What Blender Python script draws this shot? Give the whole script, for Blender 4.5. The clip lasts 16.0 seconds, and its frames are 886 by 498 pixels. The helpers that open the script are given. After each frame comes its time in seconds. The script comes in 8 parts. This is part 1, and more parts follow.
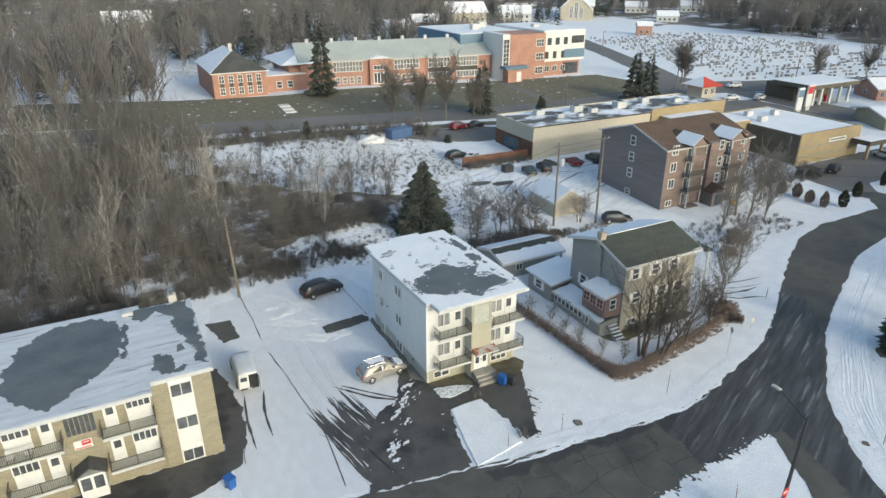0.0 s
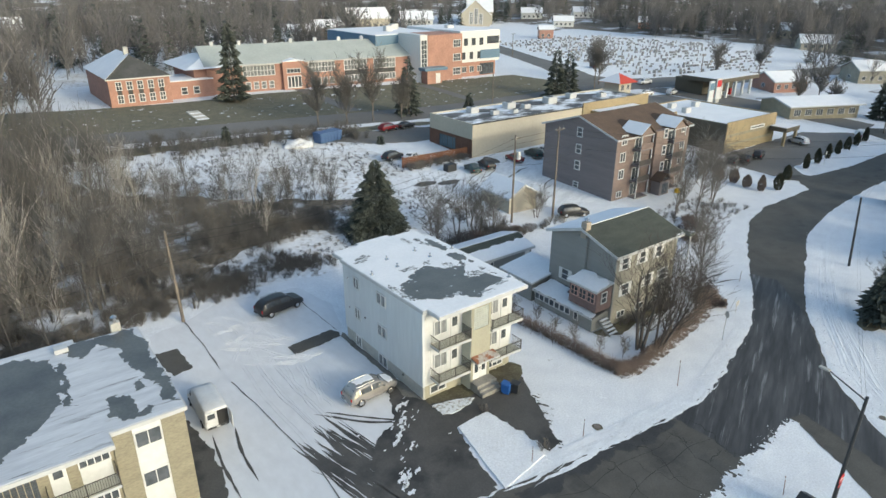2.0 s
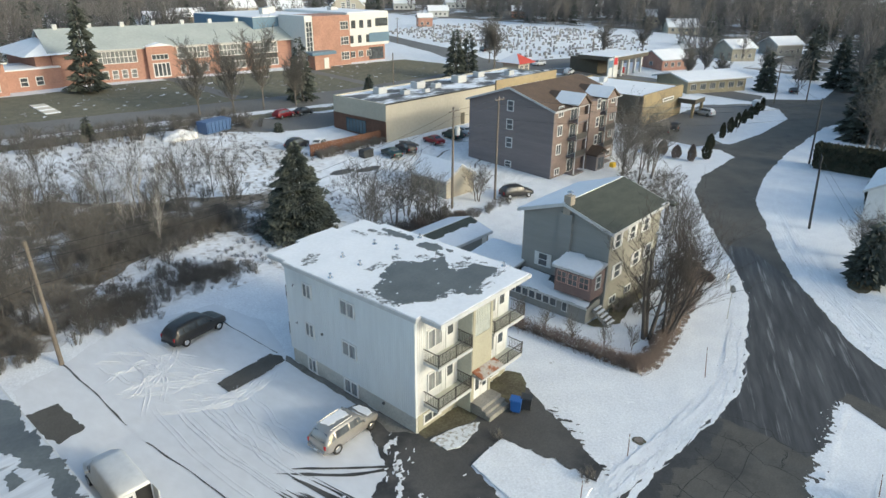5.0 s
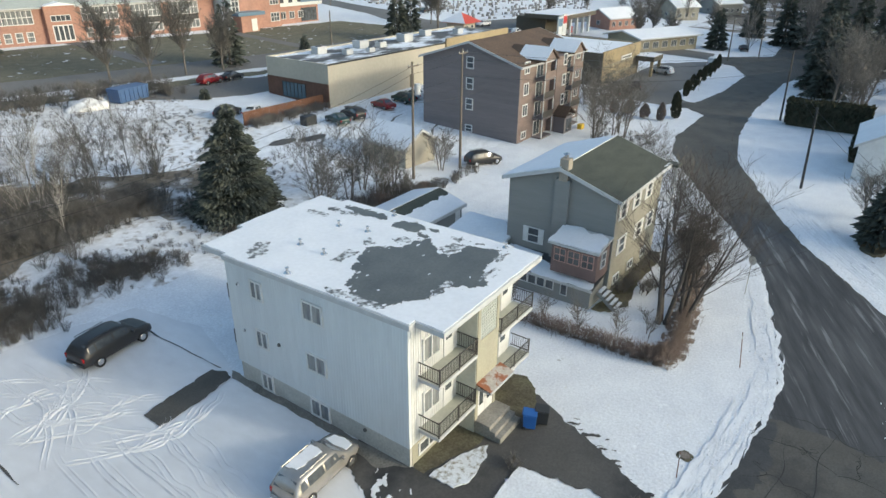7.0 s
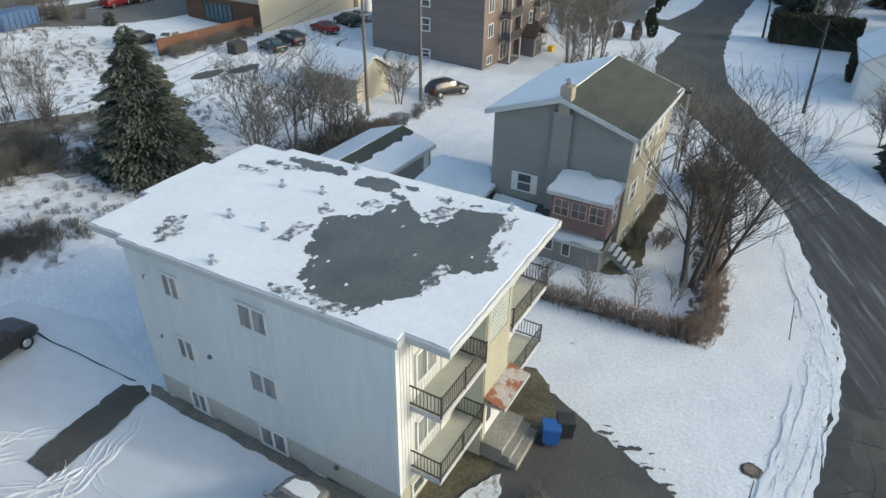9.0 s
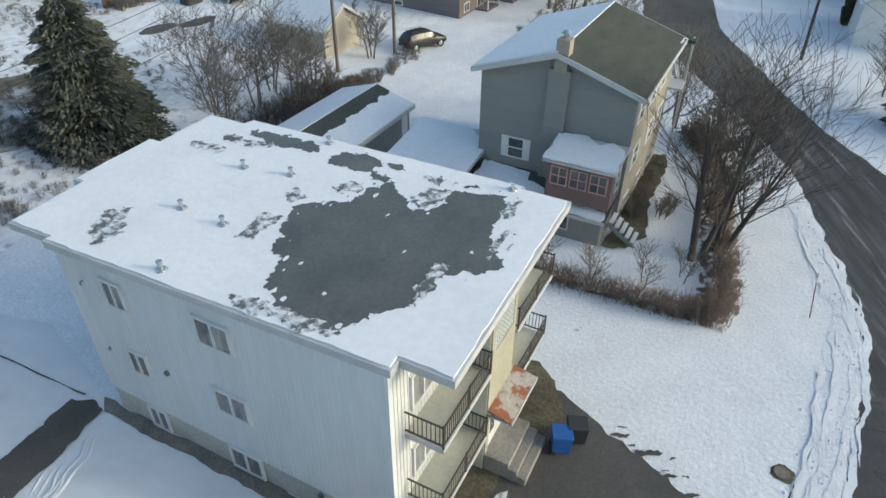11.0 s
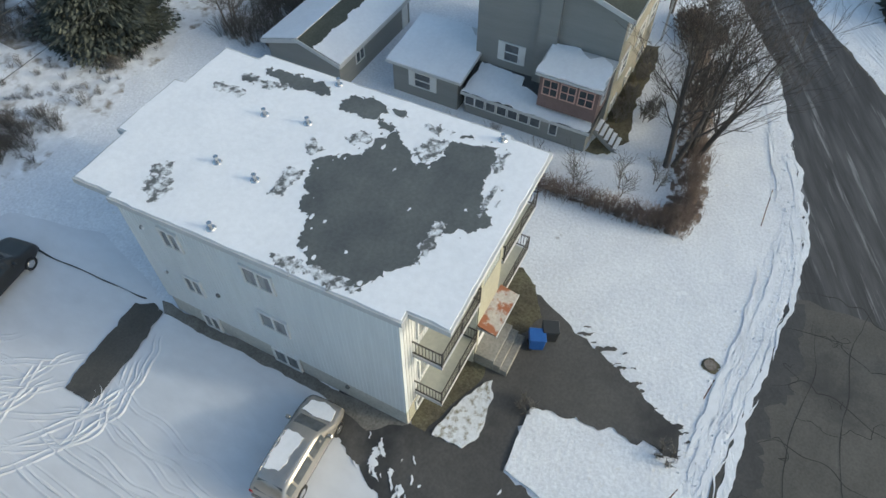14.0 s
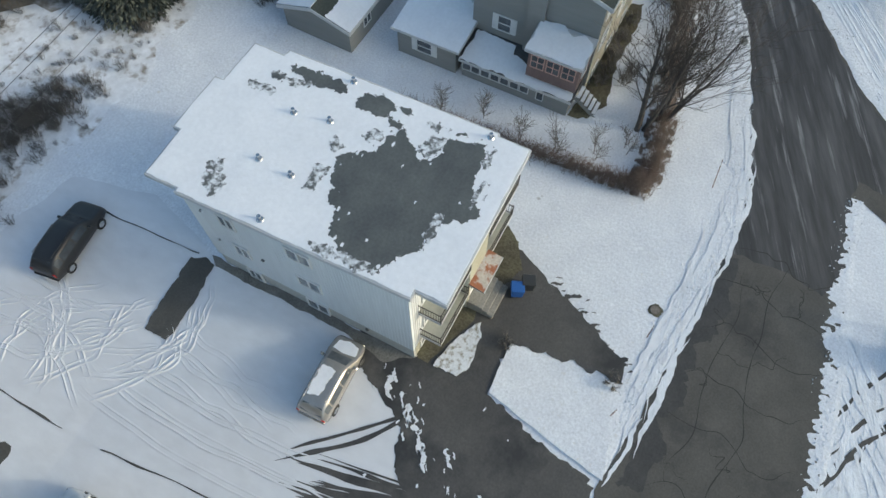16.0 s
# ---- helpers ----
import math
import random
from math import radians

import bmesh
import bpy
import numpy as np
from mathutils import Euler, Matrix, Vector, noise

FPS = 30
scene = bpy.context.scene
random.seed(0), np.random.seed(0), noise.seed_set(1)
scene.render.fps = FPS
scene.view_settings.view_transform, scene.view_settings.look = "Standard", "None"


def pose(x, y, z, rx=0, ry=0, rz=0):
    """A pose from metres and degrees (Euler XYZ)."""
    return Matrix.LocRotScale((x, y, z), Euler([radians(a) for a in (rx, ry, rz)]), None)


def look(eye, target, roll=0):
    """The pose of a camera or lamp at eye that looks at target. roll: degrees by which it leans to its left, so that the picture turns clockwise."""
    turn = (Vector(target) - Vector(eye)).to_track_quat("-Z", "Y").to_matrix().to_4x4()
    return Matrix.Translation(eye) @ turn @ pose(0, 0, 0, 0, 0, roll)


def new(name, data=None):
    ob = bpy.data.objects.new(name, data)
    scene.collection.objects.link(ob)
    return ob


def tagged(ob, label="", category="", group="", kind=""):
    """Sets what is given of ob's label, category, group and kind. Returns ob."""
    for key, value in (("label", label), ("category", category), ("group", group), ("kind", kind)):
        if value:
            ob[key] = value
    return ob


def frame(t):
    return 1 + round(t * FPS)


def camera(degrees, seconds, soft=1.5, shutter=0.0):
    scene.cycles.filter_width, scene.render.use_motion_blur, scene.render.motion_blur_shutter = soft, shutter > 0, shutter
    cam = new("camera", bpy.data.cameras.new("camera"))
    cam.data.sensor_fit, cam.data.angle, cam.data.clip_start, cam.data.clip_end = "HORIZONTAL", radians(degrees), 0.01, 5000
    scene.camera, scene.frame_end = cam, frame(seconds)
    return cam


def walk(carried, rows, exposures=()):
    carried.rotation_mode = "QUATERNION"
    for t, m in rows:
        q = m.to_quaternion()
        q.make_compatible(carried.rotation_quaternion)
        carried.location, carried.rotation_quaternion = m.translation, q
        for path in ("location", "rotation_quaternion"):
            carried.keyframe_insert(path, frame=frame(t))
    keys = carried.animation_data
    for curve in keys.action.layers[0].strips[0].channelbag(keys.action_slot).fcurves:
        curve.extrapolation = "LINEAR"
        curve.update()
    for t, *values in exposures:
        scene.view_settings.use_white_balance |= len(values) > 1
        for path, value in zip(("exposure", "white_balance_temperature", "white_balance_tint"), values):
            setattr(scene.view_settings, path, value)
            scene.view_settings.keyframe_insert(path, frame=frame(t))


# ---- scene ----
cam = camera(69.3, 16.0)
METRES, EYE, TILT, LEAN, TURN = 64.0, 36.9, -24.0, 0.0, -27.5
ROWS = [
    (0.0, 0.0, 0.0, 0.0, -0.0, 0.0, -0.0),
    (0.5, -0.0319, 0.0228, -0.003, -2.17, 0.4, 0.93),
    (1.0, -0.0628, 0.0482, -0.0059, -4.41, 0.51, 1.85),
    (1.5, -0.091, 0.0763, -0.0089, -6.58, 0.61, 2.74),
    (2.0, -0.1157, 0.1071, -0.0116, -8.68, 0.66, 3.64),
    (2.5, -0.1378, 0.1399, -0.0135, -10.73, 0.67, 4.5),
    (3.0, -0.1551, 0.1723, -0.0147, -12.56, 0.58, 5.26),
    (3.5, -0.1702, 0.2085, -0.0151, -14.44, 0.42, 6.04),
    (4.0, -0.1814, 0.2461, -0.0145, -16.26, 0.21, 6.78),
    (6.5, -0.1876, 0.4422, -0.0018, -23.91, -2.82, 9.72),
    (7.0, -0.1811, 0.4804, 0.0015, -25.23, -3.93, 10.24),
    (7.5, -0.1725, 0.5181, 0.0047, -26.47, -5.17, 10.69),
    (8.0, -0.1616, 0.555, 0.0082, -27.73, -6.65, 11.13),
    (8.5, -0.149, 0.5916, 0.0126, -28.87, -8.6, 11.52),
    (9.0, -0.136, 0.6276, 0.018, -30.24, -10.93, 12.0),
    (11.5, -0.1095, 0.6862, 0.0307, -33.11, -17.83, 13.15),
    (12.0, -0.1091, 0.6805, 0.0426, -33.05, -20.63, 13.13),
    (12.5, -0.1089, 0.6728, 0.0588, -32.72, -23.32, 13.06),
    (13.0, -0.1086, 0.6659, 0.0784, -32.85, -26.31, 13.08),
    (13.5, -0.109, 0.6568, 0.0994, -32.83, -29.26, 13.06),
    (14.0, -0.1095, 0.6458, 0.1222, -32.84, -31.88, 13.06),
    (14.5, -0.1096, 0.6339, 0.1481, -32.75, -34.68, 13.02),
    (15.0, -0.1092, 0.6211, 0.1765, -32.74, -37.43, 13.05),
    (15.5, -0.1088, 0.6074, 0.2074, -32.7, -40.07, 13.06),
    (16.0, -0.1087, 0.5937, 0.239, -32.71, -42.48, 13.06),
]
walk(cam, [(t, pose(0, 0, EYE, TILT, LEAN, TURN) @ pose(METRES * x, METRES * y, METRES * z, 90 + pitch, roll, yaw)) for t, x, y, z, yaw, pitch, roll in ROWS], exposures=[(0.0, 0.09, 6400, 1), (4.0, 0.14, 6400, 1), (6.5, 0.16, 6400, 1), (9.0, 0.12, 6350, 1), (12.0, 0.04, 6350, 1), (16.0, -0.01, 6350, 1)])

# ---- light ----
SUN_DIR = Vector((0.25, -0.92, 0.32)).normalized()
world = bpy.data.worlds.new("winter_sky")
scene.world = world
world.use_nodes = True
wn = world.node_tree.nodes
sky = wn.new("ShaderNodeTexSky")
sky.sky_type = "NISHITA"
sky.sun_disc = False
sky.sun_elevation = math.asin(SUN_DIR.z)
sky.sun_rotation = math.atan2(SUN_DIR.x, SUN_DIR.y)
sky.air_density, sky.dust_density, sky.ozone_density = 1.0, 2.5, 1.0
world.node_tree.links.new(sky.outputs[0], wn["Background"].inputs[0])
wn["Background"].inputs[1].default_value = 0.255
sun_data = bpy.data.lights.new("sun", "SUN")
sun_data.energy, sun_data.angle, sun_data.color = 1.2, radians(4.0), (1.0, 0.91, 0.79)
sun = new("sun", sun_data)
sun.matrix_world = look(SUN_DIR * 200, (0, 0, 0))

# ---- materials ----


def ramp_mix(nt, fac, a, b):
    m = nt.nodes.new("ShaderNodeMix")
    m.data_type = "RGBA"
    nt.links.new(fac, m.inputs[0])
    for i, c in ((6, a), (7, b)):
        if isinstance(c, tuple):
            m.inputs[i].default_value = (*c, 1)
        else:
            nt.links.new(c, m.inputs[i])
    return m.outputs[2]


def noise_fac(nt, scale, detail=4, lo=0.35, hi=0.65, stretch=None, rough=0.55):
    geo = nt.nodes.new("ShaderNodeNewGeometry")
    n = nt.nodes.new("ShaderNodeTexNoise")
    n.inputs["Scale"].default_value = scale
    n.inputs["Detail"].default_value = detail
    n.inputs["Roughness"].default_value = rough
    src = geo.outputs["Position"]
    if stretch:
        mp = nt.nodes.new("ShaderNodeMapping")
        if len(stretch) > 3:
            mp.vector_type = "TEXTURE"
        mp.inputs["Rotation"].default_value = (0, 0, radians(stretch[3]) if len(stretch) > 3 else 0)
        mp.inputs["Scale"].default_value = stretch[:3]
        nt.links.new(src, mp.inputs[0])
        src = mp.outputs[0]
    nt.links.new(src, n.inputs["Vector"])
    r = nt.nodes.new("ShaderNodeMapRange")
    r.inputs[1].default_value, r.inputs[2].default_value = lo, hi
    nt.links.new(n.outputs["Fac"], r.inputs[0])
    return r.outputs[0]


def mat(name, col, col2=None, rough=0.7, scale=0.6, fine=14.0, fine_amt=0.18, bump=0.1, bump_scale=20.0, metal=0.0, spec=0.4, lo=0.35, hi=0.65, stretch=None, dirt=None, dirt_scale=0.3, dirt_lo=0.5, dirt_hi=0.6, dirt_stretch=None, rand=0.0):
    """A surface with variation at two scales, fine relief and, if wanted, a second material worn through."""
    m = bpy.data.materials.new(name)
    m.use_nodes = True
    nt = m.node_tree
    bs = nt.nodes["Principled BSDF"]
    col2 = col2 or tuple(c * 0.82 for c in col)
    c = ramp_mix(nt, noise_fac(nt, scale, 5, lo, hi, stretch), col, col2)
    f = noise_fac(nt, fine, 3, 0.3, 0.7, stretch)
    dark = ramp_mix(nt, f, (1 - fine_amt,) * 3, (1 + fine_amt * 0.6,) * 3)
    mul = nt.nodes.new("ShaderNodeMix")
    mul.data_type, mul.blend_type = "RGBA", "MULTIPLY"
    mul.inputs[0].default_value = 1.0
    nt.links.new(c, mul.inputs[6])
    nt.links.new(dark, mul.inputs[7])
    out = mul.outputs[2]
    if dirt:
        out = ramp_mix(nt, noise_fac(nt, dirt_scale, 8, dirt_lo, dirt_hi, dirt_stretch, 0.62), out, dirt)
    if rand:
        oi = nt.nodes.new("ShaderNodeObjectInfo")
        rr = nt.nodes.new("ShaderNodeMapRange")
        rr.inputs[3].default_value, rr.inputs[4].default_value = 1 - rand, 1 + rand
        nt.links.new(oi.outputs["Random"], rr.inputs[0])
        hs = nt.nodes.new("ShaderNodeHueSaturation")
        nt.links.new(rr.outputs[0], hs.inputs["Value"])
        nt.links.new(out, hs.inputs["Color"])
        out = hs.outputs[0]
    nt.links.new(out, bs.inputs["Base Color"])
    bs.inputs["Roughness"].default_value = rough
    bs.inputs["Metallic"].default_value = metal
    bs.inputs["Specular IOR Level"].default_value = spec
    if bump:
        b = nt.nodes.new("ShaderNodeBump")
        b.inputs["Strength"].default_value = bump
        b.inputs["Distance"].default_value = 0.05
        nt.links.new(noise_fac(nt, bump_scale, 4, 0, 1, stretch), b.inputs["Height"])
        nt.links.new(b.outputs[0], bs.inputs["Normal"])
    return m


def plain(name, col, rough=0.5, metal=0.0, spec=0.5):
    return mat(name, col, tuple(c * 0.9 for c in col), rough, 2.0, 30.0, 0.06, 0.0, metal=metal, spec=spec)


SNOW = mat("snow", (0.76, 0.78, 0.81), (0.71, 0.73, 0.77), 0.75, 0.25, 3.0, 0.05, 0.5, 1.6, spec=0.2)
SNOW_LAWN = mat("lawn_snow", (0.76, 0.78, 0.81), (0.69, 0.71, 0.75), 0.8, 0.5, 7.0, 0.13, 1.0, 4.0, spec=0.2, dirt=(0.6, 0.58, 0.53), dirt_scale=2.2, dirt_lo=0.62, dirt_hi=0.78)
SNOW_WORN = mat("trodden_snow", (0.82, 0.84, 0.87), (0.66, 0.68, 0.71), 0.75, 0.5, 4.0, 0.12, 0.7, 3.0, spec=0.2, stretch=(1, 0.4, 1, 20), dirt=(0.3, 0.29, 0.28), dirt_scale=0.55, dirt_lo=0.62, dirt_hi=0.75)
SNOW_COMBED = mat("wind_combed_roof_snow", (0.6, 0.62, 0.65), (0.48, 0.5, 0.54), 0.75, 0.6, 4.0, 0.08, 0.4, 2.5, spec=0.2, stretch=(0.35, 2.2, 1), dirt=(0.2, 0.2, 0.21), dirt_scale=0.75, dirt_lo=0.6, dirt_hi=0.7, dirt_stretch=(0.28, 2.6, 1))
SNOW_ROOF = mat("roof_snow", (0.79, 0.8, 0.825), (0.74, 0.755, 0.785), 0.75, 0.4, 4.0, 0.04, 0.35, 2.5, spec=0.2)
FIELD = mat("snowy_rough_field", (0.8, 0.82, 0.86), (0.62, 0.62, 0.62), 0.85, 0.12, 1.5, 0.15, 1.0, 1.2, spec=0.1, dirt=(0.27, 0.235, 0.2), dirt_scale=0.9, dirt_lo=0.53, dirt_hi=0.68)
# packed-snow tone, lowered further to stand in for lens vignetting
LOT_SNOW = mat("packed_lot_snow", (0.68, 0.695, 0.725), (0.61, 0.625, 0.66), 0.75, 0.12, 1.4, 0.06, 0.45, 0.9, spec=0.2, stretch=(1, 0.5, 1), dirt=(0.6, 0.61, 0.63), dirt_scale=0.35, dirt_lo=0.58, dirt_hi=0.8)
SLUSH = mat("half_melted_snow", (0.8, 0.82, 0.85), (0.6, 0.62, 0.64), 0.6, 3.0, 12.0, 0.12, 0.4, 9.0, spec=0.35, dirt=(0.12, 0.123, 0.122), dirt_scale=3.2, dirt_lo=0.42, dirt_hi=0.56)
HILL_FLOOR = mat("wooded_hill_floor", (0.15, 0.135, 0.115), (0.22, 0.2, 0.175), 0.95, 0.06, 0.6, 0.3, 0.6, 0.8, spec=0.1, dirt=(0.7, 0.72, 0.76), dirt_scale=0.05, dirt_lo=0.52, dirt_hi=0.62)
LITTER = mat("woodland_floor", (0.15, 0.128, 0.1), (0.24, 0.21, 0.175), 0.95, 0.1, 1.2, 0.3, 1.0, 1.5, spec=0.1, dirt=(0.74, 0.76, 0.8), dirt_scale=0.2, dirt_lo=0.5, dirt_hi=0.68)
ASPHALT = mat("asphalt", (0.1, 0.096, 0.09), (0.07, 0.068, 0.066), 0.7, 0.3, 8.0, 0.18, 0.25, 25.0, spec=0.4, dirt=(0.035, 0.036, 0.038), dirt_scale=0.16, dirt_lo=0.5, dirt_hi=0.62)
ROAD_DRY = mat("street_asphalt", (0.108, 0.103, 0.093), (0.082, 0.079, 0.072), 0.8, 0.35, 9.0, 0.16, 0.2, 25.0, spec=0.3, dirt=(0.05, 0.05, 0.05), dirt_scale=0.22, dirt_lo=0.56, dirt_hi=0.72)
ROAD_WET = mat("wet_asphalt", (0.036, 0.036, 0.038), (0.075, 0.075, 0.077), 0.65, 0.9, 3.0, 0.3, 0.2, 18.0, spec=0.5, lo=0.4, hi=0.62, stretch=(9, 1, 1, 24), dirt=(0.3, 0.3, 0.31), dirt_scale=1.3, dirt_lo=0.58, dirt_hi=0.74, dirt_stretch=(14, 0.8, 1, 24))
DAMP = mat("damp_asphalt", (0.055, 0.053, 0.05), (0.038, 0.037, 0.036), 0.55, 0.8, 7.0, 0.2, 0.15, 20.0, spec=0.5)
CRACK = plain("dark_crack_filler", (0.022, 0.021, 0.02), 0.7)
THIN_SNOW = mat("thin_snow_on_grass", (0.74, 0.76, 0.78), (0.66, 0.68, 0.7), 0.8, 0.8, 7.0, 0.12, 0.8, 5.0, spec=0.2, dirt=(0.24, 0.215, 0.15), dirt_scale=3.0, dirt_lo=0.5, dirt_hi=0.66)
# far asphalt paled, distance haze mixed into its grey
ROAD_FAR = mat("side_street_asphalt", (0.18, 0.175, 0.168), (0.14, 0.136, 0.13), 0.8, 0.08, 3.0, 0.15, 0.2, 8.0, spec=0.3)
# lawn browns lifted in the colour itself to suggest haze
GRASS = mat("dormant_grass", (0.19, 0.18, 0.135), (0.145, 0.138, 0.105), 0.95, 0.5, 6.0, 0.3, 0.8, 8.0, spec=0.1, dirt=(0.75, 0.77, 0.8), dirt_scale=0.5, dirt_lo=0.62, dirt_hi=0.68)
BARE_GRASS = mat("bare_grass_strip", (0.15, 0.14, 0.095), (0.1, 0.09, 0.068), 0.95, 0.8, 7.0, 0.3, 0.8, 9.0, spec=0.1)
# wet membrane; its broad paler greenish areas are painted glare
MEMBRANE = mat("wet_roof_membrane", (0.13, 0.136, 0.128), (0.07, 0.073, 0.074), 0.42, 0.4, 6.0, 0.16, 0.12, 14.0, spec=0.5, lo=0.3, hi=0.7)
MEMBRANE_DRY = mat("roof_gravel", (0.1, 0.1, 0.1), (0.16, 0.16, 0.16), 0.9, 0.5, 9.0, 0.3, 0.4, 25.0, dirt=(0.8, 0.82, 0.86), dirt_scale=0.14, dirt_lo=0.5, dirt_hi=0.54, dirt_stretch=(1, 2.2, 1))
# white siding with the blue-grey of the shaded side put into its colour
SIDING = mat("white_steel_siding", (0.66, 0.69, 0.7), (0.6, 0.63, 0.65), 0.5, 0.5, 2.5, 0.06, 0.0, metal=0.0, spec=0.4, stretch=(1, 1, 0.15))
CONCRETE = mat("foundation_concrete", (0.5, 0.49, 0.45), (0.42, 0.41, 0.38), 0.85, 0.8, 8.0, 0.15, 0.2, 20.0)
FASCIA = plain("white_fascia", (0.52, 0.53, 0.535), 0.4)
STUCCO = mat("cream_stucco", (0.38, 0.362, 0.28), (0.335, 0.32, 0.25), 0.85, 0.5, 9.0, 0.1, 0.15, 25.0)
GREY_WALL = mat("greenish_front_panels", (0.5, 0.5, 0.42), (0.44, 0.44, 0.38), 0.75, 0.6, 6.0, 0.08, 0.1, 20.0)
WHITE = plain("white_paint", (0.66, 0.665, 0.655), 0.5)
DARK = plain("dark_metal", (0.03, 0.032, 0.034), 0.5)
BLACK = plain("black_rubber", (0.02, 0.02, 0.021), 0.7)
GLASS = mat("dark_window_glass", (0.06, 0.07, 0.08), (0.1, 0.11, 0.12), 0.06, 0.7, 2.0, 0.3, 0.0, spec=0.8)
CURTAIN = mat("curtained_window_glass", (0.3, 0.31, 0.31), (0.12, 0.13, 0.14), 0.08, 0.9, 2.0, 0.2, 0.0, spec=0.8, stretch=(3, 3, 0.4))
RUST = mat("rusted_sheet_metal", (0.46, 0.43, 0.4), (0.38, 0.35, 0.32), 0.65, 1.2, 7.0, 0.2, 0.1, 20.0, dirt=(0.26, 0.1, 0.05), dirt_scale=1.3, dirt_lo=0.46, dirt_hi=0.54)
YBRICK = mat("buff_brick", (0.3, 0.27, 0.195), (0.25, 0.225, 0.165), 0.85, 0.7, 5.0, 0.18, 0.15, 12.0, stretch=(1, 1, 2.5))
HOUSE_GREY = mat("grey_siding", (0.245, 0.248, 0.238), (0.225, 0.228, 0.22), 0.7, 0.5, 5.0, 0.05, 0.05, 9.0, stretch=(0.3, 0.3, 4))
HOUSE_BEIGE = mat("beige_brick_front", (0.31, 0.295, 0.245), (0.26, 0.247, 0.21), 0.85, 0.7, 6.0, 0.16, 0.1, 12.0)
SHINGLE_GREEN = mat("green_shingles", (0.075, 0.083, 0.068), (0.057, 0.064, 0.054), 0.9, 0.5, 7.0, 0.25, 0.3, 12.0, stretch=(1, 2.5, 1))
SHINGLE_BROWN = mat("brown_shingles", (0.13, 0.088, 0.062), (0.1, 0.07, 0.052), 0.9, 0.4, 4.0, 0.2, 0.2, 9.0)
BROWN_BRICK = mat("brown_brick", (0.24, 0.18, 0.155), (0.18, 0.14, 0.125), 0.85, 0.5, 4.0, 0.22, 0.1, 9.0, stretch=(1, 1, 2.5))
BROWN_SIDE = mat("taupe_vinyl_siding", (0.2, 0.175, 0.175), (0.17, 0.15, 0.15), 0.7, 0.3, 3.0, 0.1, 0.1, 6.0, stretch=(0.3, 0.3, 5))
TAN = mat("tan_shop_panels", (0.46, 0.425, 0.345), (0.42, 0.385, 0.315), 0.7, 0.15, 2.0, 0.06, 0.0)
OCHRE = mat("ochre_shop_block", (0.34, 0.27, 0.16), (0.28, 0.225, 0.14), 0.8, 0.3, 2.5, 0.12, 0.1, 8.0)
SHOP_DARK = mat("dark_shop_wall", (0.12, 0.105, 0.08), (0.1, 0.088, 0.068), 0.8, 0.3, 3.0, 0.12, 0.1, 8.0)
FLATROOF = mat("flat_roof_part_snow", (0.085, 0.085, 0.088), (0.13, 0.13, 0.135), 0.85, 0.3, 4.0, 0.2, 0.2, 12.0, dirt=(0.8, 0.82, 0.86), dirt_scale=0.13, dirt_lo=0.46, dirt_hi=0.56, dirt_stretch=(1, 1.8, 1))
# brick red paled and desaturated to imitate haze
RED_BRICK = mat("red_brick", (0.42, 0.235, 0.18), (0.35, 0.2, 0.155), 0.85, 0.4, 3.0, 0.15, 0.1, 8.0)
# roof grey-green also lightened in place of distance haze
SCHOOL_ROOF = mat("grey_green_metal_roof", (0.4, 0.43, 0.41), (0.35, 0.38, 0.365), 0.6, 0.2, 2.0, 0.08, 0.0)
SCHOOL_ROOF_DK = mat("dark_shingle_roof", (0.06, 0.062, 0.06), (0.09, 0.09, 0.09), 0.9, 0.3, 3.0, 0.15, 0.1, 8.0)
BLUE_PANEL = plain("blue_grey_panel", (0.12, 0.2, 0.28), 0.5)
BARK = mat("grey_bark", (0.2, 0.175, 0.155), (0.13, 0.115, 0.1), 0.95, 1.0, 9.0, 0.3, 0.3, 12.0)
# twig brown pulled towards grey, with haze put into the colour
TWIG = mat("brown_twigs", (0.172, 0.163, 0.153), (0.13, 0.123, 0.115), 0.95, 0.6, 5.0, 0.2, 0.0)
# far twigs: greyer and paler than TWIG to imitate haze
HILL_TWIG = mat("haze_greyed_far_twigs", (0.2, 0.19, 0.185), (0.15, 0.143, 0.138), 0.95, 0.1, 1.0, 0.2, 0.0)
RED_TWIG = mat("reddish_hedge_twigs", (0.255, 0.2, 0.175), (0.18, 0.145, 0.125), 0.95, 0.8, 6.0, 0.25, 0.0)
NEAR_BARK = mat("dark_wet_bark", (0.1, 0.088, 0.08), (0.065, 0.058, 0.053), 0.9, 1.0, 9.0, 0.3, 0.2, 12.0)
BIRCH = mat("pale_birch_bark", (0.5, 0.47, 0.43), (0.3, 0.28, 0.255), 0.9, 1.0, 5.0, 0.3, 0.0)
# needle green lightened to stand in for haze over the conifers
NEEDLE = mat("haze_paled_needles", (0.115, 0.128, 0.108), (0.08, 0.09, 0.078), 0.9, 0.7, 5.0, 0.3, 0.0, spec=0.15)
CEDAR = mat("dark_cedar_foliage", (0.05, 0.058, 0.04), (0.075, 0.07, 0.048), 0.95, 0.9, 6.0, 0.3, 0.0, spec=0.1)
WOODPOLE = mat("weathered_pole_wood", (0.2, 0.17, 0.14), (0.14, 0.12, 0.1), 0.9, 0.8, 9.0, 0.25, 0.1, 12.0, stretch=(3, 3, 0.2))
FENCE = mat("red_brown_fence_boards", (0.19, 0.09, 0.055), (0.14, 0.07, 0.045), 0.85, 0.7, 6.0, 0.2, 0.0, rand=0.15)
# container blue with its saturation lowered to mimic haze
CONTAINER_BLUE = plain("haze_dulled_blue_steel", (0.07, 0.13, 0.26), 0.5)
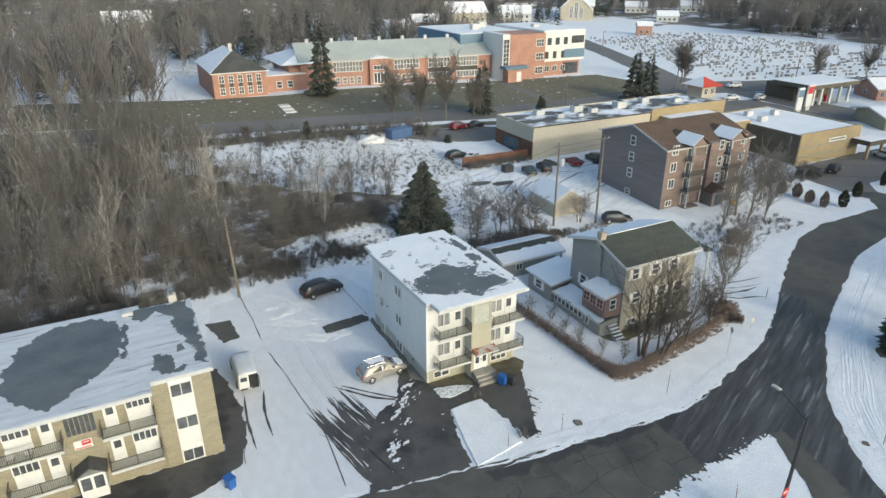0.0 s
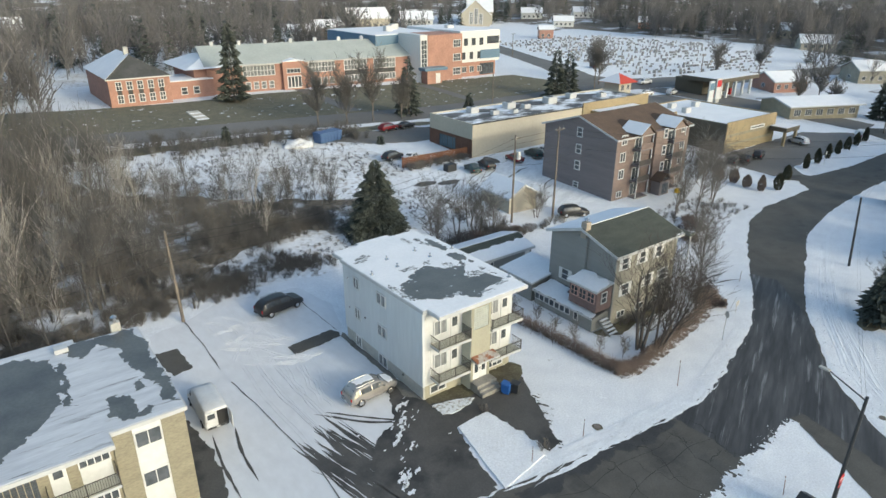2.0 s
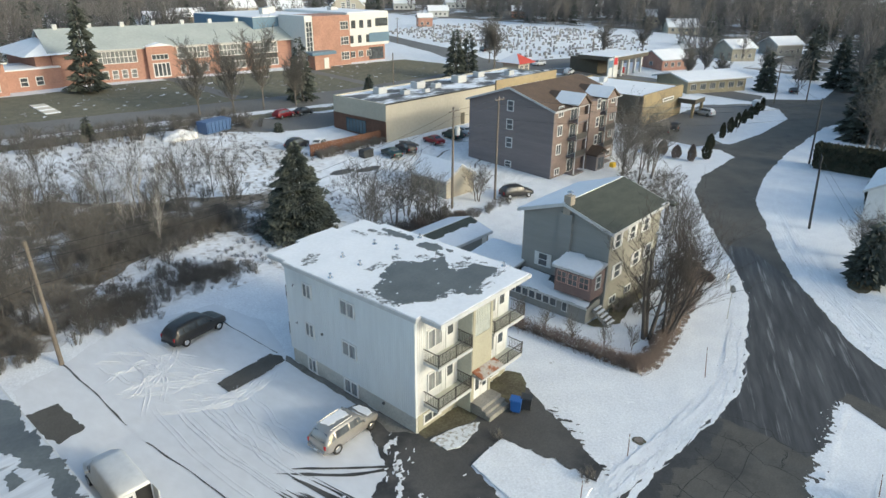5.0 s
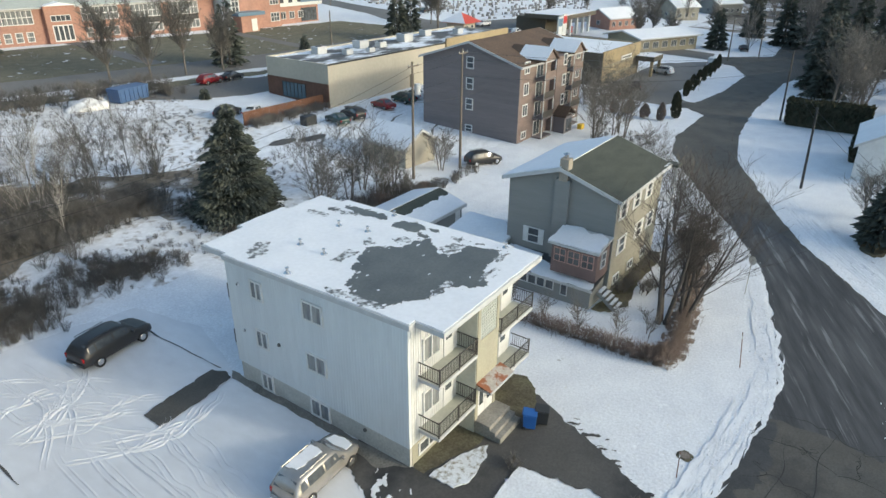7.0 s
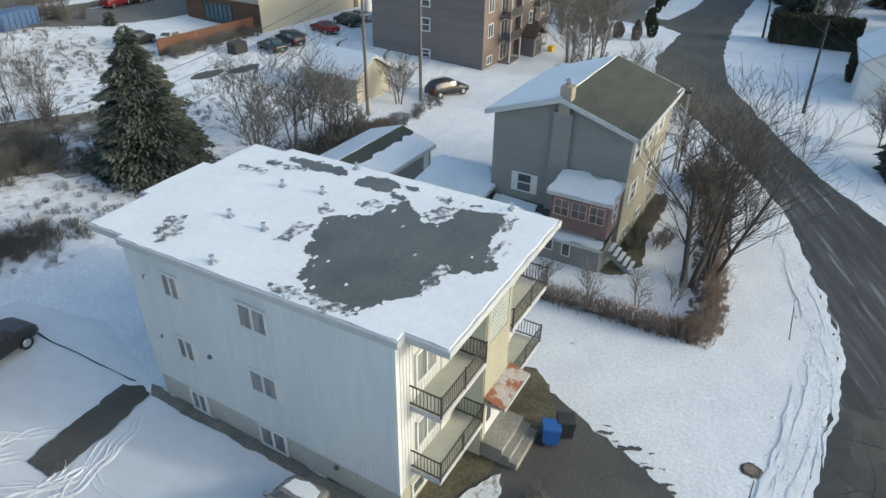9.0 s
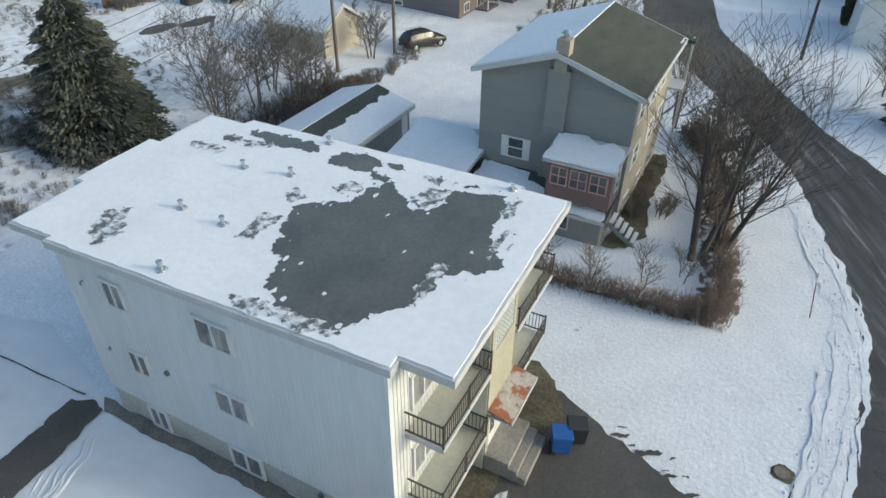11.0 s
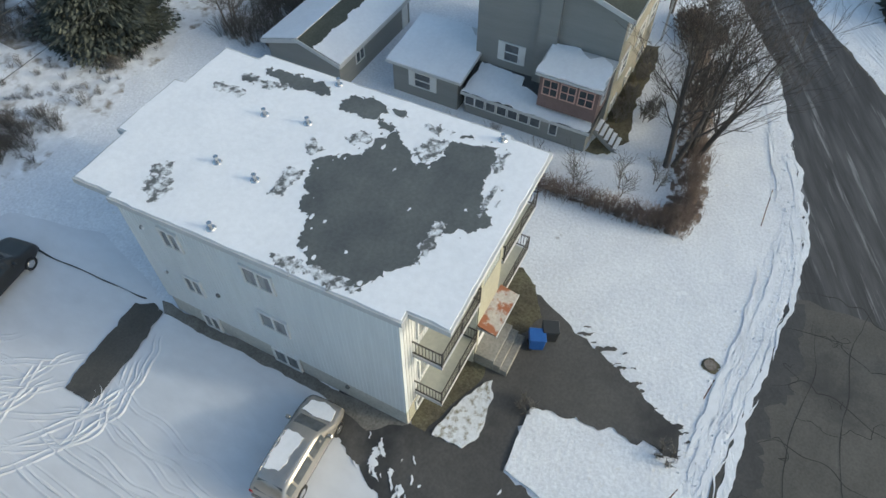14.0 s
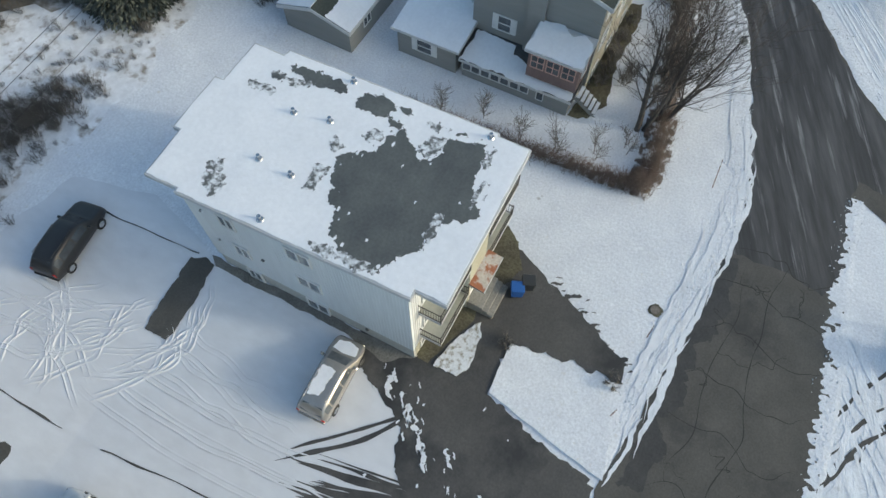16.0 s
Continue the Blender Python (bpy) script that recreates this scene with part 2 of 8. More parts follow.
BLUE = plain("blue_plastic", (0.02, 0.1, 0.34), 0.45)
GOLD = plain("champagne_car_paint", (0.44, 0.415, 0.385), 0.25, 0.6)
GRAVEL = mat("wall_foot_gravel", (0.22, 0.21, 0.19), (0.15, 0.145, 0.13), 0.9, 1.0, 12.0, 0.3, 0.5, 20.0)
CARBLACK = plain("black_car_paint", (0.025, 0.025, 0.026), 0.38)
CARRED = plain("red_car_paint", (0.2, 0.015, 0.02), 0.3)
CARGREEN = plain("dark_green_car_paint", (0.02, 0.05, 0.045), 0.3)
CARWHITE = plain("white_car_paint", (0.62, 0.63, 0.64), 0.35)
CHROME = plain("bright_metal", (0.6, 0.6, 0.6), 0.25, 0.9)
TAILRED = plain("red_lamp_lens", (0.4, 0.01, 0.01), 0.2)
STONE = mat("gravestone_granite", (0.26, 0.26, 0.265), (0.1, 0.1, 0.105), 0.6, 0.5, 5.0, 0.25, 0.0, rand=0.4)
REDROOF = plain("red_metal_roof", (0.5, 0.06, 0.03), 0.5)
YELLOW = plain("yellow_paint", (0.7, 0.45, 0.03), 0.6)
SIGNRED = plain("sign_red", (0.5, 0.03, 0.03), 0.45)
PINKFRAME = plain("pinkish_sash_frames", (0.55, 0.35, 0.3), 0.6)

# ---- mesh helpers ----


def box(bm, x0, x1, y0, y1, z0, z1, taper=0.0):
    t = taper
    v = [bm.verts.new(p) for p in ((x0, y0, z0), (x1, y0, z0), (x1, y1, z0), (x0, y1, z0), (x0 + t, y0 + t, z1), (x1 - t, y0 + t, z1), (x1 - t, y1 - t, z1), (x0 + t, y1 - t, z1))]
    for f in ((3, 2, 1, 0), (4, 5, 6, 7), (0, 1, 5, 4), (1, 2, 6, 5), (2, 3, 7, 6), (3, 0, 4, 7)):
        bm.faces.new([v[i] for i in f])


def rod(bm, a, b, r0, r1=None, n=6):
    a, b = Vector(a), Vector(b)
    r1 = r0 if r1 is None else r1
    q = (b - a).to_track_quat("Z", "Y")
    rings = []
    for p, r in ((a, r0), (b, r1)):
        rings.append([bm.verts.new(p + q @ Vector((math.cos(6.2832 * i / n) * r, math.sin(6.2832 * i / n) * r, 0))) for i in range(n)])
    for i in range(n):
        bm.faces.new((rings[0][i], rings[0][(i + 1) % n], rings[1][(i + 1) % n], rings[1][i]))
    bm.faces.new(rings[0][::-1])
    bm.faces.new(rings[1])


def prism(bm, outline, lift):
    """A solid between an outline (list of 3D points, counter-clockwise from its front) and the same moved by lift."""
    lift = Vector(lift)
    a = [bm.verts.new(Vector(p)) for p in outline]
    b = [bm.verts.new(Vector(p) + lift) for p in outline]
    n = len(a)
    bm.faces.new(a[::-1])
    bm.faces.new(b)
    for i in range(n):
        bm.faces.new((a[i], a[(i + 1) % n], b[(i + 1) % n], b[i]))


def mesh_of(name, bm, material, bevel=0.0, smooth=False, rounds=1):
    bmesh.ops.recalc_face_normals(bm, faces=bm.faces)
    if bevel:
        bmesh.ops.bevel(bm, geom=[e for e in bm.edges if len(e.link_faces) == 2 and e.calc_face_angle(0) > 0.6], offset=bevel, segments=rounds, affect="EDGES")
    me = bpy.data.meshes.new(name)
    bm.to_mesh(me)
    bm.free()
    me.materials.append(material)
    if smooth:
        for p in me.polygons:
            p.use_smooth = True
    return me


def part(name, bm, material, parent=None, label="", bevel=0.0, smooth=False, rounds=1):
    ob = new(name, mesh_of(name, bm, material, bevel, smooth, rounds))
    ob.parent = parent
    if label:
        ob["label"] = label
    return ob


def boxes(name, material, parent, *specs, label="", bevel=0.0):
    bm = bmesh.new()
    for s in specs:
        box(bm, *s)
    return part(name, bm, material, parent, label, bevel)


def thing(name, m, label, category, group="", kind=""):
    ob = new(name)
    ob.empty_display_size = 0.2
    ob.matrix_basis = m
    return tagged(ob, label, category, group, kind)


SHARED = {}


def shared(name, key, build, material, parent, m, label=""):
    """A part on a mesh that all alike parts share."""
    if (name, key) not in SHARED:
        bm = bmesh.new()
        build(bm)
        SHARED[name, key] = mesh_of(name, bm, material)
    ob = new(name, SHARED[name, key])
    ob.parent = parent
    ob.matrix_basis = m
    if label:
        ob["label"] = label
    return ob


def lattice(bm, xs, zs, y0, y1):
    """One solid frame with square openings: every odd strip of xs and zs that meet is left open."""
    g = [[[bm.verts.new((x, y, z)) for z in zs] for x in xs] for y in (y0, y1)]
    solid = [[not (i % 2 and j % 2) for j in range(len(zs) - 1)] for i in range(len(xs) - 1)]

    def filled(i, j):
        return 0 <= i < len(xs) - 1 and 0 <= j < len(zs) - 1 and solid[i][j]

    for i in range(len(xs) - 1):
        for j in range(len(zs) - 1):
            if not solid[i][j]:
                continue
            for k in (0, 1):
                bm.faces.new((g[k][i][j], g[k][i + 1][j], g[k][i + 1][j + 1], g[k][i][j + 1]))
            for (di, dj), (p, q) in (((-1, 0), ((i, j), (i, j + 1))), ((1, 0), ((i + 1, j), (i + 1, j + 1))), ((0, -1), ((i, j), (i + 1, j))), ((0, 1), ((i, j + 1), (i + 1, j + 1)))):
                if not filled(i + di, j + dj):
                    bm.faces.new((g[0][p[0]][p[1]], g[0][q[0]][q[1]], g[1][q[0]][q[1]], g[1][p[0]][p[1]]))


FACE = {"-y": 0, "-x": -90, "+x": 90, "+y": 180}


def window(parent, x, y, z, w, h, face="-y", cols=2, rows=1, frame_mat=None, glass=None, fw=0.06, label=""):
    """A framed window whose sill centre is at x, y, z on a wall that faces that way; sash bars and panes are real."""
    fm, gl = frame_mat or WHITE, glass or GLASS

    def frame_shape(bm):
        bar = min(fw * 0.8, w / cols * 0.4)
        xs = [-w / 2 - fw, -w / 2] + [c for i in range(1, cols) for c in (-w / 2 + w * i / cols - bar / 2, -w / 2 + w * i / cols + bar / 2)] + [w / 2, w / 2 + fw]
        zs = [-fw, 0] + [c for i in range(1, rows) for c in (h * i / rows - bar / 2, h * i / rows + bar / 2)] + [h, h + fw]
        lattice(bm, xs, zs, -0.08, 0.02)

    def pane_shape(bm):
        box(bm, -w / 2, w / 2, -0.03, 0.02, 0, h)

    key = (round(w, 2), round(h, 2), cols, rows, fw, fm.name, gl.name)
    f = shared("window", key, frame_shape, fm, parent, pose(x, y, z, 0, 0, FACE[face]), label)
    shared("pane", key, pane_shape, gl, f, Matrix.Identity(4))
    return f


def terrain(x, y):
    """Level by the crossroads, a slope up to the school, then level, with wooded hills beyond."""
    z = 0.045 * min(max(y - 60, 0), 110)
    d = math.hypot(x - 20, y - 20)
    k = min(max((d - 380) / 900, 0), 1)
    if k > 0:
        z += 120 * k * k * (3 - 2 * k) + 14 * k * noise.noise((x / 160, y / 160, 3.3))
    return z


def densify(pts, step, jit, sc, seed):
    out = []
    n = len(pts)
    for i in range(n):
        a, b = Vector((*pts[i][:2], 0)), Vector((*pts[(i + 1) % n][:2], 0))
        k = max(1, int((b - a).length / step))
        for j in range(k):
            p = a.lerp(b, j / k)
            o = noise.noise_vector((p.x * sc, p.y * sc, seed)) + 0.5 * noise.noise_vector((p.x * sc * 3.1, p.y * sc * 3.1, seed + 7)) + 0.3 * noise.noise_vector((p.x * sc * 8.3, p.y * sc * 8.3, seed + 3))
            out.append((p.x + o.x * jit, p.y + o.y * jit))
    return out


def smooth_loop(pts, k=2):
    """Round the corners of a closed outline."""
    for _ in range(k):
        q = []
        for i in range(len(pts)):
            a, b = pts[i], pts[(i + 1) % len(pts)]
            q += [(a[0] * .75 + b[0] * .25, a[1] * .75 + b[1] * .25), (a[0] * .25 + b[0] * .75, a[1] * .25 + b[1] * .75)]
        pts = q
    return pts


def patch_bm(bm, pts, dz, step=0.8, jit=0.0, sc=0.5, seed=0.0, rise=None, rim=0.0):
    from_pts = densify(pts, step, jit, sc, seed) if jit or step else pts
    vs = [bm.verts.new((x, y, 0)) for x, y in from_pts]
    es = [bm.edges.new((vs[i], vs[(i + 1) % len(vs)])) for i in range(len(vs))]
    r = bmesh.ops.triangle_fill(bm, edges=es, use_beauty=True)
    fs = [g for g in r["geom"] if isinstance(g, bmesh.types.BMFace)]
    for crease in (60, 170):
        ys = [v.co.y for v in vs]
        if min(ys) < crease < max(ys):
            geom = list({v for f in fs for v in f.verts}) + list({e for f in fs for e in f.edges}) + fs
            c = bmesh.ops.bisect_plane(bm, geom=geom, plane_co=(0, crease, 0), plane_no=(0, 1, 0))
            fs = [g for g in c["geom"] if isinstance(g, bmesh.types.BMFace)]
    verts = {v for f in fs for v in f.verts}
    for v in verts:
        v.co.z = (terrain(v.co.x, v.co.y) if rise is None else rise) + dz
    if rim:
        rimmed = [e for e in {e for f in fs for e in f.edges} if len(e.link_faces) == 1]
        ex = bmesh.ops.extrude_edge_only(bm, edges=rimmed)
        for g in ex["geom"]:
            if isinstance(g, bmesh.types.BMVert):
                g.co.z -= rim


def patch(name, pts, dz, material, label="", category="", kind="structure", parent=None, **kw):
    bm = bmesh.new()
    patch_bm(bm, pts, dz, **kw)
    for f in bm.faces:
        if f.normal.z < -0.5:
            f.normal_flip()
    me = bpy.data.meshes.new(name)
    bm.to_mesh(me)
    bm.free()
    me.materials.append(material)
    ob = new(name, me)
    ob.parent = parent
    if parent is None:
        tagged(ob, label, category, kind=kind)
    elif label:
        ob["label"] = label
    return ob


def strip_bm(bm, path, width, dz, taper=True, rise=None):
    """A narrow ribbon along a path, such as a wheel track."""
    last = None
    n = len(path)
    for i, p in enumerate(path):
        a, b = path[max(i - 1, 0)], path[min(i + 1, n - 1)]
        d = Vector((b[0] - a[0], b[1] - a[1], 0))
        if d.length < 1e-6:
            continue
        d.normalize()
        w = width * (0.55 + 0.5 * noise.noise((p[0] * 0.9, p[1] * 0.9, width * 50)))
        if taper:
            w *= min(1, 4 * min(i + 0.3, n - 0.7 - i) / n)
        z = (terrain(*p[:2]) if rise is None else rise) + dz
        pair = [bm.verts.new((p[0] - d.y * w, p[1] + d.x * w, z)), bm.verts.new((p[0] + d.y * w, p[1] - d.x * w, z))]
        if last:
            bm.faces.new((last[0], last[1], pair[1], pair[0]))
        last = pair


def curve_pts(ctrl, n=30, wob=0.0, seed=0.0):
    """A smooth path through control points (Catmull-Rom)."""
    c = [ctrl[0], *ctrl, ctrl[-1]]
    out = []
    for k in range(n + 1):
        u = k / n * (len(ctrl) - 1)
        i = min(int(u), len(ctrl) - 2)
        t = u - i
        p = []
        for ax in range(len(ctrl[0])):
            p0, p1, p2, p3 = (c[i + j][ax] for j in range(4))
            p.append(0.5 * (2 * p1 + (p2 - p0) * t + (2 * p0 - 5 * p1 + 4 * p2 - p3) * t * t + (3 * p1 - p0 - 3 * p2 + p3) * t ** 3))
        if wob:
            p[0] += wob * noise.noise((u * 2.3, seed, 0))
            p[1] += wob * noise.noise((u * 2.3, seed, 9))
        out.append(tuple(p))
    return out

# ---- ground, streets and lots ----
bm = bmesh.new()
gx = [-900, -600, -400, -250, -150] + list(range(-100, 421, 20)) + [470, 530, 600, 700, 820, 960, 1150, 1400, 1800, 2600]
gy = [-1200, -600, -300, -150, -80] + list(range(-40, 421, 10)) + [470, 530, 600, 700, 820, 960, 1150, 1400, 1800, 2600]
grid = [[bm.verts.new((x, y, terrain(x, y))) for x in gx] for y in gy]
for j in range(len(gy) - 1):
    for i in range(len(gx) - 1):
        bm.faces.new((grid[j][i], grid[j][i + 1], grid[j + 1][i + 1], grid[j + 1][i]))
ground = part("ground", bm, SNOW_LAWN, None)
ground.data.materials.append(HILL_FLOOR)
for f in ground.data.polygons:
    if math.hypot(f.center.x - 20, f.center.y - 20) > 372 and not 240 < f.center.x < 330 < f.center.y + 40 < 440 or f.center.x > 215 and f.center.y < 92 or f.center.x > 300:
        f.material_index = 1
tagged(ground, "snow-covered ground rising gently to wooded hills", "ground", kind="structure")

patch("road", [(-60, 33), (0, 34.8), (10, 35.8), (15, 34.9), (21, 34.1), (28.5, 33), (34.8, 32.2), (39, 31.8), (44, 32.2), (50.5, 34), (57, 35.9), (64.6, 39.9), (71, 44), (78.4, 48.6), (86, 52.5), (94, 54.7), (109.5, 55), (113, 58.5), (112, 61), (117, 62.5), (118, 58.7), (124, 58), (132, 57.3), (150, 57.6), (160, 62), (163, 68), (168, 70), (176, 63), (182, 58), (230, 62), (300, 66), (300, 57), (190, 51), (178, 44), (172, 30), (164, 30), (164, 47), (145, 49.6), (118, 49.2), (104, 48), (98.3, 47.1), (88, 45), (80.5, 41.6), (71, 37.4), (63.8, 33.4), (58, 29.4), (54, 26.6), (50, 22), (46.7, 17.1), (40, 8), (33, -4), (28, -3), (35, 9), (40, 16.5), (43, 21.5), (45, 25.2), (43, 25.6), (40, 25.1), (32.7, 24.3), (25, 24), (10, 25), (-60, 24)], 0.02, ROAD_DRY, "dry grey street asphalt with cracks and snowy verges", "road", step=0.6, jit=0.3, sc=0.55)
patch("wet_road_bend", [(37.4, 31.8), (41, 31.9), (44, 32.3), (50.5, 34), (57, 36), (64.6, 40), (69, 43), (70, 40), (66, 36), (63.8, 33.6), (58, 29.6), (54, 26.8), (50, 22.2), (45, 15), (43.6, 16), (45.5, 21), (46.5, 25.8), (43, 25.9), (39.5, 25.3), (37, 26), (37.6, 29)], 0.026, ROAD_WET, "dark wet asphalt with worn wheel tracks", "road", step=0.35, jit=0.25, sc=1.1, seed=4)
patch("cross_street", [(-60, 166), (11, 153), (49, 146.5), (91, 139.5), (124, 138.8), (143, 142), (152, 155), (170, 195), (188, 240), (215, 330), (224, 328), (200, 240), (178, 190), (163, 150), (166, 141), (200, 131), (300, 112), (300, 101), (200, 117), (160, 127), (150, 129.5), (120, 128), (84, 129), (40, 138), (-60, 155)], 0.02, ROAD_FAR, "wide grey main street in front of the school", "road", step=2, jit=0.4, sc=0.2)
patch("side_street", [(158, 128), (170, 124), (175, 100), (174, 70), (164, 68), (163, 90)], 0.024, ROAD_FAR, "grey asphalt side street beside the fuel station", "road", step=2, jit=0.3, sc=0.3)
patch("station_forecourt", [(140, 122), (158, 119), (163, 92), (150, 98), (136, 112)], 0.028, ROAD_FAR, "grey asphalt forecourt with thin snow", "forecourt", step=1.5, jit=0.5, sc=0.3)
patch("shop_parking", [(112, 63), (118, 60), (121, 63.5), (154, 64.5), (162, 68), (150, 76), (116.5, 75.5), (112, 70)], 0.024, ROAD_FAR, "brown-grey asphalt parking lot by the shop", "parking lot", step=1.0, jit=0.5, sc=0.4)
patch("school_parking", [(62, 127), (84, 122), (98, 125), (90, 115), (71, 114), (60, 118), (54, 124)], 0.028, ROAD_FAR, "dark asphalt lot behind the shop", "parking lot", step=1.2, jit=0.8, sc=0.3)
patch("woodland_floor", [(-250, 56), (-40, 59.5), (-6, 61.5), (-0.5, 65), (2, 71), (6, 74.5), (12.9, 75.5), (17, 82), (23, 84), (28, 88), (34, 82), (42, 86), (44, 91), (38, 96), (30, 99), (22, 106), (10, 118), (6, 131), (-2, 138), (-30, 146), (-80, 156), (-250, 170)], 0.03, LITTER, "brown leaf litter and brush with thin snow", "woodland floor", step=1.5, jit=2.2, sc=0.2)
patch("rough_field", [(8, 76), (14, 74.5), (24, 73), (36, 73), (46, 76), (50, 82), (48, 92), (56, 96), (58, 108), (58, 120), (44, 128), (24, 122), (10, 128), (6, 120), (20, 100)], 0.02, FIELD, "rough snowy field with dead weeds showing through", "field", step=1.2, jit=1.5, sc=0.3)
patch("school_lawn", [(-20, 159.4), (11, 152.6), (49, 146.1), (70, 142.7), (91, 139.1), (124, 138.4), (140, 141), (144, 150), (140, 163), (106, 166), (60, 173.5), (40, 172.5), (20, 176), (-20, 190)], 0.03, GRASS, "brown-green dormant lawn with thin snow", "lawn", step=1.5, jit=0.5, sc=0.3)
patch("verge_grass", [(98, 128), (135, 127), (145, 124), (138, 113), (100, 118)], 0.02, GRASS, "dormant grass verge with snow patches", "lawn", step=1.5, jit=1, sc=0.3)
patch("school_road_verge", [(-40, 146), (38, 135.5), (84, 127), (88, 124), (60, 127), (36, 131), (-40, 141)], 0.028, GRASS, "brown grass bank below the main street", "lawn", step=1.5, jit=1, sc=0.3)

patch("back_lot", [(50, 79), (56, 75.5), (66, 73), (75.5, 71), (75.5, 86), (90, 87), (92, 98.5), (72, 98.8), (57, 100.5), (50, 92)], 0.018, SNOW_WORN, "trodden grey snow over the back parking lot", "parking lot", step=1.0, jit=0.6, sc=0.3)
# the lot beside the apartment building: trodden snow over asphalt
LOT = patch("parking_lot", [(3.4, 35.5), (10, 36.2), (20.3, 34.4), (22, 41.6), (22.2, 60), (24, 66), (22.5, 71.5), (14, 73), (9.8, 71), (6, 70), (3.4, 58)], 0.022, LOT_SNOW, "trodden snow with tyre tracks over an asphalt lot", "parking lot", step=0.7, jit=0.3, sc=0.4)
DRIVE = patch("driveway", [(12.2, 35.4), (16, 34.9), (20.5, 34.3), (21.2, 37.5), (22.2, 41.4), (25.6, 41.6), (26.2, 38), (26.1, 35), (27.6, 35.3), (28.6, 37.3), (30.1, 40.5), (31.9, 44.9), (31.9, 45.9), (22.3, 45.9), (22.25, 49.6), (20.3, 48.6), (19.5, 46.6), (18.2, 44.6), (16.6, 44.2), (15, 42.5), (14, 40), (13.1, 37.5)], 0.034, ASPHALT, "dark wet asphalt driveway with melting snow edges", "driveway", step=0.22, jit=0.32, sc=1.3, seed=2)
patch("snowy_lawn_patch", [(22.35, 41.35), (23.8, 41.5), (25.55, 41.45), (25.75, 39), (26, 36.2), (25.6, 34.9), (23, 34.4), (20.9, 34.1), (21.4, 36.8)], 0.12, SNOW_LAWN, "small rectangle of snow-covered lawn with a straight curb", "lawn", step=0.3, jit=0.05, sc=1.5, rim=0.12)
patch("snowy_bed", [(22.3, 44.9), (23.8, 44.6), (25.6, 43.9), (25.9, 43.6), (25.1, 43.2), (23.2, 43), (22.4, 43.4)], 0.1, THIN_SNOW, "small curbed bed covered with thin snow", "lawn", step=0.2, jit=0.12, sc=2.0, seed=1, rim=0.1)
patch("bare_bed", [(22.3, 45.95), (26.9, 45.95), (26.6, 44.2), (25.8, 44.0), (23.6, 44.8), (22.3, 45.2)], 0.04, BARE_GRASS, "bare dormant grass strip below the balconies", "lawn", step=0.25, jit=0.1, sc=2.0)
patch("bare_side", [(28.8, 45.95), (32.2, 45.95), (32.6, 44.9), (31.8, 43.8), (30.2, 42.9), (28.8, 43.4)], 0.046, BARE_GRASS, "bare earth beside the entrance steps", "lawn", step=0.3, jit=0.22, sc=1.3)
patch("wall_foot_strip", [(21.65, 59.6), (22.2, 60.2), (22.2, 46), (21.2, 47.5), (21.6, 50), (21.65, 54)], 0.045, GRAVEL, "bare gravel strip along the wall foot", "ground strip", step=0.3, jit=0.14, sc=1.0)
patch("bare_parking_spot", [(16.5, 59.1), (16.4, 60.7), (18, 61), (21.4, 61.2), (22, 60.4), (21.6, 59.6), (19, 59.2)], 0.07, ROAD_DRY, "bare asphalt where a parked car kept off the snow", "parking spot", step=0.2, jit=0.14, sc=1.6)
patch("bare_van_spot", [(4.9, 66.8), (7.6, 66.4), (8, 62.6), (6.2, 62.2)], 0.036, ROAD_DRY, "bare asphalt where a parked car kept off the snow", "parking spot", step=0.25, jit=0.2, sc=1.6)
patch("bare_house_front", [(42.6, 45.0), (45.0, 44.85), (50, 44.85), (55.2, 44.85), (55.5, 43.9), (52, 43.5), (48.5, 43.6), (46.6, 43.2), (44.6, 43.0), (43.2, 43.5), (42.5, 44.2)], 0.05, BARE_GRASS, "bare brown ground along the grey house's front", "ground strip", step=0.3, jit=0.25, sc=1.3, seed=8)
patch("bare_building_side", [(3.2, 58.5), (4.6, 58), (5.3, 54), (5.6, 50), (5.2, 46.2), (4.2, 43), (1, 41.5), (-3, 40.5), (-10, 39.5), (-16, 40), (-16, 45.4), (3.2, 45.4)], 0.034, ASPHALT, "dark wet asphalt along the brick building", "driveway", step=0.3, jit=0.3, sc=1.0, seed=5)
for k in range(9):
    sx, sy = random.Random(k).uniform(13.5, 21.8), random.Random(k + 99).uniform(35.2, 45.5)
    rr = 0.05 + 0.3 * random.Random(k + 7).random() ** 3
    if sx + sy < 56:
        rr *= 0.6
    patch("snow_remnant", [(sx + rr * math.cos(a) * 1.6, sy + rr * math.sin(a) * 0.8) for a in (0, 0.9, 1.8, 2.7, 3.6, 4.5, 5.4)], 0.062, SNOW, "last ragged scrap of melting snow on asphalt", "snow", step=0.05, jit=0.55 * rr + 0.06, sc=3.5, seed=sx, rim=0.02)
# the ragged thawing edge beside the parked car
for k in range(46):
    rk = random.Random(k + 500)
    v = rk.random()
    sx, sy = 14.6 + 5.0 * v + abs(rk.gauss(0, 0.8)), 38.0 + 9.0 * v + rk.gauss(0, 0.5)
    rr = 0.05 + 0.5 * rk.random() ** 3
    patch("snow_remnant", [(sx + rr * (math.cos(a) * 1.7 + math.sin(a) * 0.5), sy + rr * (math.sin(a) * 0.8 + math.cos(a) * 0.9)) for a in (0, 0.7, 1.4, 2.1, 2.8, 3.5, 4.2, 4.9, 5.6)], 0.064, SNOW, "ragged scrap of melting snow on asphalt", "snow", step=0.05, jit=0.7 * rr + 0.05, sc=3.0, seed=sx * 3, rim=0.02)
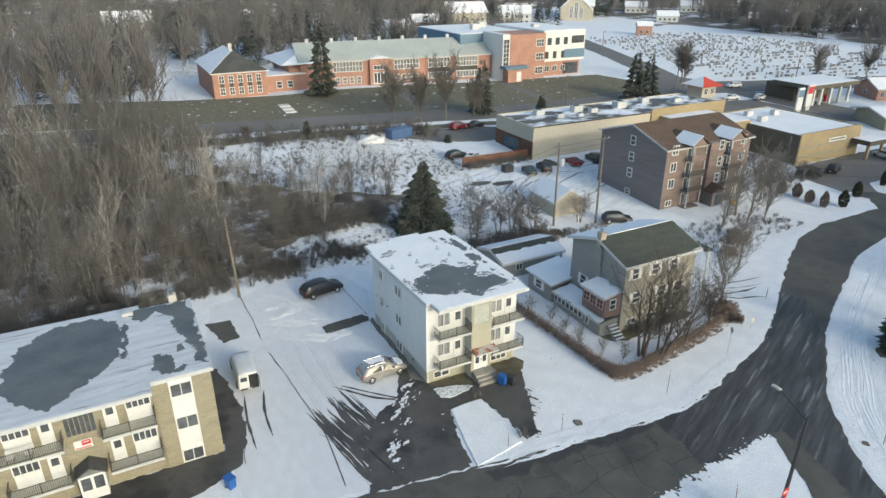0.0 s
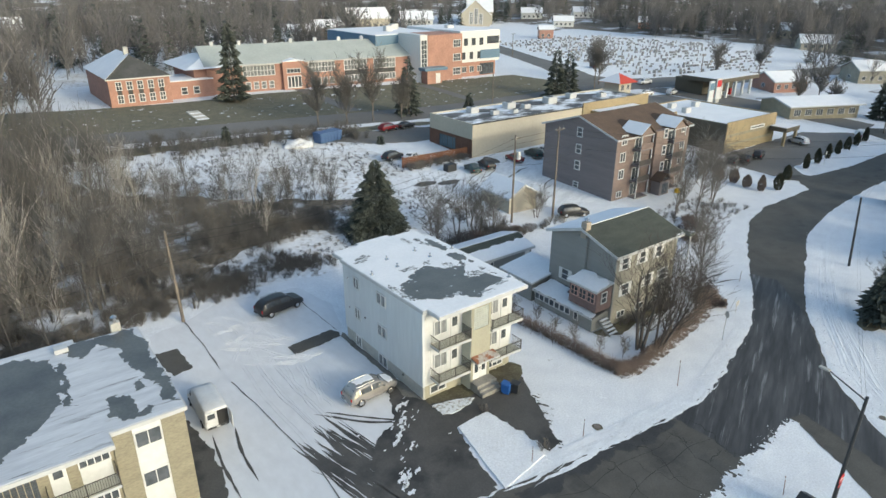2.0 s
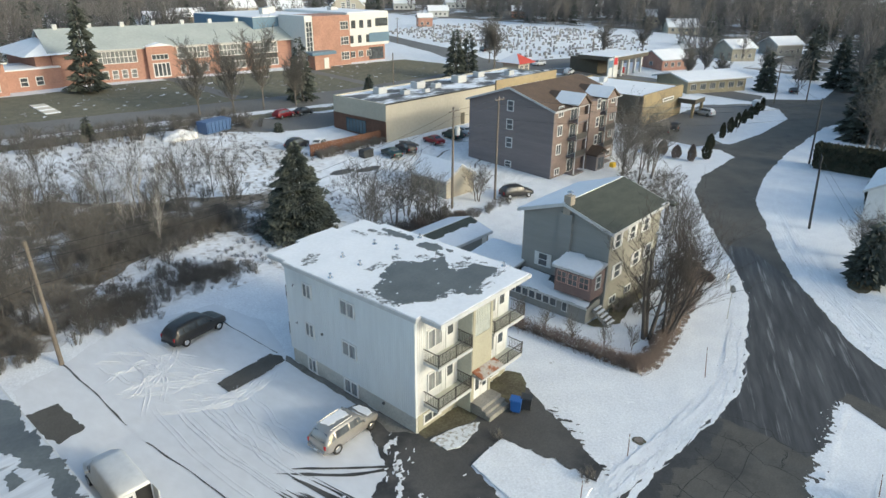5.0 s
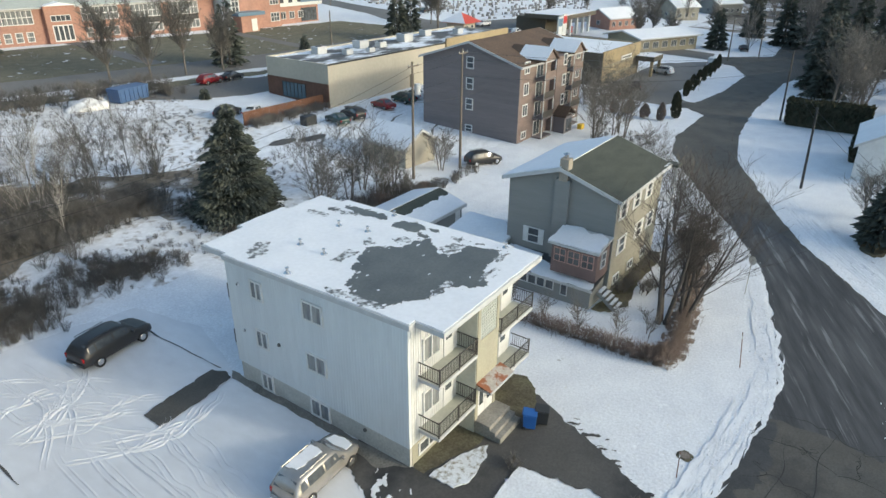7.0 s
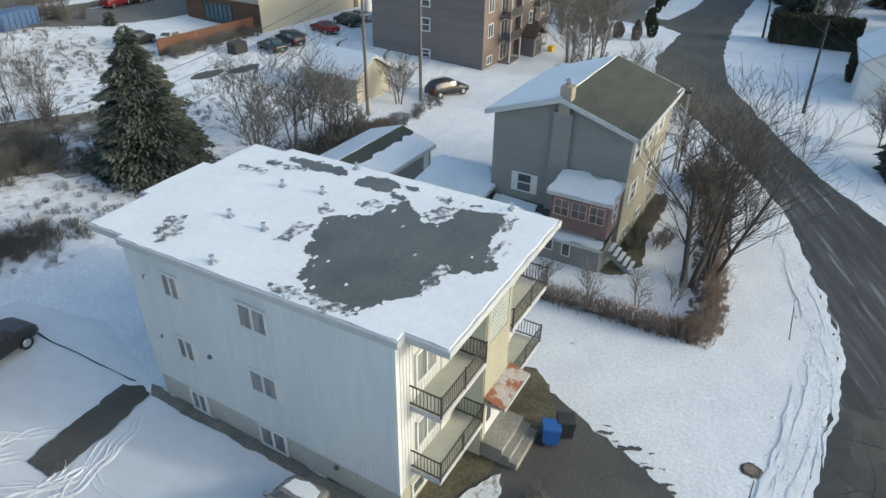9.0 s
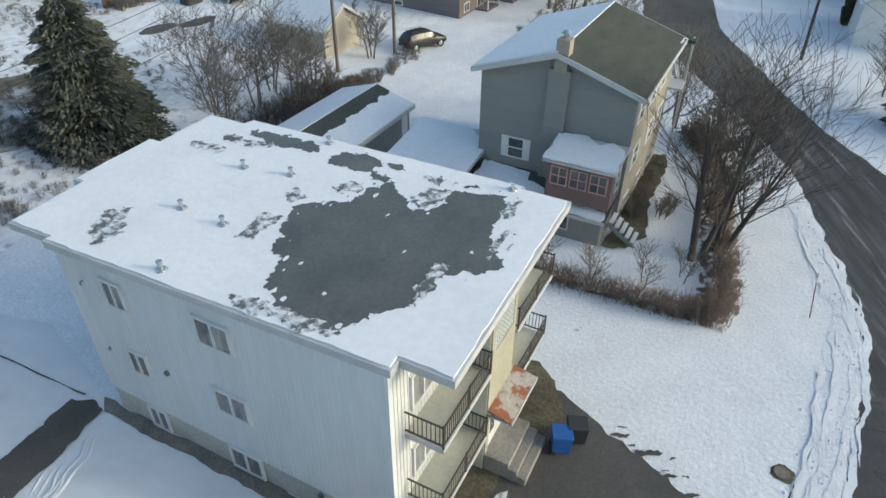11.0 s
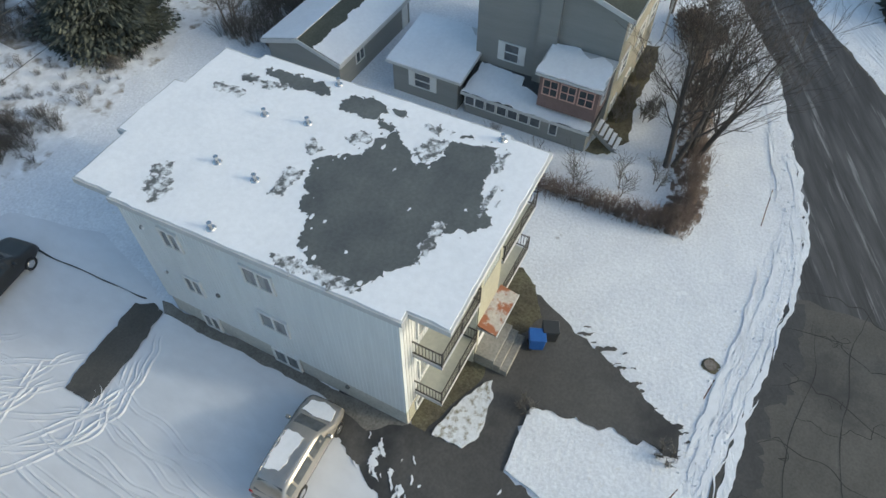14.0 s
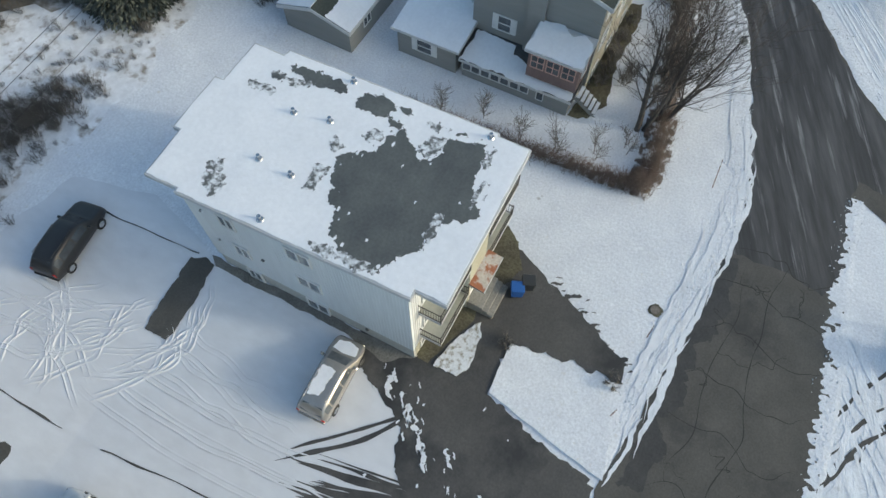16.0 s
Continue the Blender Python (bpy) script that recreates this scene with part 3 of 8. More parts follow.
# turning wheel marks where cars leave the lot
rnd = random.Random(3)
for k in range(44):
    u = (k % 26) / 25
    bm = bmesh.new()
    end = (12.6 + 6.5 * u + rnd.uniform(-.3, .3), 35.4 + rnd.uniform(-.3, .6))
    mid = (12.0 + 4.2 * u + rnd.uniform(-.3, .3), 40.5 + 1.8 * u + rnd.uniform(-.5, .5))
    top = (10.6 + 4.4 * u + rnd.uniform(-.6, .6), 46.0 + 3.2 * u + rnd.uniform(-2.2, 1.2))
    strip_bm(bm, curve_pts([end, mid, top], 26, 0.12, k), rnd.uniform(0.05, 0.32), 0.03 + 0.0004 * k)
    part("tyre_mark", bm, ASPHALT, LOT)
for k, (a, b, c) in enumerate([((20.5, 43.9), (17.0, 46.2), (13.8, 49.9)), ((19.6, 44.4), (17.0, 47.0), (14.6, 49.6)), ((5.6, 44.2), (5.7, 48), (6.2, 52.2)), ((7.2, 45.2), (7.4, 49), (8.0, 52.1))]):
    bm = bmesh.new()
    strip_bm(bm, curve_pts([a, b, c], 24, 0.05, k), 0.2, 0.045)
    part("tyre_mark", bm, ASPHALT, LOT)


def rut_bm(bm, path, w, z, lift=0.05):
    """A wheel rut: a shallow trough between two small thrown-up ridges."""
    last = None
    n = len(path)
    for i, p in enumerate(path):
        a, b = path[max(i - 1, 0)], path[min(i + 1, n - 1)]
        d = Vector((b[0] - a[0], b[1] - a[1], 0))
        if d.length < 1e-6:
            continue
        d.normalize()
        fade = min(1, 5 * min(i, n - 1 - i) / n)
        row = []
        for o, h in ((-1.9, 0.0), (-1.15, 1.0), (-0.7, 0.06), (0.7, 0.06), (1.15, 1.0), (1.9, 0.0)):
            hh = h * lift * fade * (0.6 + 0.7 * noise.noise((p[0] * 1.6, p[1] * 1.6, o)))
            row.append(bm.verts.new((p[0] - d.y * o * w, p[1] + d.x * o * w, terrain(*p) + z + max(hh, 0))))
        if last:
            for j in range(5):
                bm.faces.new((last[j], last[j + 1], row[j + 1], row[j]))
        last = row


RUTS = [((10.6, 70.5), (13.6, 67), (15.0, 62)), ((10.4, 66.5), (13.2, 66.8), (16.4, 64.2)), ((11.0, 64.2), (14.0, 65.4), (15.6, 67.4)), ((12.8, 70.6), (13.4, 66), (11.2, 61)), ((15.4, 66.8), (13.0, 64.4), (10.8, 63.4)), ((16.0, 62.8), (13.4, 62.2), (10.6, 64.6)), ((16.2, 59.8), (14.6, 58.6), (11.6, 61)), ((17.5, 58.8), (15.0, 58.2), (12.6, 62)), ((16.8, 61.6), (14.2, 62.4), (12.4, 66)), ((14.6, 68.8), (14.6, 64.5), (16.6, 60.6)), ((19.4, 58.6), (16.6, 57.8), (13.8, 59.8)), ((11.6, 69), (12.2, 65.5), (14.6, 62.6)), ((13.0, 61), (12.9, 54), (13.2, 47)), ((15.2, 59), (14.4, 54), (14.2, 49)), ((12.2, 62), (11.6, 55), (12.0, 45)), ((16.4, 59), (15.6, 55), (15.0, 50.5))]
for k, (a, b, c) in enumerate(RUTS):
    bm = bmesh.new()
    p = curve_pts([a, b, c], 40, 0.4, k * 11.7)
    for off in (0, 1.45):
        rut_bm(bm, [(x + off, y + 0.2 * off) for x, y in p if x + off < 20.8], 0.12, 0.024 + 0.0004 * k + 0.0002 * off, 0.075 if k < 14 else 0.04)
    part("tyre_rut", bm, LOT_SNOW, LOT)
# the straight seam and curb that bound the lot
for path_, w in (([(9.7, 71), (9.9, 66), (9.9, 61)], 0.09), ([(10.0, 58.4), (10.5, 54), (10.9, 49), (11.2, 43), (10.8, 37)], 0.08), ([(21.4, 68.6), (21.6, 65), (21.9, 61)], 0.07), ([(4.9, 45.6), (4.4, 43)], 0.06)):
    bm = bmesh.new()
    strip_bm(bm, curve_pts(path_, 40, 0.1, w * 9), w, 0.05, False)
    part("lot_seam", bm, ASPHALT, LOT)

# snow thrown up along the street edge, in lumps
BANK_IN = [(21, 34.3), (25, 33.9), (28.5, 33.2), (34.8, 32.4), (39, 32.0), (44, 32.4), (50.5, 34.2), (57, 36.1), (64.6, 40.2), (71, 44.3), (78.4, 48.9), (86, 52.8), (94, 55)]
BANK_OUT = [(45, 25.2), (40, 25.0), (32.7, 24.1), (25, 23.8), (10, 24.7)]
BANK_EAST = [(46.9, 17.1), (50.2, 21.8), (54.2, 26.3), (58.2, 29.2), (64, 33.2), (71.2, 37.2), (80.5, 41.4), (88, 44.8), (98.3, 46.9), (104, 47.8), (118, 49)]


def snow_bank(path, side):
    pts = curve_pts(path, 520)
    bm = bmesh.new()
    rows = []
    prof = ((-0.3, 0.0), (-0.1, 0.5), (0.1, 1.0), (0.35, 0.9), (0.6, 0.8), (0.9, 0.6), (1.25, 0.45), (1.7, 0.0))
    for i, p in enumerate(pts):
        a, b = pts[max(i - 1, 0)], pts[min(i + 1, len(pts) - 1)]
        d = Vector((b[0] - a[0], b[1] - a[1])).normalized()
        nrm = Vector((-d.y, d.x)) * side
        row = []
        for j, (o, h) in enumerate(prof):
            q = Vector(p) + nrm * (o * (0.8 + 0.5 * noise.noise((p[0] * 0.5, p[1] * 0.5, 8))) + 0.1 * noise.noise((p[0] * 1.7, p[1] * 1.7, j)))
            lump = 0.025 + 0.02 * noise.noise((q.x * 1.1, q.y * 1.1, 2)) + 0.025 * noise.noise((q.x * 3.3, q.y * 3.3, 4))
            row.append(bm.verts.new((q.x, q.y, terrain(q.x, q.y) + 0.008 + h * max(0.0, lump))))
        rows.append(row)
    for r0, r1 in zip(rows, rows[1:]):
        for j in range(len(prof) - 1):
            bm.faces.new((r0[j], r0[j + 1], r1[j + 1], r1[j]))
    tagged(part("snow_bank", bm, SNOW_LAWN, None, smooth=True), "low lumpy ploughed snow bank along the street", "snow bank", kind="structure")


snow_bank(BANK_IN, 1)
snow_bank(BANK_OUT, -1)
snow_bank(BANK_EAST, -1)
# lumps and kicked-up crumbs of snow along the street's edges and the lot's tracks
V, F = [], []
rc = random.Random(21)
for path, side, wide, n in ((BANK_IN, 1, 1.6, 700), (BANK_EAST, -1, 2.5, 500), (BANK_OUT, -1, 1.2, 200)):
    line = curve_pts(path, 200)
    for _ in range(n):
        i = rc.randrange(1, 170)
        a, b = line[i - 1], line[i + 1]
        d = Vector((b[0] - a[0], b[1] - a[1])).normalized()
        off = side * wide * rc.random() ** 1.5
        x, y = line[i][0] - d.y * off + rc.gauss(0, 0.2), line[i][1] + d.x * off + rc.gauss(0, 0.2)
        r = 0.025 + 0.05 * rc.random() ** 3
        c = len(V)
        z = terrain(x, y) + 0.03
        for q in range(5):
            w = 1.2566 * q + rc.uniform(-0.4, 0.4)
            V.append((x + r * 1.5 * math.cos(w), y + r * 1.1 * math.sin(w), z - 0.04))
        V.append((x + rc.uniform(-0.3, 0.3) * r, y, z + 0.02 + r * 0.9))
        F.extend((c + q, c + (q + 1) % 5, c + 5) for q in range(5))
me = bpy.data.meshes.new("snow_crumbs")
me.from_pydata(V, [], F)
me.materials.append(SNOW_LAWN)
tagged(new("snow_crumbs", me), "small crumbs of ploughed snow along the street edge", "snow", kind="stuff")
# cracks in the dry street: a long seam, joints across it and short branches
CRACKS = [([(19, 28.9), (26, 28.4), (33, 28.9), (39, 28.2)], 0.028), ([(22, 30.9), (29, 30.7), (36, 30.4)], 0.02)]
for x in (17.5, 21.4, 25.2, 28.3, 31.6, 34.6, 37.2):
    CRACKS.append(([(x + 0.5, 25.2), (x + 0.1, 27.4), (x + 0.9, 29.6), (x + 0.2, 32.3)], 0.026))
for k in range(16):
    x, y, a = rnd.uniform(17, 37), rnd.uniform(26, 31.5), rnd.uniform(0, 3.1)
    ln = rnd.uniform(0.8, 2.6)
    CRACKS.append(([(x, y), (x + ln * math.cos(a) / 2, y + ln * math.sin(a) / 2), (x + ln * math.cos(a), y + ln * math.sin(a))], 0.017))
for k, (ctrl, w) in enumerate(CRACKS):
    bm = bmesh.new()
    strip_bm(bm, [q for q in curve_pts(ctrl, 60, 0.7, k * 3.1) if 24.9 < q[1] < 32.4], w * 1.7, 0.0275 + 0.0001 * k)
    part("crack", bm, CRACK, bpy.data.objects["road"])
# meltwater darkening the street along the snow
for k, (x0, x1, y, w) in enumerate(((21, 25.5, 32.7, 1.0), (25, 31.5, 32.3, 0.7), (30.5, 37.5, 31.7, 0.8))):
    patch("wet_edge", [(x0, y + 0.6), (x1, y + 0.3), (x1 - 0.3, y - w * 0.5), ((x0 + x1) / 2, y - w), (x0 + 0.5, y - w * 0.6)], 0.0252 + 0.0002 * k, DAMP, "meltwater-darkened asphalt beside the snow", "road", step=0.2, jit=0.45, sc=1.1, seed=k + 30)
# ragged melt along the lawn's edge, and wheel tracks over the island and the east verge
for k in range(42):
    u = rnd.random() ** 1.6
    x, y = 26.9 + 3.6 * u + rnd.gauss(0, 0.4), 34.9 + 6.0 * u + rnd.gauss(0, 0.4)
    s = 0.04 + 0.2 * rnd.random() ** 2
    patch("melted_spot", [(x + s * 1.6 * math.cos(a + 0.3), y - s * 0.6 * math.sin(a) - s * 2.6 * math.cos(a)) for a in (0, 0.8, 1.6, 2.4, 3.2, 4.0, 4.8, 5.6)], 0.0365 + 0.0002 * k, ASPHALT, "ragged melted spot at the snow's edge", "melted spot", step=0.05, jit=0.12, sc=3, seed=k)
for k in range(26):
    bm = bmesh.new()
    if k < 12:
        o = rnd.uniform(0, 7)
        ctrl = [(18 + rnd.uniform(-3, 6), 23.4 - o), (32, 23.0 - o * 0.9 + rnd.uniform(-.5, .5)), (42 - o * 0.4, 22.8 - o * 1.1)]
    else:
        o = rnd.uniform(0.6, 4.5)
        s = rnd.uniform(0, 1)
        ctrl = [(49.5 + o * 0.8 + 12 * s, 19.5 - o * 0.5 + 9 * s), (56 + o * 0.6 + 12 * s, 26 - o * 0.8 + 7.5 * s), (64 + o * 0.4 + 13 * s, 31.6 - o + 7 * s)]
    strip_bm(bm, curve_pts(ctrl, 60, 0.3, k), rnd.uniform(0.04, 0.14), 0.012 + 0.0004 * k)
    tagged(part("wheel_track", bm, SNOW_WORN, None), "wheel track pressed into verge snow", "tyre track", kind="structure")
for k in range(22):
    bm = bmesh.new()
    u = rnd.random()
    start = (36.5 - 8 * u + rnd.uniform(-.5, .5), 24.7)
    ctrl = [start, (start[0] - 1.6, 23.4 + rnd.uniform(-.3, .3)), (start[0] - 5.5, 20.8 + rnd.uniform(-1, .6))] if k % 3 else [(24 + 6 * u, 23.9), (27 + 6 * u, 22.6), (32 + 5 * u, 19.5)]
    strip_bm(bm, curve_pts(ctrl, 50, 0.25, k + 60), rnd.uniform(0.12, 0.38), 0.016 + 0.0004 * k)
    tagged(part("wheel_track", bm, DAMP if k % 6 == 0 else SNOW_WORN, None), "wheel track cut through the verge snow", "tyre track", kind="structure")
VERGE = curve_pts([(20.6, 33.6), (24.4, 33.2), (28.5, 32.9), (34.8, 32.3), (39, 32.1), (44, 32.5), (50.5, 34.4), (57, 36.4)], 160)
for k in range(34):
    i0 = rnd.randrange(0, 120)
    n_ = rnd.randrange(14, 44)
    o = rnd.uniform(-0.35, 1.5)
    bm = bmesh.new()
    strip_bm(bm, [(x, y + o + 0.35 * noise.noise((x * 0.5, k * 3.3, 0)) + 0.12 * noise.noise((x * 2.1, k * 3.3, 5))) for x, y in VERGE[i0:i0 + n_]], rnd.uniform(0.06, 0.3), 0.034 + 0.0005 * k)
    tagged(part("slush_strip", bm, SNOW_WORN if k % 3 else SNOW, None), "streak of grey slush ploughed along the street edge", "slush", kind="structure")
EAST = curve_pts(BANK_EAST, 200)
for k in range(8):
    o = 0.5 + 0.36 * k + rnd.uniform(0, 0.6)
    i0 = rnd.randrange(0, 40)
    bm = bmesh.new()
    p = [(x + o * 0.62 + 0.12 * math.sin(i * 0.17 + k), y - o * 0.78) for i, (x, y) in enumerate(EAST[i0:i0 + rnd.randrange(60, 130)])]
    rut_bm(bm, p, rnd.uniform(0.08, 0.15), 0.014 + 0.0006 * k, 0.035)
    tagged(part("wheel_rut", bm, SNOW if k % 3 else SNOW_WORN, None), "long wheel rut in the snowy verge", "tyre track", kind="structure")
for k in range(12):
    bm = bmesh.new()
    y = 43.6 + 0.42 * k
    strip_bm(bm, curve_pts([(59.5 + rnd.uniform(0, 2), y + rnd.uniform(1.2, 2.6)), (63, y + 0.6), (66.5 + 0.5 * k, y + rnd.uniform(-1.4, 0.4))], 30, 0.3, k), rnd.uniform(0.06, 0.22), 0.03 + 0.0004 * k)
    tagged(part("wheel_track", bm, DAMP if k % 3 == 0 else SNOW_WORN, None), "tyre mark where cars leave the house drive", "tyre track", kind="structure")
# footprints across the lawn
bm = bmesh.new()
for i, q in enumerate(curve_pts([(35.5, 44), (35.1, 41.4), (34.95, 38.5), (34.8, 35.5), (34.6, 33.6)], 46, 0.2) + curve_pts([(29.2, 40.5), (30.3, 38.4), (31.1, 35.4)], 10, 0.1) + curve_pts([(21, 69), (23.5, 69.4), (26, 68.6)], 16, 0.2)):
    s = 0.09 + 0.04 * rnd.random()
    o = 0.12 if i % 2 else -0.12
    patch_bm(bm, [(q[0] + o + s * math.cos(a), q[1] + s * 1.6 * math.sin(a)) for a in (0, 1.05, 2.1, 3.15, 4.2, 5.25)], 0.006, step=0)
tagged(part("footprints", bm, SNOW_WORN, None), "line of footprints trodden into lawn snow", "footprints", kind="stuff")
for mx, my in ((31.45, 34.75), (51.2, 21.4), (60.5, 43.2)):
    bm = bmesh.new()
    rod(bm, (0, 0, -0.05), (0, 0, 0.03), 0.3, 0.29, 20)
    mh = thing("manhole", pose(mx, my, 0.02), "round dark manhole cover in melted snow", "manhole", "street manholes")
    part("cover", bm, BARK, mh)
    bm = bmesh.new()
    patch_bm(bm, [(0.4 * math.cos(a), 0.4 * math.sin(a)) for a in np.linspace(0, 6.0, 18)], -0.004, step=0.05, jit=0.12, sc=3, seed=mx, rise=0)
    part("melted_ring", bm, BARE_GRASS, mh)

# ---- the white apartment building ----


def balcony(parent, x0, x1, y0, y1, z, name="balcony", solid_left=False, dark=None):
    """A slab with a metal railing: posts, two rails and upright bars on the front and the open ends."""
    dark = dark or RAIL
    slab = boxes(name, FASCIA, parent, (x0, x1, y0, y1, z - 0.2, z))
    boxes("deck", GREY_WALL, slab, (x0 + 0.05, x1 - 0.05, y0 + 0.05, y1, z, z + 0.015))
    bm = bmesh.new()
    for zz in (0.12, 0.92):
        box(bm, x0, x1, y0, y0 + 0.045, z + zz, z + zz + 0.045)
        for xx in (x0, x1 - 0.045):
            box(bm, xx, xx + 0.045, y0 + 0.045, y1, z + zz, z + zz + 0.045)
    for xx in (x0, (x0 + x1) / 2, x1 - 0.06):
        box(bm, xx, xx + 0.06, y0 - 0.005, y0 + 0.055, z, z + 1.02)
    part("railing", bm, dark, slab)
    n = int((x1 - x0) / 0.13)
    for i in range(1, n):
        shared("baluster", 1, lambda b: box(b, -0.011, 0.011, -0.011, 0.011, 0.12, 0.93), dark, slab, pose(x0 + (x1 - x0) * i / n, y0 + 0.022, z))
    m_ = int((y1 - y0) / 0.13)
    for xx in (x0 + 0.022, x1 - 0.022):
        for i in range(1, m_):
            shared("baluster", 1, None, dark, slab, pose(xx, y0 + (y1 - y0) * i / m_, z))
    return slab


RAIL = plain("brown_grey_rail_paint", (0.07, 0.063, 0.056), 0.5)
STEP = mat("worn_step_concrete", (0.3, 0.285, 0.255), (0.22, 0.21, 0.19), 0.9, 0.9, 8.0, 0.2, 0.2, 16.0)
apt = thing("apartment_building", pose(22.2, 46, 0), "three-storey apartment building in white steel siding with snowy flat roof", "apartment building")
W, D, H = 9.9, 13.3, 8.35
bm = bmesh.new()
box(bm, 0, 0.2, 0, D, 1.25, H)
n = int(D / 0.2)
sw = part("side_wall", bm, SIDING, apt, "ribbed white steel siding")
for i in range(n):  # standing ribs of the steel sheets
    shared("rib", 1, lambda b: box(b, -0.012, 0.0, -0.012, 0.012, 1.25, H), SIDING, sw, pose(0, D * (i + 0.5) / n, 0))
boxes("side_wall", SIDING, apt, (W - 0.2, W, 0, D, 1.25, H))
boxes("rear_wall", SIDING, apt, (0.2, W - 0.2, D - 0.2, D, 0, H))
boxes("foundation", CONCRETE, apt, (0.02, 0.2, 0.0, D - 0.2, -0.5, 1.25))
boxes("foundation", CONCRETE, apt, (W - 0.2, W - 0.02, 0.0, D - 0.2, -0.5, 1.25))
bm = bmesh.new()
box(bm, 0.2, 4.2, 0.0, 0.2, 1.3, H)
fw_ = part("front_wall", bm, WHITE, apt, "white front cladding behind the balconies")
for i in range(21):
    shared("batten", 1, lambda b: box(b, 0, 0.025, -0.02, 0.0, 1.3, H), WHITE, fw_, pose(0.22 + i * 0.19, 0, 0))
bm = bmesh.new()
box(bm, 6.3, W - 0.2, 0.0, 0.2, 1.3, H)
fw_ = part("front_wall", bm, WHITE, apt, "white front cladding behind the balconies")
for i in range(17):
    shared("batten", 1, None, WHITE, fw_, pose(6.4 + i * 0.19, 0, 0))
boxes("front_footing", STUCCO, apt, (0.2, 4.2, -0.02, 0.2, -0.5, 1.3))
boxes("front_footing", STUCCO, apt, (6.3, W - 0.2, -0.02, 0.2, -0.5, 1.3))
boxes("entry_bay", STUCCO, apt, (4.2, 4.45, -1.25, 0.2, -0.3, H), (6.05, 6.3, -1.25, 0.2, -0.3, H), (4.45, 6.05, -1.25, -1.05, 3.0, 5.9), (4.45, 6.05, -1.25, -1.05, 7.95, H), label="cream stucco entry tower")
boxes("entry_side", GREY_WALL, apt, (4.15, 4.2, -1.2, 0.0, -0.2, H))
bm = bmesh.new()
for i in range(9):
    for j in range(10):
        box(bm, 4.48 + i * 0.176, 4.6 + i * 0.176, -1.24, -1.12, 5.95 + j * 0.2, 6.09 + j * 0.2, 0.0)
blocks_ = part("glass_block_panel", bm, mat("frosted_glass_block", (0.6, 0.63, 0.58), (0.5, 0.53, 0.5), 0.2, 2.0, 20.0, 0.1, 0.0), apt, "grid of frosted glass blocks")
boxes("block_mortar", STUCCO, blocks_, (4.45, 6.05, -1.17, -1.07, 5.9, 7.95))
# doors and canopy
for k in range(2):
    dx = 4.46 + k * 0.8
    dr = boxes("door", WHITE, apt, (dx, dx + 0.78, -1.2, -1.13, 0.88, 2.95), label="white entry door with a tall dark pane")
    boxes("pane", GLASS, dr, (dx + 0.2, dx + 0.58, -1.215, -1.2, 1.55, 2.7))
    boxes("handle", CHROME, dr, (dx + (0.7 if k == 0 else 0.05), dx + (0.74 if k == 0 else 0.09), -1.25, -1.2, 1.8, 2.0))
bm = bmesh.new()
prism(bm, [(4.2, -2.15, 3.02), (6.65, -2.15, 3.02), (6.65, -1.25, 3.25), (4.2, -1.25, 3.25)], (0, 0, 0.09))
can = part("canopy", bm, RUST, apt, "rusted sheet-metal canopy over the doors")
boxes("canopy_edge", FASCIA, can, (4.18, 6.67, -2.19, -2.15, 2.98, 3.12))
for bx in (4.25, 6.5):
    boxes("bracket", FASCIA, can, (bx, bx + 0.07, -2.0, -1.25, 2.93, 3.0))
for k, (z0, y0, y1) in enumerate(((0.6, -2.2, -1.05), (0.36, -2.55, -2.2), (0.14, -2.9, -2.55))):
    boxes("step", STEP, apt, (4.2, 6.4, y0, y1, -0.05, z0 + 0.25), bevel=0.02)
for x0, x1 in ((0.75, 4.15), (6.5, 10.1)):
    for z in (2.05, 5.25):
        balcony(apt, x0, x1, -1.3, -0.005, z)
        wx = x0 + (1.05 if x0 < 3 else 1.0)
        window(apt, wx, -0.02, z + 0.75, 1.25, 1.25, "-y", 2, 1, WHITE, CURTAIN, 0.09)
        dxx = x0 + (2.55 if x0 < 3 else 2.45)
        dd = boxes("balcony_door", WHITE, apt, (dxx - 0.42, dxx + 0.42, -0.06, 0.0, z + 0.03, z + 2.08))
        boxes("pane", GLASS, dd, (dxx - 0.27, dxx + 0.27, -0.07, -0.055, z + 1.0, z + 1.85))
window(apt, 1.55, -0.02, 0.45, 1.55, 0.62, "-y", 2, 1, WHITE, GLASS, 0.1)
window(apt, 8.0, -0.02, 0.45, 1.7, 0.55, "-y", 3, 1, WHITE, GLASS, 0.1)
for z in (6.55, 3.32, 0.3):
    window(apt, -0.025, 6.3, z + (0.02 if z > 1 else -0.05), 1.3, 1.0, "-x", 2, 1, WHITE, CURTAIN, 0.11)
    window(apt, -0.025, 10.7, z - 0.1, 0.8, 1.0, "-x", 2, 1, WHITE, CURTAIN, 0.11)
for y, z in ((12.3, 6.85), (12.3, 3.75), (9.3, 3.9), (3.0, 1.0)):
    bm = bmesh.new()
    rod(bm, (-0.09, y, z), (0, y, z), 0.1, 0.12, 10)
    part("wall_vent", bm, MEMBRANE_DRY, apt)
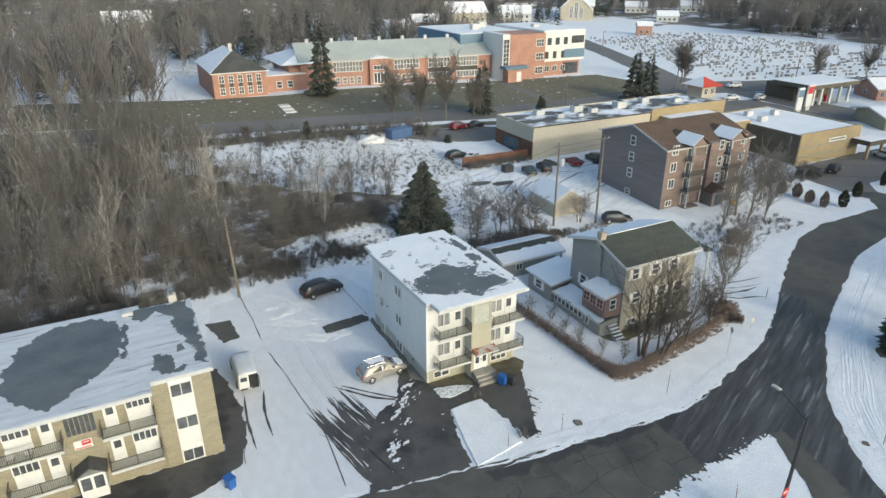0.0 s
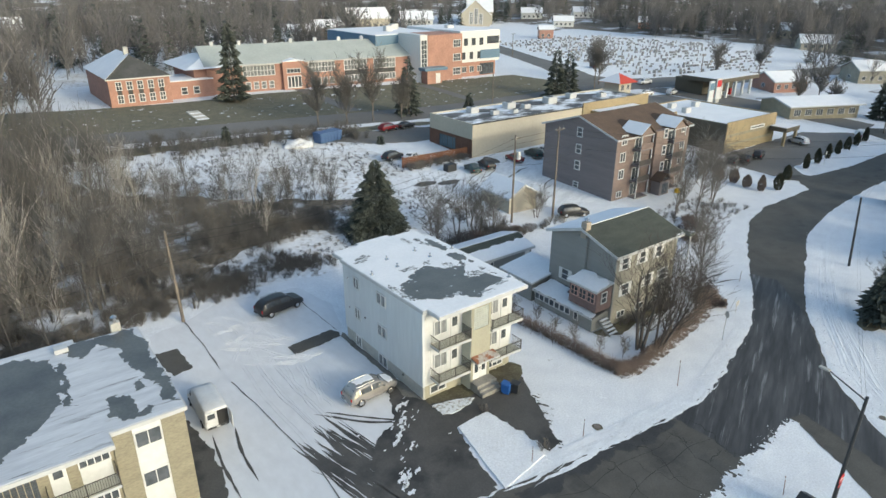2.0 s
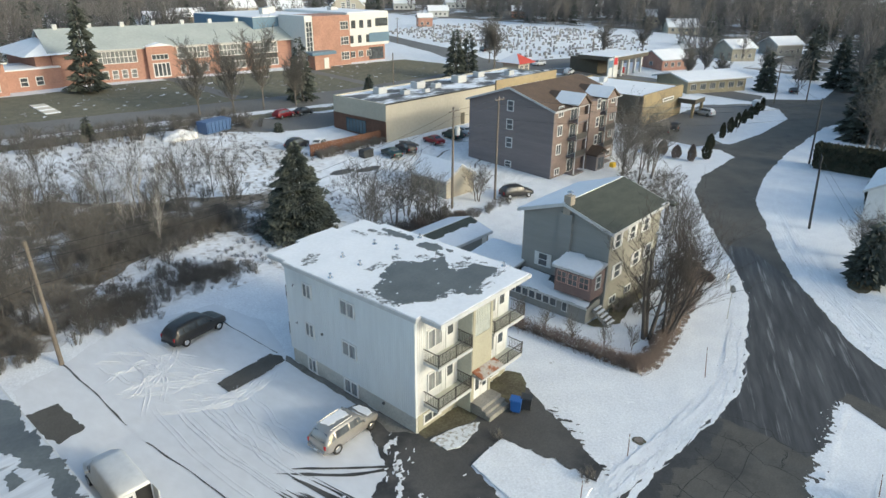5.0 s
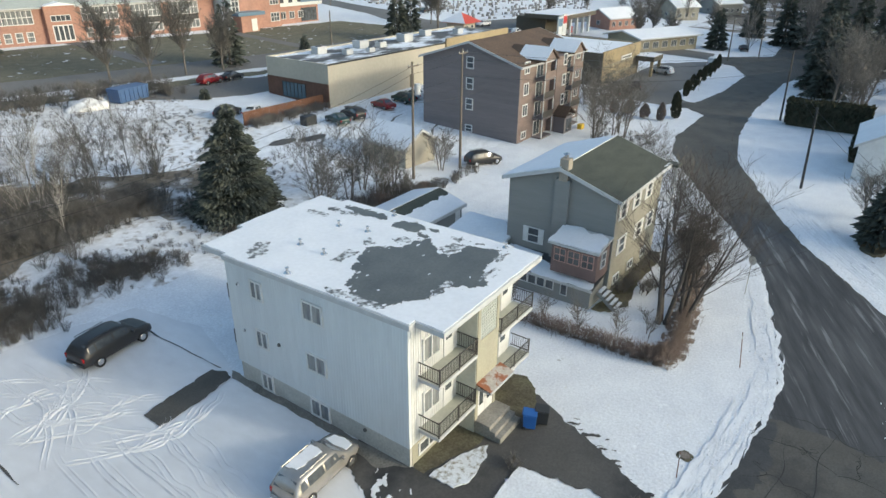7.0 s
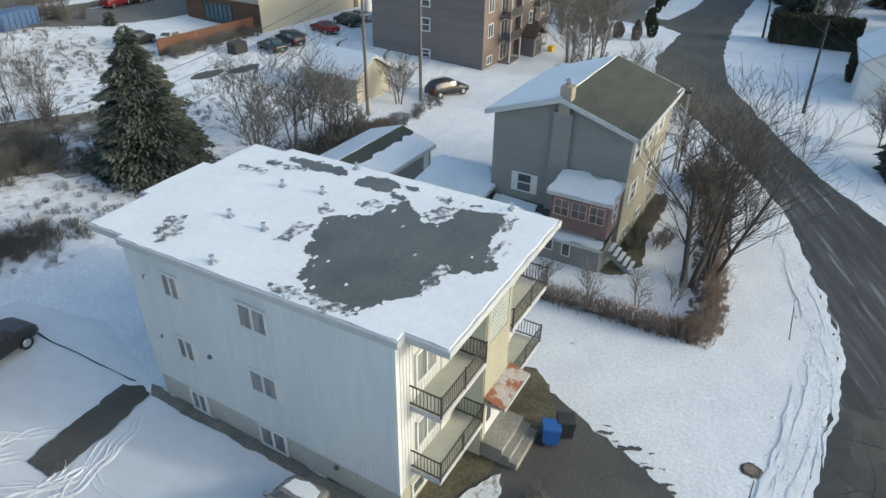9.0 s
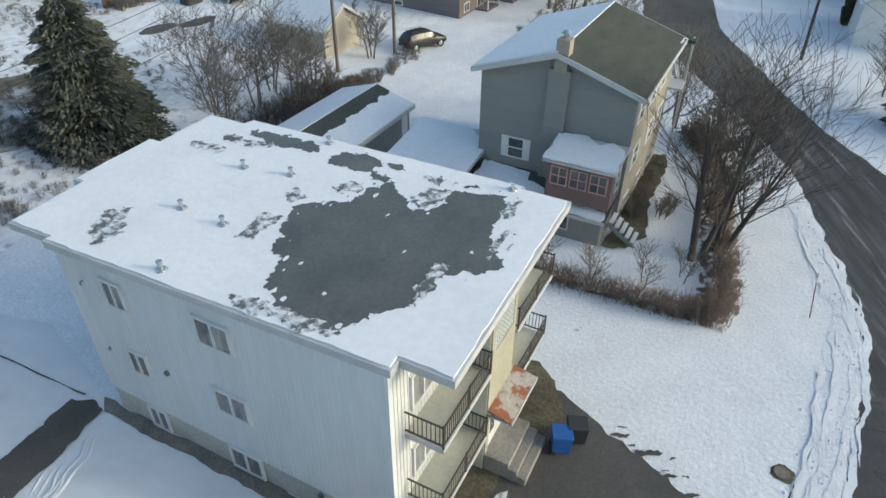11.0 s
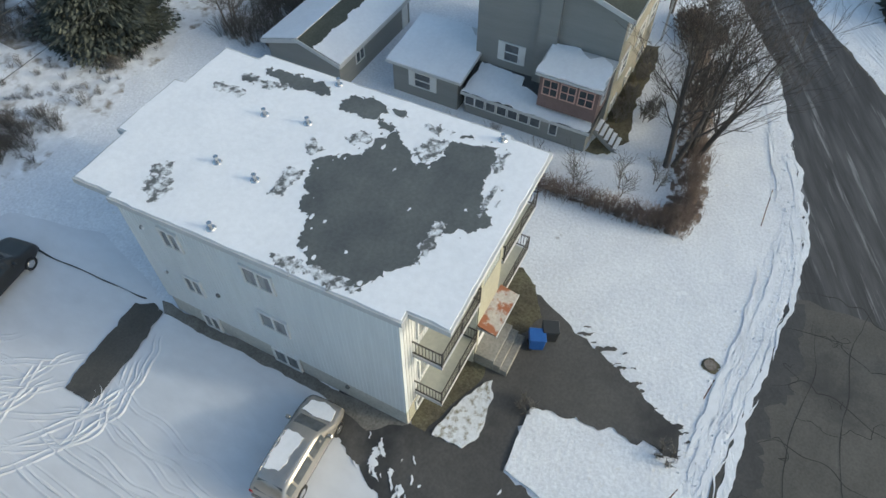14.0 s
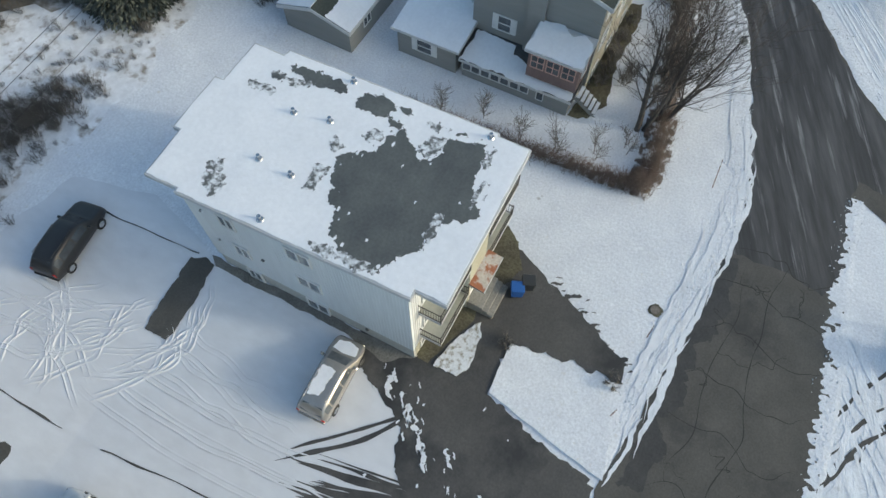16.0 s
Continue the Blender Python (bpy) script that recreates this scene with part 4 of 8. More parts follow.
# flat roof: slab, fascia and snow with wide melted patches
ROOF = [(0.0, -0.1), (0.45, -0.1), (0.45, -1.75), (10.2, -1.6), (10.2, 0.2), (10.4, 0.3), (10.15, 13.2), (9.7, 13.3), (9.7, 15.25), (6.65, 15.2), (6.65, 15.75), (2.8, 15.6), (2.8, 15.15), (-0.22, 15.0), (-0.15, 13.05), (-0.38, 13.0)]
bm = bmesh.new()
prism(bm, [(x, y, H) for x, y in ROOF], (0, 0, 0.28))
roof = part("roof", bm, FASCIA, apt, "flat roof with white metal fascia")


def inset(pts, d):
    cx, cy = sum(p[0] for p in pts) / len(pts), sum(p[1] for p in pts) / len(pts)
    return [(x - math.copysign(d, x - cx), y - math.copysign(d, y - cy)) for x, y in pts]


bm = bmesh.new()
patch_bm(bm, inset(ROOF, 0.1), H + 0.33, step=0.3, jit=0.05, sc=2, rise=0, rim=0.05)
part("roof_snow", bm, SNOW_ROOF, roof, "thin snow cover on the roof")
MELT = [(2.6, 5.5), (2.8, 6.1), (3.9, 6.5), (5.1, 6.9), (5.9, 6.5), (6.3, 5.4), (7.3, 5.3), (8.3, 5.1), (8.0, 4.4), (6.9, 3.2), (7.7, 2.4), (8.8, 2.5), (9.0, 1.5), (9.4, 0.5), (8.4, 0.3), (6.6, 0.0), (5.3, -0.95), (4.7, -0.3), (3.8, 0.8), (2.0, 0.8), (1.7, 1.4), (0.5, 1.9), (0.25, 3.4), (0.6, 4.2), (1.2, 5.0)]
bm = bmesh.new()
patch_bm(bm, MELT, H + 0.337, step=0.05, jit=0.3, sc=1.6, rise=0)
part("melted_patch", bm, MEMBRANE, roof, "wet dark membrane where snow has melted")
for k, (cx, cy, rx, ry, mm) in enumerate(((9.05, 6.9, 0.7, 1.15, MEMBRANE), (9.1, 10.6, 0.45, 1.9, MEMBRANE), (8.2, 12.6, 0.3, 0.4, MEMBRANE), (8.4, 5.5, 0.3, 0.5, MEMBRANE), (0.9, 11.6, 0.7, 0.7, SLUSH), (1.8, 12.1, 0.5, 0.35, SLUSH), (0.35, 4.8, 0.3, 0.7, SLUSH), (7.9, 3.0, 0.75, 0.6, SLUSH), (8.3, 11.9, 0.25, 1.2, SLUSH), (7.2, 13.0, 0.25, 0.9, SLUSH), (3.6, 7.3, 0.8, 0.35, SLUSH), (5.7, 7.4, 0.35, 0.4, SLUSH), (7.2, 6.0, 0.5, 0.5, SLUSH), (6.6, -0.5, 0.9, 0.35, SLUSH), (8.6, 0.1, 0.8, 0.2, SLUSH), (9.2, 3.3, 0.25, 0.7, SLUSH), (9.4, 5.1, 0.2, 0.3, MEMBRANE), (9.3, 1.9, 0.15, 0.25, MEMBRANE), (3.4, 0.7, 1.1, 0.25, SLUSH), (0.35, 2.9, 0.2, 1.1, SLUSH))):
    bm = bmesh.new()
    patch_bm(bm, [(cx + rx * math.cos(a), cy + ry * math.sin(a)) for a in np.linspace(0, 5.9, 12)], H + 0.338 + 0.0003 * k, step=0.05, jit=0.34, sc=2.4, seed=k, rise=0)
    part("melted_patch" if mm is MEMBRANE else "slush_patch", bm, mm, roof)
for k, (cx, cy) in enumerate(((7.9, 3.6), (8.2, 4.2), (5.6, 0.2), (7.0, 2.6), (4.6, 2.2), (6.2, 3.8), (1.7, 3.2), (2.6, 4.7))):
    bm = bmesh.new()
    patch_bm(bm, [(cx + 0.09 * math.cos(a), cy + 0.05 * math.sin(a)) for a in np.linspace(0, 5.6, 9)], H + 0.345, step=0.05, jit=0.1, sc=5, seed=k, rise=0)
    part("snow_scrap", bm, SNOW_ROOF, roof)
rs = random.Random(21)
bm = bmesh.new()
bm2 = bmesh.new()
for k in range(70):
    i = rs.randrange(len(MELT))
    u = rs.random()
    px = MELT[i - 1][0] * (1 - u) + MELT[i][0] * u + rs.gauss(0, 0.35)
    py = MELT[i - 1][1] * (1 - u) + MELT[i][1] * u + rs.gauss(0, 0.35)
    r_ = 0.02 + 0.09 * rs.random() ** 2
    if px < 0.35 or px > 9.6 or py < -1.2:
        continue
    target = bm if k % 2 else bm2
    patch_bm(target, [(px + r_ * rs.uniform(0.5, 1.5) * math.cos(a) * 1.5, py + r_ * rs.uniform(0.5, 1.3) * math.sin(a)) for a in (0, 0.8, 1.6, 2.4, 3.2, 4.0, 4.8, 5.6)], H + (0.3395 if k % 2 else 0.342) + 0.00001 * k, step=0, rise=0)
part("melt_specks", bm, MEMBRANE, roof)["kind"] = "stuff"
part("snow_specks", bm2, SNOW_ROOF, roof)["kind"] = "stuff"
for vx, vy in ((6.5, 10.5), (-0.1 + 0.4, 8.3), (6.9, 8.5), (3.1, 8.4), (3.2, 10.4), (9.8, 8.8), (9.9, 0.6)):
    bm = bmesh.new()
    rod(bm, (vx, vy, H + 0.32), (vx, vy, H + 0.38), 0.22, 0.16, 12)
    rod(bm, (vx, vy, H + 0.37), (vx, vy, H + 0.62), 0.07, 0.07, 10)
    rod(bm, (vx, vy, H + 0.6), (vx, vy, H + 0.66), 0.1, 0.1, 10)
    part("roof_vent", bm, CHROME, roof, "short metal vent pipe with flashing")
for z in (2.05, 5.25):
    sl = boxes("rear_balcony", FASCIA, apt, (0.4, 2.8, D, D + 0.7, z - 0.2, z))
    boxes("railing", RAIL, sl, (0.4, 2.8, D + 0.65, D + 0.7, z, z + 0.95))
for bx, by, mm, lab in ((28.55, 42.5, BLUE, "blue wheeled recycling bin beside the entrance steps"), (29.25, 42.1, DARK, "dark wheeled refuse bin beside the entrance steps"), (2.9, 40.9, BLUE, "blue wheeled recycling bin by the brick building")):
    b_ = thing("wheeled_bin", pose(bx, by, 0.05, 0, 0, 25), lab, "bin", "wheeled bins")
    bm = bmesh.new()
    box(bm, -0.28, 0.28, -0.33, 0.33, 0.08, 0.95, -0.05)
    part("tub", bm, mm, b_, bevel=0.02)
    bm = bmesh.new()
    prism(bm, [(-0.36, -0.4, 0.955), (0.36, -0.4, 0.955), (0.36, 0.4, 1.02), (-0.36, 0.4, 1.02)], (0, 0, 0.07))
    part("lid", bm, mm, b_, bevel=0.02)
    for sx in (-0.3, 0.24):
        bm = bmesh.new()
        rod(bm, (sx, 0.3, 0.1), (sx + 0.06, 0.3, 0.1), 0.1, 0.1, 12)
        part("wheel", bm, BLACK, b_)
    bm = bmesh.new()
    rod(bm, (-0.25, 0.42, 1.0), (0.25, 0.42, 1.0), 0.02, 0.02, 6)
    part("handle", bm, mm, b_)
# ---- the buff brick apartment building ----
brick = thing("apartment_building", pose(-16, 45.5, 0), "long three-storey buff brick apartment building with partly snowy roof", "apartment building")
BL, BD, BH = 19.2, 13.0, 7.95
boxes("side_wall", YBRICK, brick, (BL - 0.3, BL, 0, BD, -0.4, BH))
boxes("side_wall", YBRICK, brick, (0, 0.3, 0, BD, -0.4, BH))
boxes("rear_wall", YBRICK, brick, (0.3, BL - 0.3, BD - 0.3, BD, -0.4, BH))
boxes("front_wall", YBRICK, brick, (0.3, BL - 0.3, 0.0, 0.3, -0.4, BH))
for x0, x1 in ((14.9, 16.05), (17.75, 19.2)):  # brick piers either side of the window column
    boxes("brick_pier", YBRICK, brick, (x0, x1, -0.18, -0.002, -0.4, BH))
boxes("window_column_panel", WHITE, brick, (16.05, 17.75, -0.12, -0.002, -0.4, BH))
for z in (0.2, 3.4, 6.5):
    window(brick, 16.9, -0.12, z, 1.45, 1.05, "-y", 2, 1, WHITE, GLASS, 0.07)
BROOF = [(-0.2, -1.5), (14.9, -1.5), (14.9, -0.2), (19.4, -0.2), (19.4, 12.4), (15, 12.5), (15, 13.2), (-0.2, 13.2)]
bm = bmesh.new()
prism(bm, [(x, y, BH) for x, y in BROOF], (0, 0, 0.28))
broof = part("roof", bm, FASCIA, brick, "flat roof with a pale metal edge")
bm = bmesh.new()
patch_bm(bm, inset(BROOF, 0.1), BH + 0.32, step=0.4, jit=0.03, sc=2, rise=0, rim=0.04)
part("roof_snow", bm, SNOW_COMBED, broof, "wind-combed thin snow on the roof")
for k, (pts, seed) in enumerate((([(5.0, 5.9), (5.9, 9.6), (8.0, 12.0), (11.2, 12.5), (13.1, 10.8), (13.4, 7.9), (12.9, 4.6), (11.3, 2.6), (9.8, 0.9), (8.2, -0.5), (6.4, 1.0), (5.0, 3.4)], 1), ([(13.9, 12.3), (19.2, 12.2), (19.25, 3.2), (18.3, 3.6), (18.0, 6.0), (17.3, 7.2), (17.6, 9.6), (16.4, 11.2), (15.0, 9.8), (14.3, 10.6)], 2), ([(18.7, 3.4), (19.2, 3.6), (19.2, 0.6), (18.4, 1.2)], 3), ([(15.6, 3.6), (16.6, 3.4), (16.8, 1.2), (17.6, 1.0), (17.4, 0.3), (15.8, 0.6), (15.2, 2.0)], 4), ([(0, 2), (1.6, 3), (2.4, 6), (1.5, 9), (0, 10)], 5), ([(13.4, 9.8), (13.8, 10.2), (13.7, 4.0), (13.3, 4.4)], 6), ([(17.3, 4.4), (17.9, 4.6), (17.8, 3.6), (17.4, 3.4)], 7))):
    bm = bmesh.new()
    patch_bm(bm, pts, BH + 0.327 + 0.0004 * k, step=0.08, jit=0.4, sc=1.4, seed=seed, rise=0)
    part("melted_patch", bm, MEMBRANE, broof)
chim = boxes("chimney", CONCRETE, broof, (17.6, 18.3, 12.6, 13.2, BH - 2, BH + 0.9), bevel=0.02)
bm = bmesh.new()
rod(bm, (17.95, 12.9, BH + 0.9), (17.95, 12.9, BH + 1.35), 0.16, 0.16, 12)
rod(bm, (17.95, 12.9, BH + 1.35), (17.95, 12.9, BH + 1.5), 0.26, 0.05, 12)
part("flue", bm, CHROME, chim)
boxes("roof_hatch", FASCIA, broof, (13.6, 14.5, 11.4, 12.2, BH + 0.3, BH + 0.65), bevel=0.03)
for bx0, bx1 in ((4.6, 8.6), (11.1, 14.8)):
    for z in (2.1, 5.2):
        balcony(brick, bx0, bx1, -1.3, -0.005, z)
        left = bx0 < 8
        wx = bx0 + (1.3 if left else 2.7)
        dx = bx0 + (3.1 if left else 0.75)
        boxes("window_panel", WHITE, brick, (wx - 0.85, wx + 0.85, -0.06, -0.002, z + 0.02, z + 1.25))
        window(brick, wx, -0.03, z + 1.3, 1.6, 0.75, "-y", 4, 1, WHITE, GLASS, 0.08)
        dd = boxes("balcony_door", WHITE, brick, (dx - 0.45, dx + 0.45, -0.06, -0.002, z + 0.03, z + 2.1))
        boxes("pane", GLASS, dd, (dx - 0.25, dx + 0.25, -0.07, -0.06, z + 1.2, z + 1.85))
bm = bmesh.new()
for i in range(6):
    for j in range(9):
        box(bm, 8.85 + i * 0.33, 9.13 + i * 0.33, -0.05, 0.0, 5.4 + j * 0.19, 5.55 + j * 0.19)
part("glass_block_panel", bm, GLASS, brick, "dark glass block panel over the entrance")
sg = boxes("notice_board", WHITE, brick, (9.1, 10.3, -0.08, -0.03, 4.1, 4.85), label="white and red notice board")
boxes("red_field", SIGNRED, sg, (9.62, 10.22, -0.087, -0.08, 4.4, 4.8))
boxes("text_bar", SIGNRED, sg, (9.16, 10.2, -0.087, -0.08, 4.15, 4.24))
boxes("text_bar", WHITE, sg, (9.7, 10.12, -0.094, -0.087, 4.62, 4.68))
porch = boxes("entry_porch", WHITE, brick, (8.9, 10.7, -1.3, -0.002, 0.3, 2.5), label="white enclosed entry porch")
bm = bmesh.new()
prism(bm, [(8.7, -1.5, 2.45), (9.8, -1.5, 3.15), (10.9, -1.5, 2.45), (10.9, -1.5, 2.6), (9.8, -1.5, 3.3), (8.7, -1.5, 2.6)], (0, 1.5, 0))
part("porch_roof", bm, SCHOOL_ROOF_DK, porch, "dark gabled porch roof")
for x0 in (9.05, 9.9):
    boxes("pane", GLASS, porch, (x0, x0 + 0.65, -1.32, -1.3, 1.2, 2.3))
for cx in (5.4, 6.5):  # two folding chairs out on the upper balcony
    ch = thing("folding_chair", pose(-16 + cx, 45.5 - 0.9, 5.2), "white folding chair standing on a balcony", "chair", "balcony chairs")
    boxes("seat", WHITE, ch, (-0.24, 0.24, -0.22, 0.22, 0.42, 0.45))
    boxes("backrest", WHITE, ch, (-0.24, 0.24, 0.2, 0.24, 0.5, 0.9))
    for lx in (-0.22, 0.19):
        for ly in (-0.2, 0.17):
            boxes("leg", DARK, ch, (lx, lx + 0.03, ly, ly + 0.03, 0.015, 0.42))

# ---- houses with gabled roofs ----


def gable(parent, L, Dp, he, hr, wall, roof_mat, ov=0.4, snow=(False, False), front=None, base=-1.0, thick=0.16):
    """Walls and two roof slopes; the ridge runs along x, the front faces -y."""
    yc = Dp / 2
    boxes("front_wall", front or wall, parent, (0.2, L - 0.2, 0, 0.2, base, he))
    boxes("rear_wall", wall, parent, (0.2, L - 0.2, Dp - 0.2, Dp, base, he))
    for x in (0, L - 0.2):
        bm = bmesh.new()
        prism(bm, [(x, 0, base), (x, Dp, base), (x, Dp, he), (x, yc, hr), (x, 0, he)], (0.2, 0, 0))
        part("gable_wall", bm, wall, parent)
    sl = (hr - he) / yc
    out = []
    for k in range(2):
        y_e = -ov if k == 0 else Dp + ov
        z_e = he - ov * sl
        bm = bmesh.new()
        prism(bm, [(-ov, y_e, z_e + 0.04), (L + ov, y_e, z_e + 0.04), (L + ov, yc, hr + 0.04), (-ov, yc, hr + 0.04)], (0, 0, thick))
        r = part("roof_slope", bm, roof_mat, parent)
        boxes("eave_trim", FASCIA, r, (-ov, L + ov, min(y_e, y_e + (0.05 if k else -0.05)), max(y_e, y_e + (0.05 if k else -0.05)), z_e - 0.08, z_e + 0.2))
        for x in (-ov - 0.05, L + ov):
            bm = bmesh.new()
            prism(bm, [(x, y_e, z_e - 0.08), (x, yc, hr - 0.08), (x, yc, hr + 0.21), (x, y_e, z_e + 0.21)], (0.05, 0, 0))
            part("rake_trim", bm, FASCIA, r)
        if snow[k]:
            bm = bmesh.new()
            f = 1.0 if snow[k] is True else snow[k]
            z0 = z_e + 0.04 + thick
            y1, z1 = y_e + (yc - y_e) * f, z0 + (hr + 0.04 + thick - z0) * f
            n = 70
            lo, hi = [], []
            for i in range(n + 1):
                x = -ov + 0.05 + (L + 2 * ov - 0.1) * i / n
                w = 0 if f == 1.0 else 0.07 * noise.noise((x * 1.3, L, 0)) + 0.05 * noise.noise((x * 4.0, L, 2))
                lo.append((x, y_e, z0))
                hi.append((x, y1 + w * (yc - y_e), z1 + w * (z1 - z0) / f))
            prism(bm, [(p[0], p[1], p[2]) for p in lo] + [(p[0], p[1], p[2]) for p in hi[::-1]], (0, 0, 0.07))
            part("roof_snow", bm, SNOW_ROOF, r, "snow lying on the slope")
        out.append(r)
    return out


def shuttered(parent, x, y, z, w, h, face):
    f = window(parent, x, y, z, w, h, face, 1, 2, WHITE, GLASS, 0.08)
    for s in (-1, 1):
        shared("shutter", (w, h, s), lambda b: box(b, s * (w / 2 + 0.27) - 0.19, s * (w / 2 + 0.27) + 0.19, -0.06, 0.01, -0.08, h + 0.08), WHITE, f, Matrix.Identity(4))


grey = thing("house", pose(45, 44.8, 0), "two-storey grey house with green shingle roof and beige front", "house")
gable(grey, 10.2, 8.9, 8.0, 9.45, HOUSE_GREY, SHINGLE_GREEN, 0.45, (False, True), front=HOUSE_BEIGE)
shuttered(grey, 0.0, 6.5, 2.95, 0.9, 1.15, "-x")
for x in (1.4, 4.2, 6.9):
    shuttered(grey, x, 0.0, 6.2, 0.85, 1.15, "-y")
for x in (1.9, 5.6, 8.2):
    shuttered(grey, x, 0.0, 3.2, 1.0, 1.2, "-y")
for x in (1.6, 4.6, 7.6):
    window(grey, x, 0.0, 0.7, 1.1, 0.6, "-y", 2, 1, WHITE, GLASS, 0.08)
boxes("balcony", FASCIA, grey, (9.6, 11.4, -0.9, 0.8, 5.0, 5.15))
boxes("balcony_post", FASCIA, grey, (11.2, 11.35, -0.85, -0.7, 0, 8.0))
boxes("balcony_roof", SHINGLE_GREEN, grey, (10.65, 11.7, -1.0, 1.5, 7.75, 7.95))
ch = boxes("chimney", mat("pale_chimney_brick", (0.4, 0.35, 0.29), None, 0.85, 1.0, 8.0, 0.2, 0.1), grey, (-0.35, 0.35, 3.9, 4.6, 8.6, 10.3))
boxes("chimney_breast", HOUSE_GREY, grey, (-0.3, -0.002, 3.7, 4.9, 0, 8.7))
bm = bmesh.new()
rod(bm, (0, 4.25, 10.3), (0, 4.25, 10.55), 0.14, 0.14, 10)
rod(bm, (0, 4.25, 10.6), (0, 4.25, 10.75), 0.3, 0.1, 10)
part("chimney_cap", bm, CHROME, ch)
bm = bmesh.new()
patch_bm(bm, [(9.4, -0.4), (10.4, -0.35), (10.5, 0.3), (9.9, 0.6), (9.3, 0.1)], 8.12, step=0.1, jit=0.2, sc=2, rise=0, rim=0.15)
part("snow_scrap", bm, SNOW_ROOF, grey)
sunroom = boxes("sunroom", mat("mauve_brown_siding", (0.2, 0.14, 0.13), None, 0.75, 0.6, 5.0, 0.1, 0.05), grey, (-2.3, -0.002, 0.15, 3.75, 2.2, 4.55), label="enclosed porch with pinkish sash windows")
for y in (0.85, 1.95, 3.05):
    window(sunroom, -2.3, y, 3.2, 0.85, 1.0, "-x", 2, 2, PINKFRAME, GLASS, 0.06)
window(sunroom, -1.2, 0.15, 3.1, 0.7, 1.1, "-y", 1, 2, WHITE, GLASS, 0.08)
bm = bmesh.new()
prism(bm, [(-2.6, -0.05, 4.5), (0, -0.05, 4.95), (0, 4.0, 4.95), (-2.6, 4.0, 4.5)], (0, 0, 0.14))
sr = part("sunroom_roof", bm, FASCIA, sunroom)
bm = bmesh.new()
patch_bm(bm, [(-2.55, 0), (-0.7, 0.05), (-0.1, 0.8), (-0.6, 1.5), (-0.05, 2.3), (-0.1, 3.9), (-2.55, 3.95)], 0, step=0.3, jit=0.12, sc=1.5, rise=0, rim=0.1)
for v in bm.verts:
    v.co.z += 4.78 + (v.co.x + 2.6) * 0.173
part("roof_snow", bm, SNOW_ROOF, sr)
veranda = boxes("veranda", HOUSE_GREY, grey, (-2.5, -2.3, 0.3, 8.4, -0.3, 1.65), (-2.3, -0.002, 0.3, 0.5, -0.3, 1.65), label="low glazed veranda along the side wall")
for y in (3.6, 4.35, 5.1, 5.85, 6.6, 7.35, 8.05):
    window(veranda, -2.5, y, 0.75, 0.6, 0.75, "-x", 1, 1, WHITE, GLASS, 0.05)
window(veranda, -2.5, 2.4, 0.6, 0.45, 0.85, "-x", 1, 1, WHITE, GLASS, 0.05)
bm = bmesh.new()
prism(bm, [(-2.75, 0.1, 1.6), (0, 0.1, 2.15), (0, 8.6, 2.15), (-2.75, 8.6, 1.6)], (0, 0, 0.12))
vr = part("veranda_roof", bm, SCHOOL_ROOF_DK, veranda)
boxes("eave_trim", FASCIA, vr, (-2.8, -2.75, 0.1, 8.6, 1.55, 1.75))
bm = bmesh.new()
patch_bm(bm, [(-2.7, 0.2), (-2.0, 0.25), (-1.6, 2), (-1.9, 3.5), (-1.2, 4.2), (-0.9, 5.2), (-0.3, 5.4), (-0.1, 8.4), (-2.7, 8.5)], 0, step=0.25, jit=0.2, sc=1.5, rise=0, rim=0.08)
for v in bm.verts:
    v.co.z += 1.8 + (v.co.x + 2.75) * 0.2
part("roof_snow", bm, SNOW_ROOF, vr)
annex = boxes("annex", HOUSE_GREY, grey, (-2.6, 1.6, 8.9, 13.6, -0.3, 2.35), label="single-storey grey annex with snowy lean-to roof")
shuttered(annex, -2.6, 11.4, 0.9, 1.1, 1.0, "-x")
bm = bmesh.new()
prism(bm, [(-3.0, 8.5, 2.3), (2.0, 8.5, 2.95), (2.0, 13.9, 2.95), (-3.0, 13.9, 2.3)], (0, 0, 0.14))
ar = part("annex_roof", bm, FASCIA, annex)
bm = bmesh.new()
prism(bm, [(-2.95, 8.55, 2.45), (1.0, 8.6, 2.96), (1.3, 9.6, 3.0), (1.95, 10.2, 3.09), (1.95, 13.85, 3.09), (-2.95, 13.85, 2.45)], (0, 0, 0.07))
part("roof_snow", bm, SNOW_ROOF, ar)
stair = thing("porch_steps", pose(43.3, 44.95, 0.02), "grey wooden porch steps with snow on the treads", "steps")
for k in range(5):
    boxes("step", HOUSE_GREY, stair, (0.05, 1.25, -0.34 - k * 0.33, -0.06 - k * 0.33, 1.15 - k * 0.23 - 0.06, 1.15 - k * 0.23))
    boxes("snow_tread", SNOW_ROOF, stair, (0.08, 1.22, -0.33 - k * 0.33, -0.09 - k * 0.33, 1.15 - k * 0.23, 1.19 - k * 0.23))
for x in (0.0, 1.25):
    bm = bmesh.new()
    prism(bm, [(x, 0.0, 1.12), (x, -0.2, 1.12), (x, -1.75, 0.0), (x, -1.35, 0.0), (x, 0.0, 0.95)], (0.05, 0, 0))
    part("stringer", bm, HOUSE_GREY, stair)

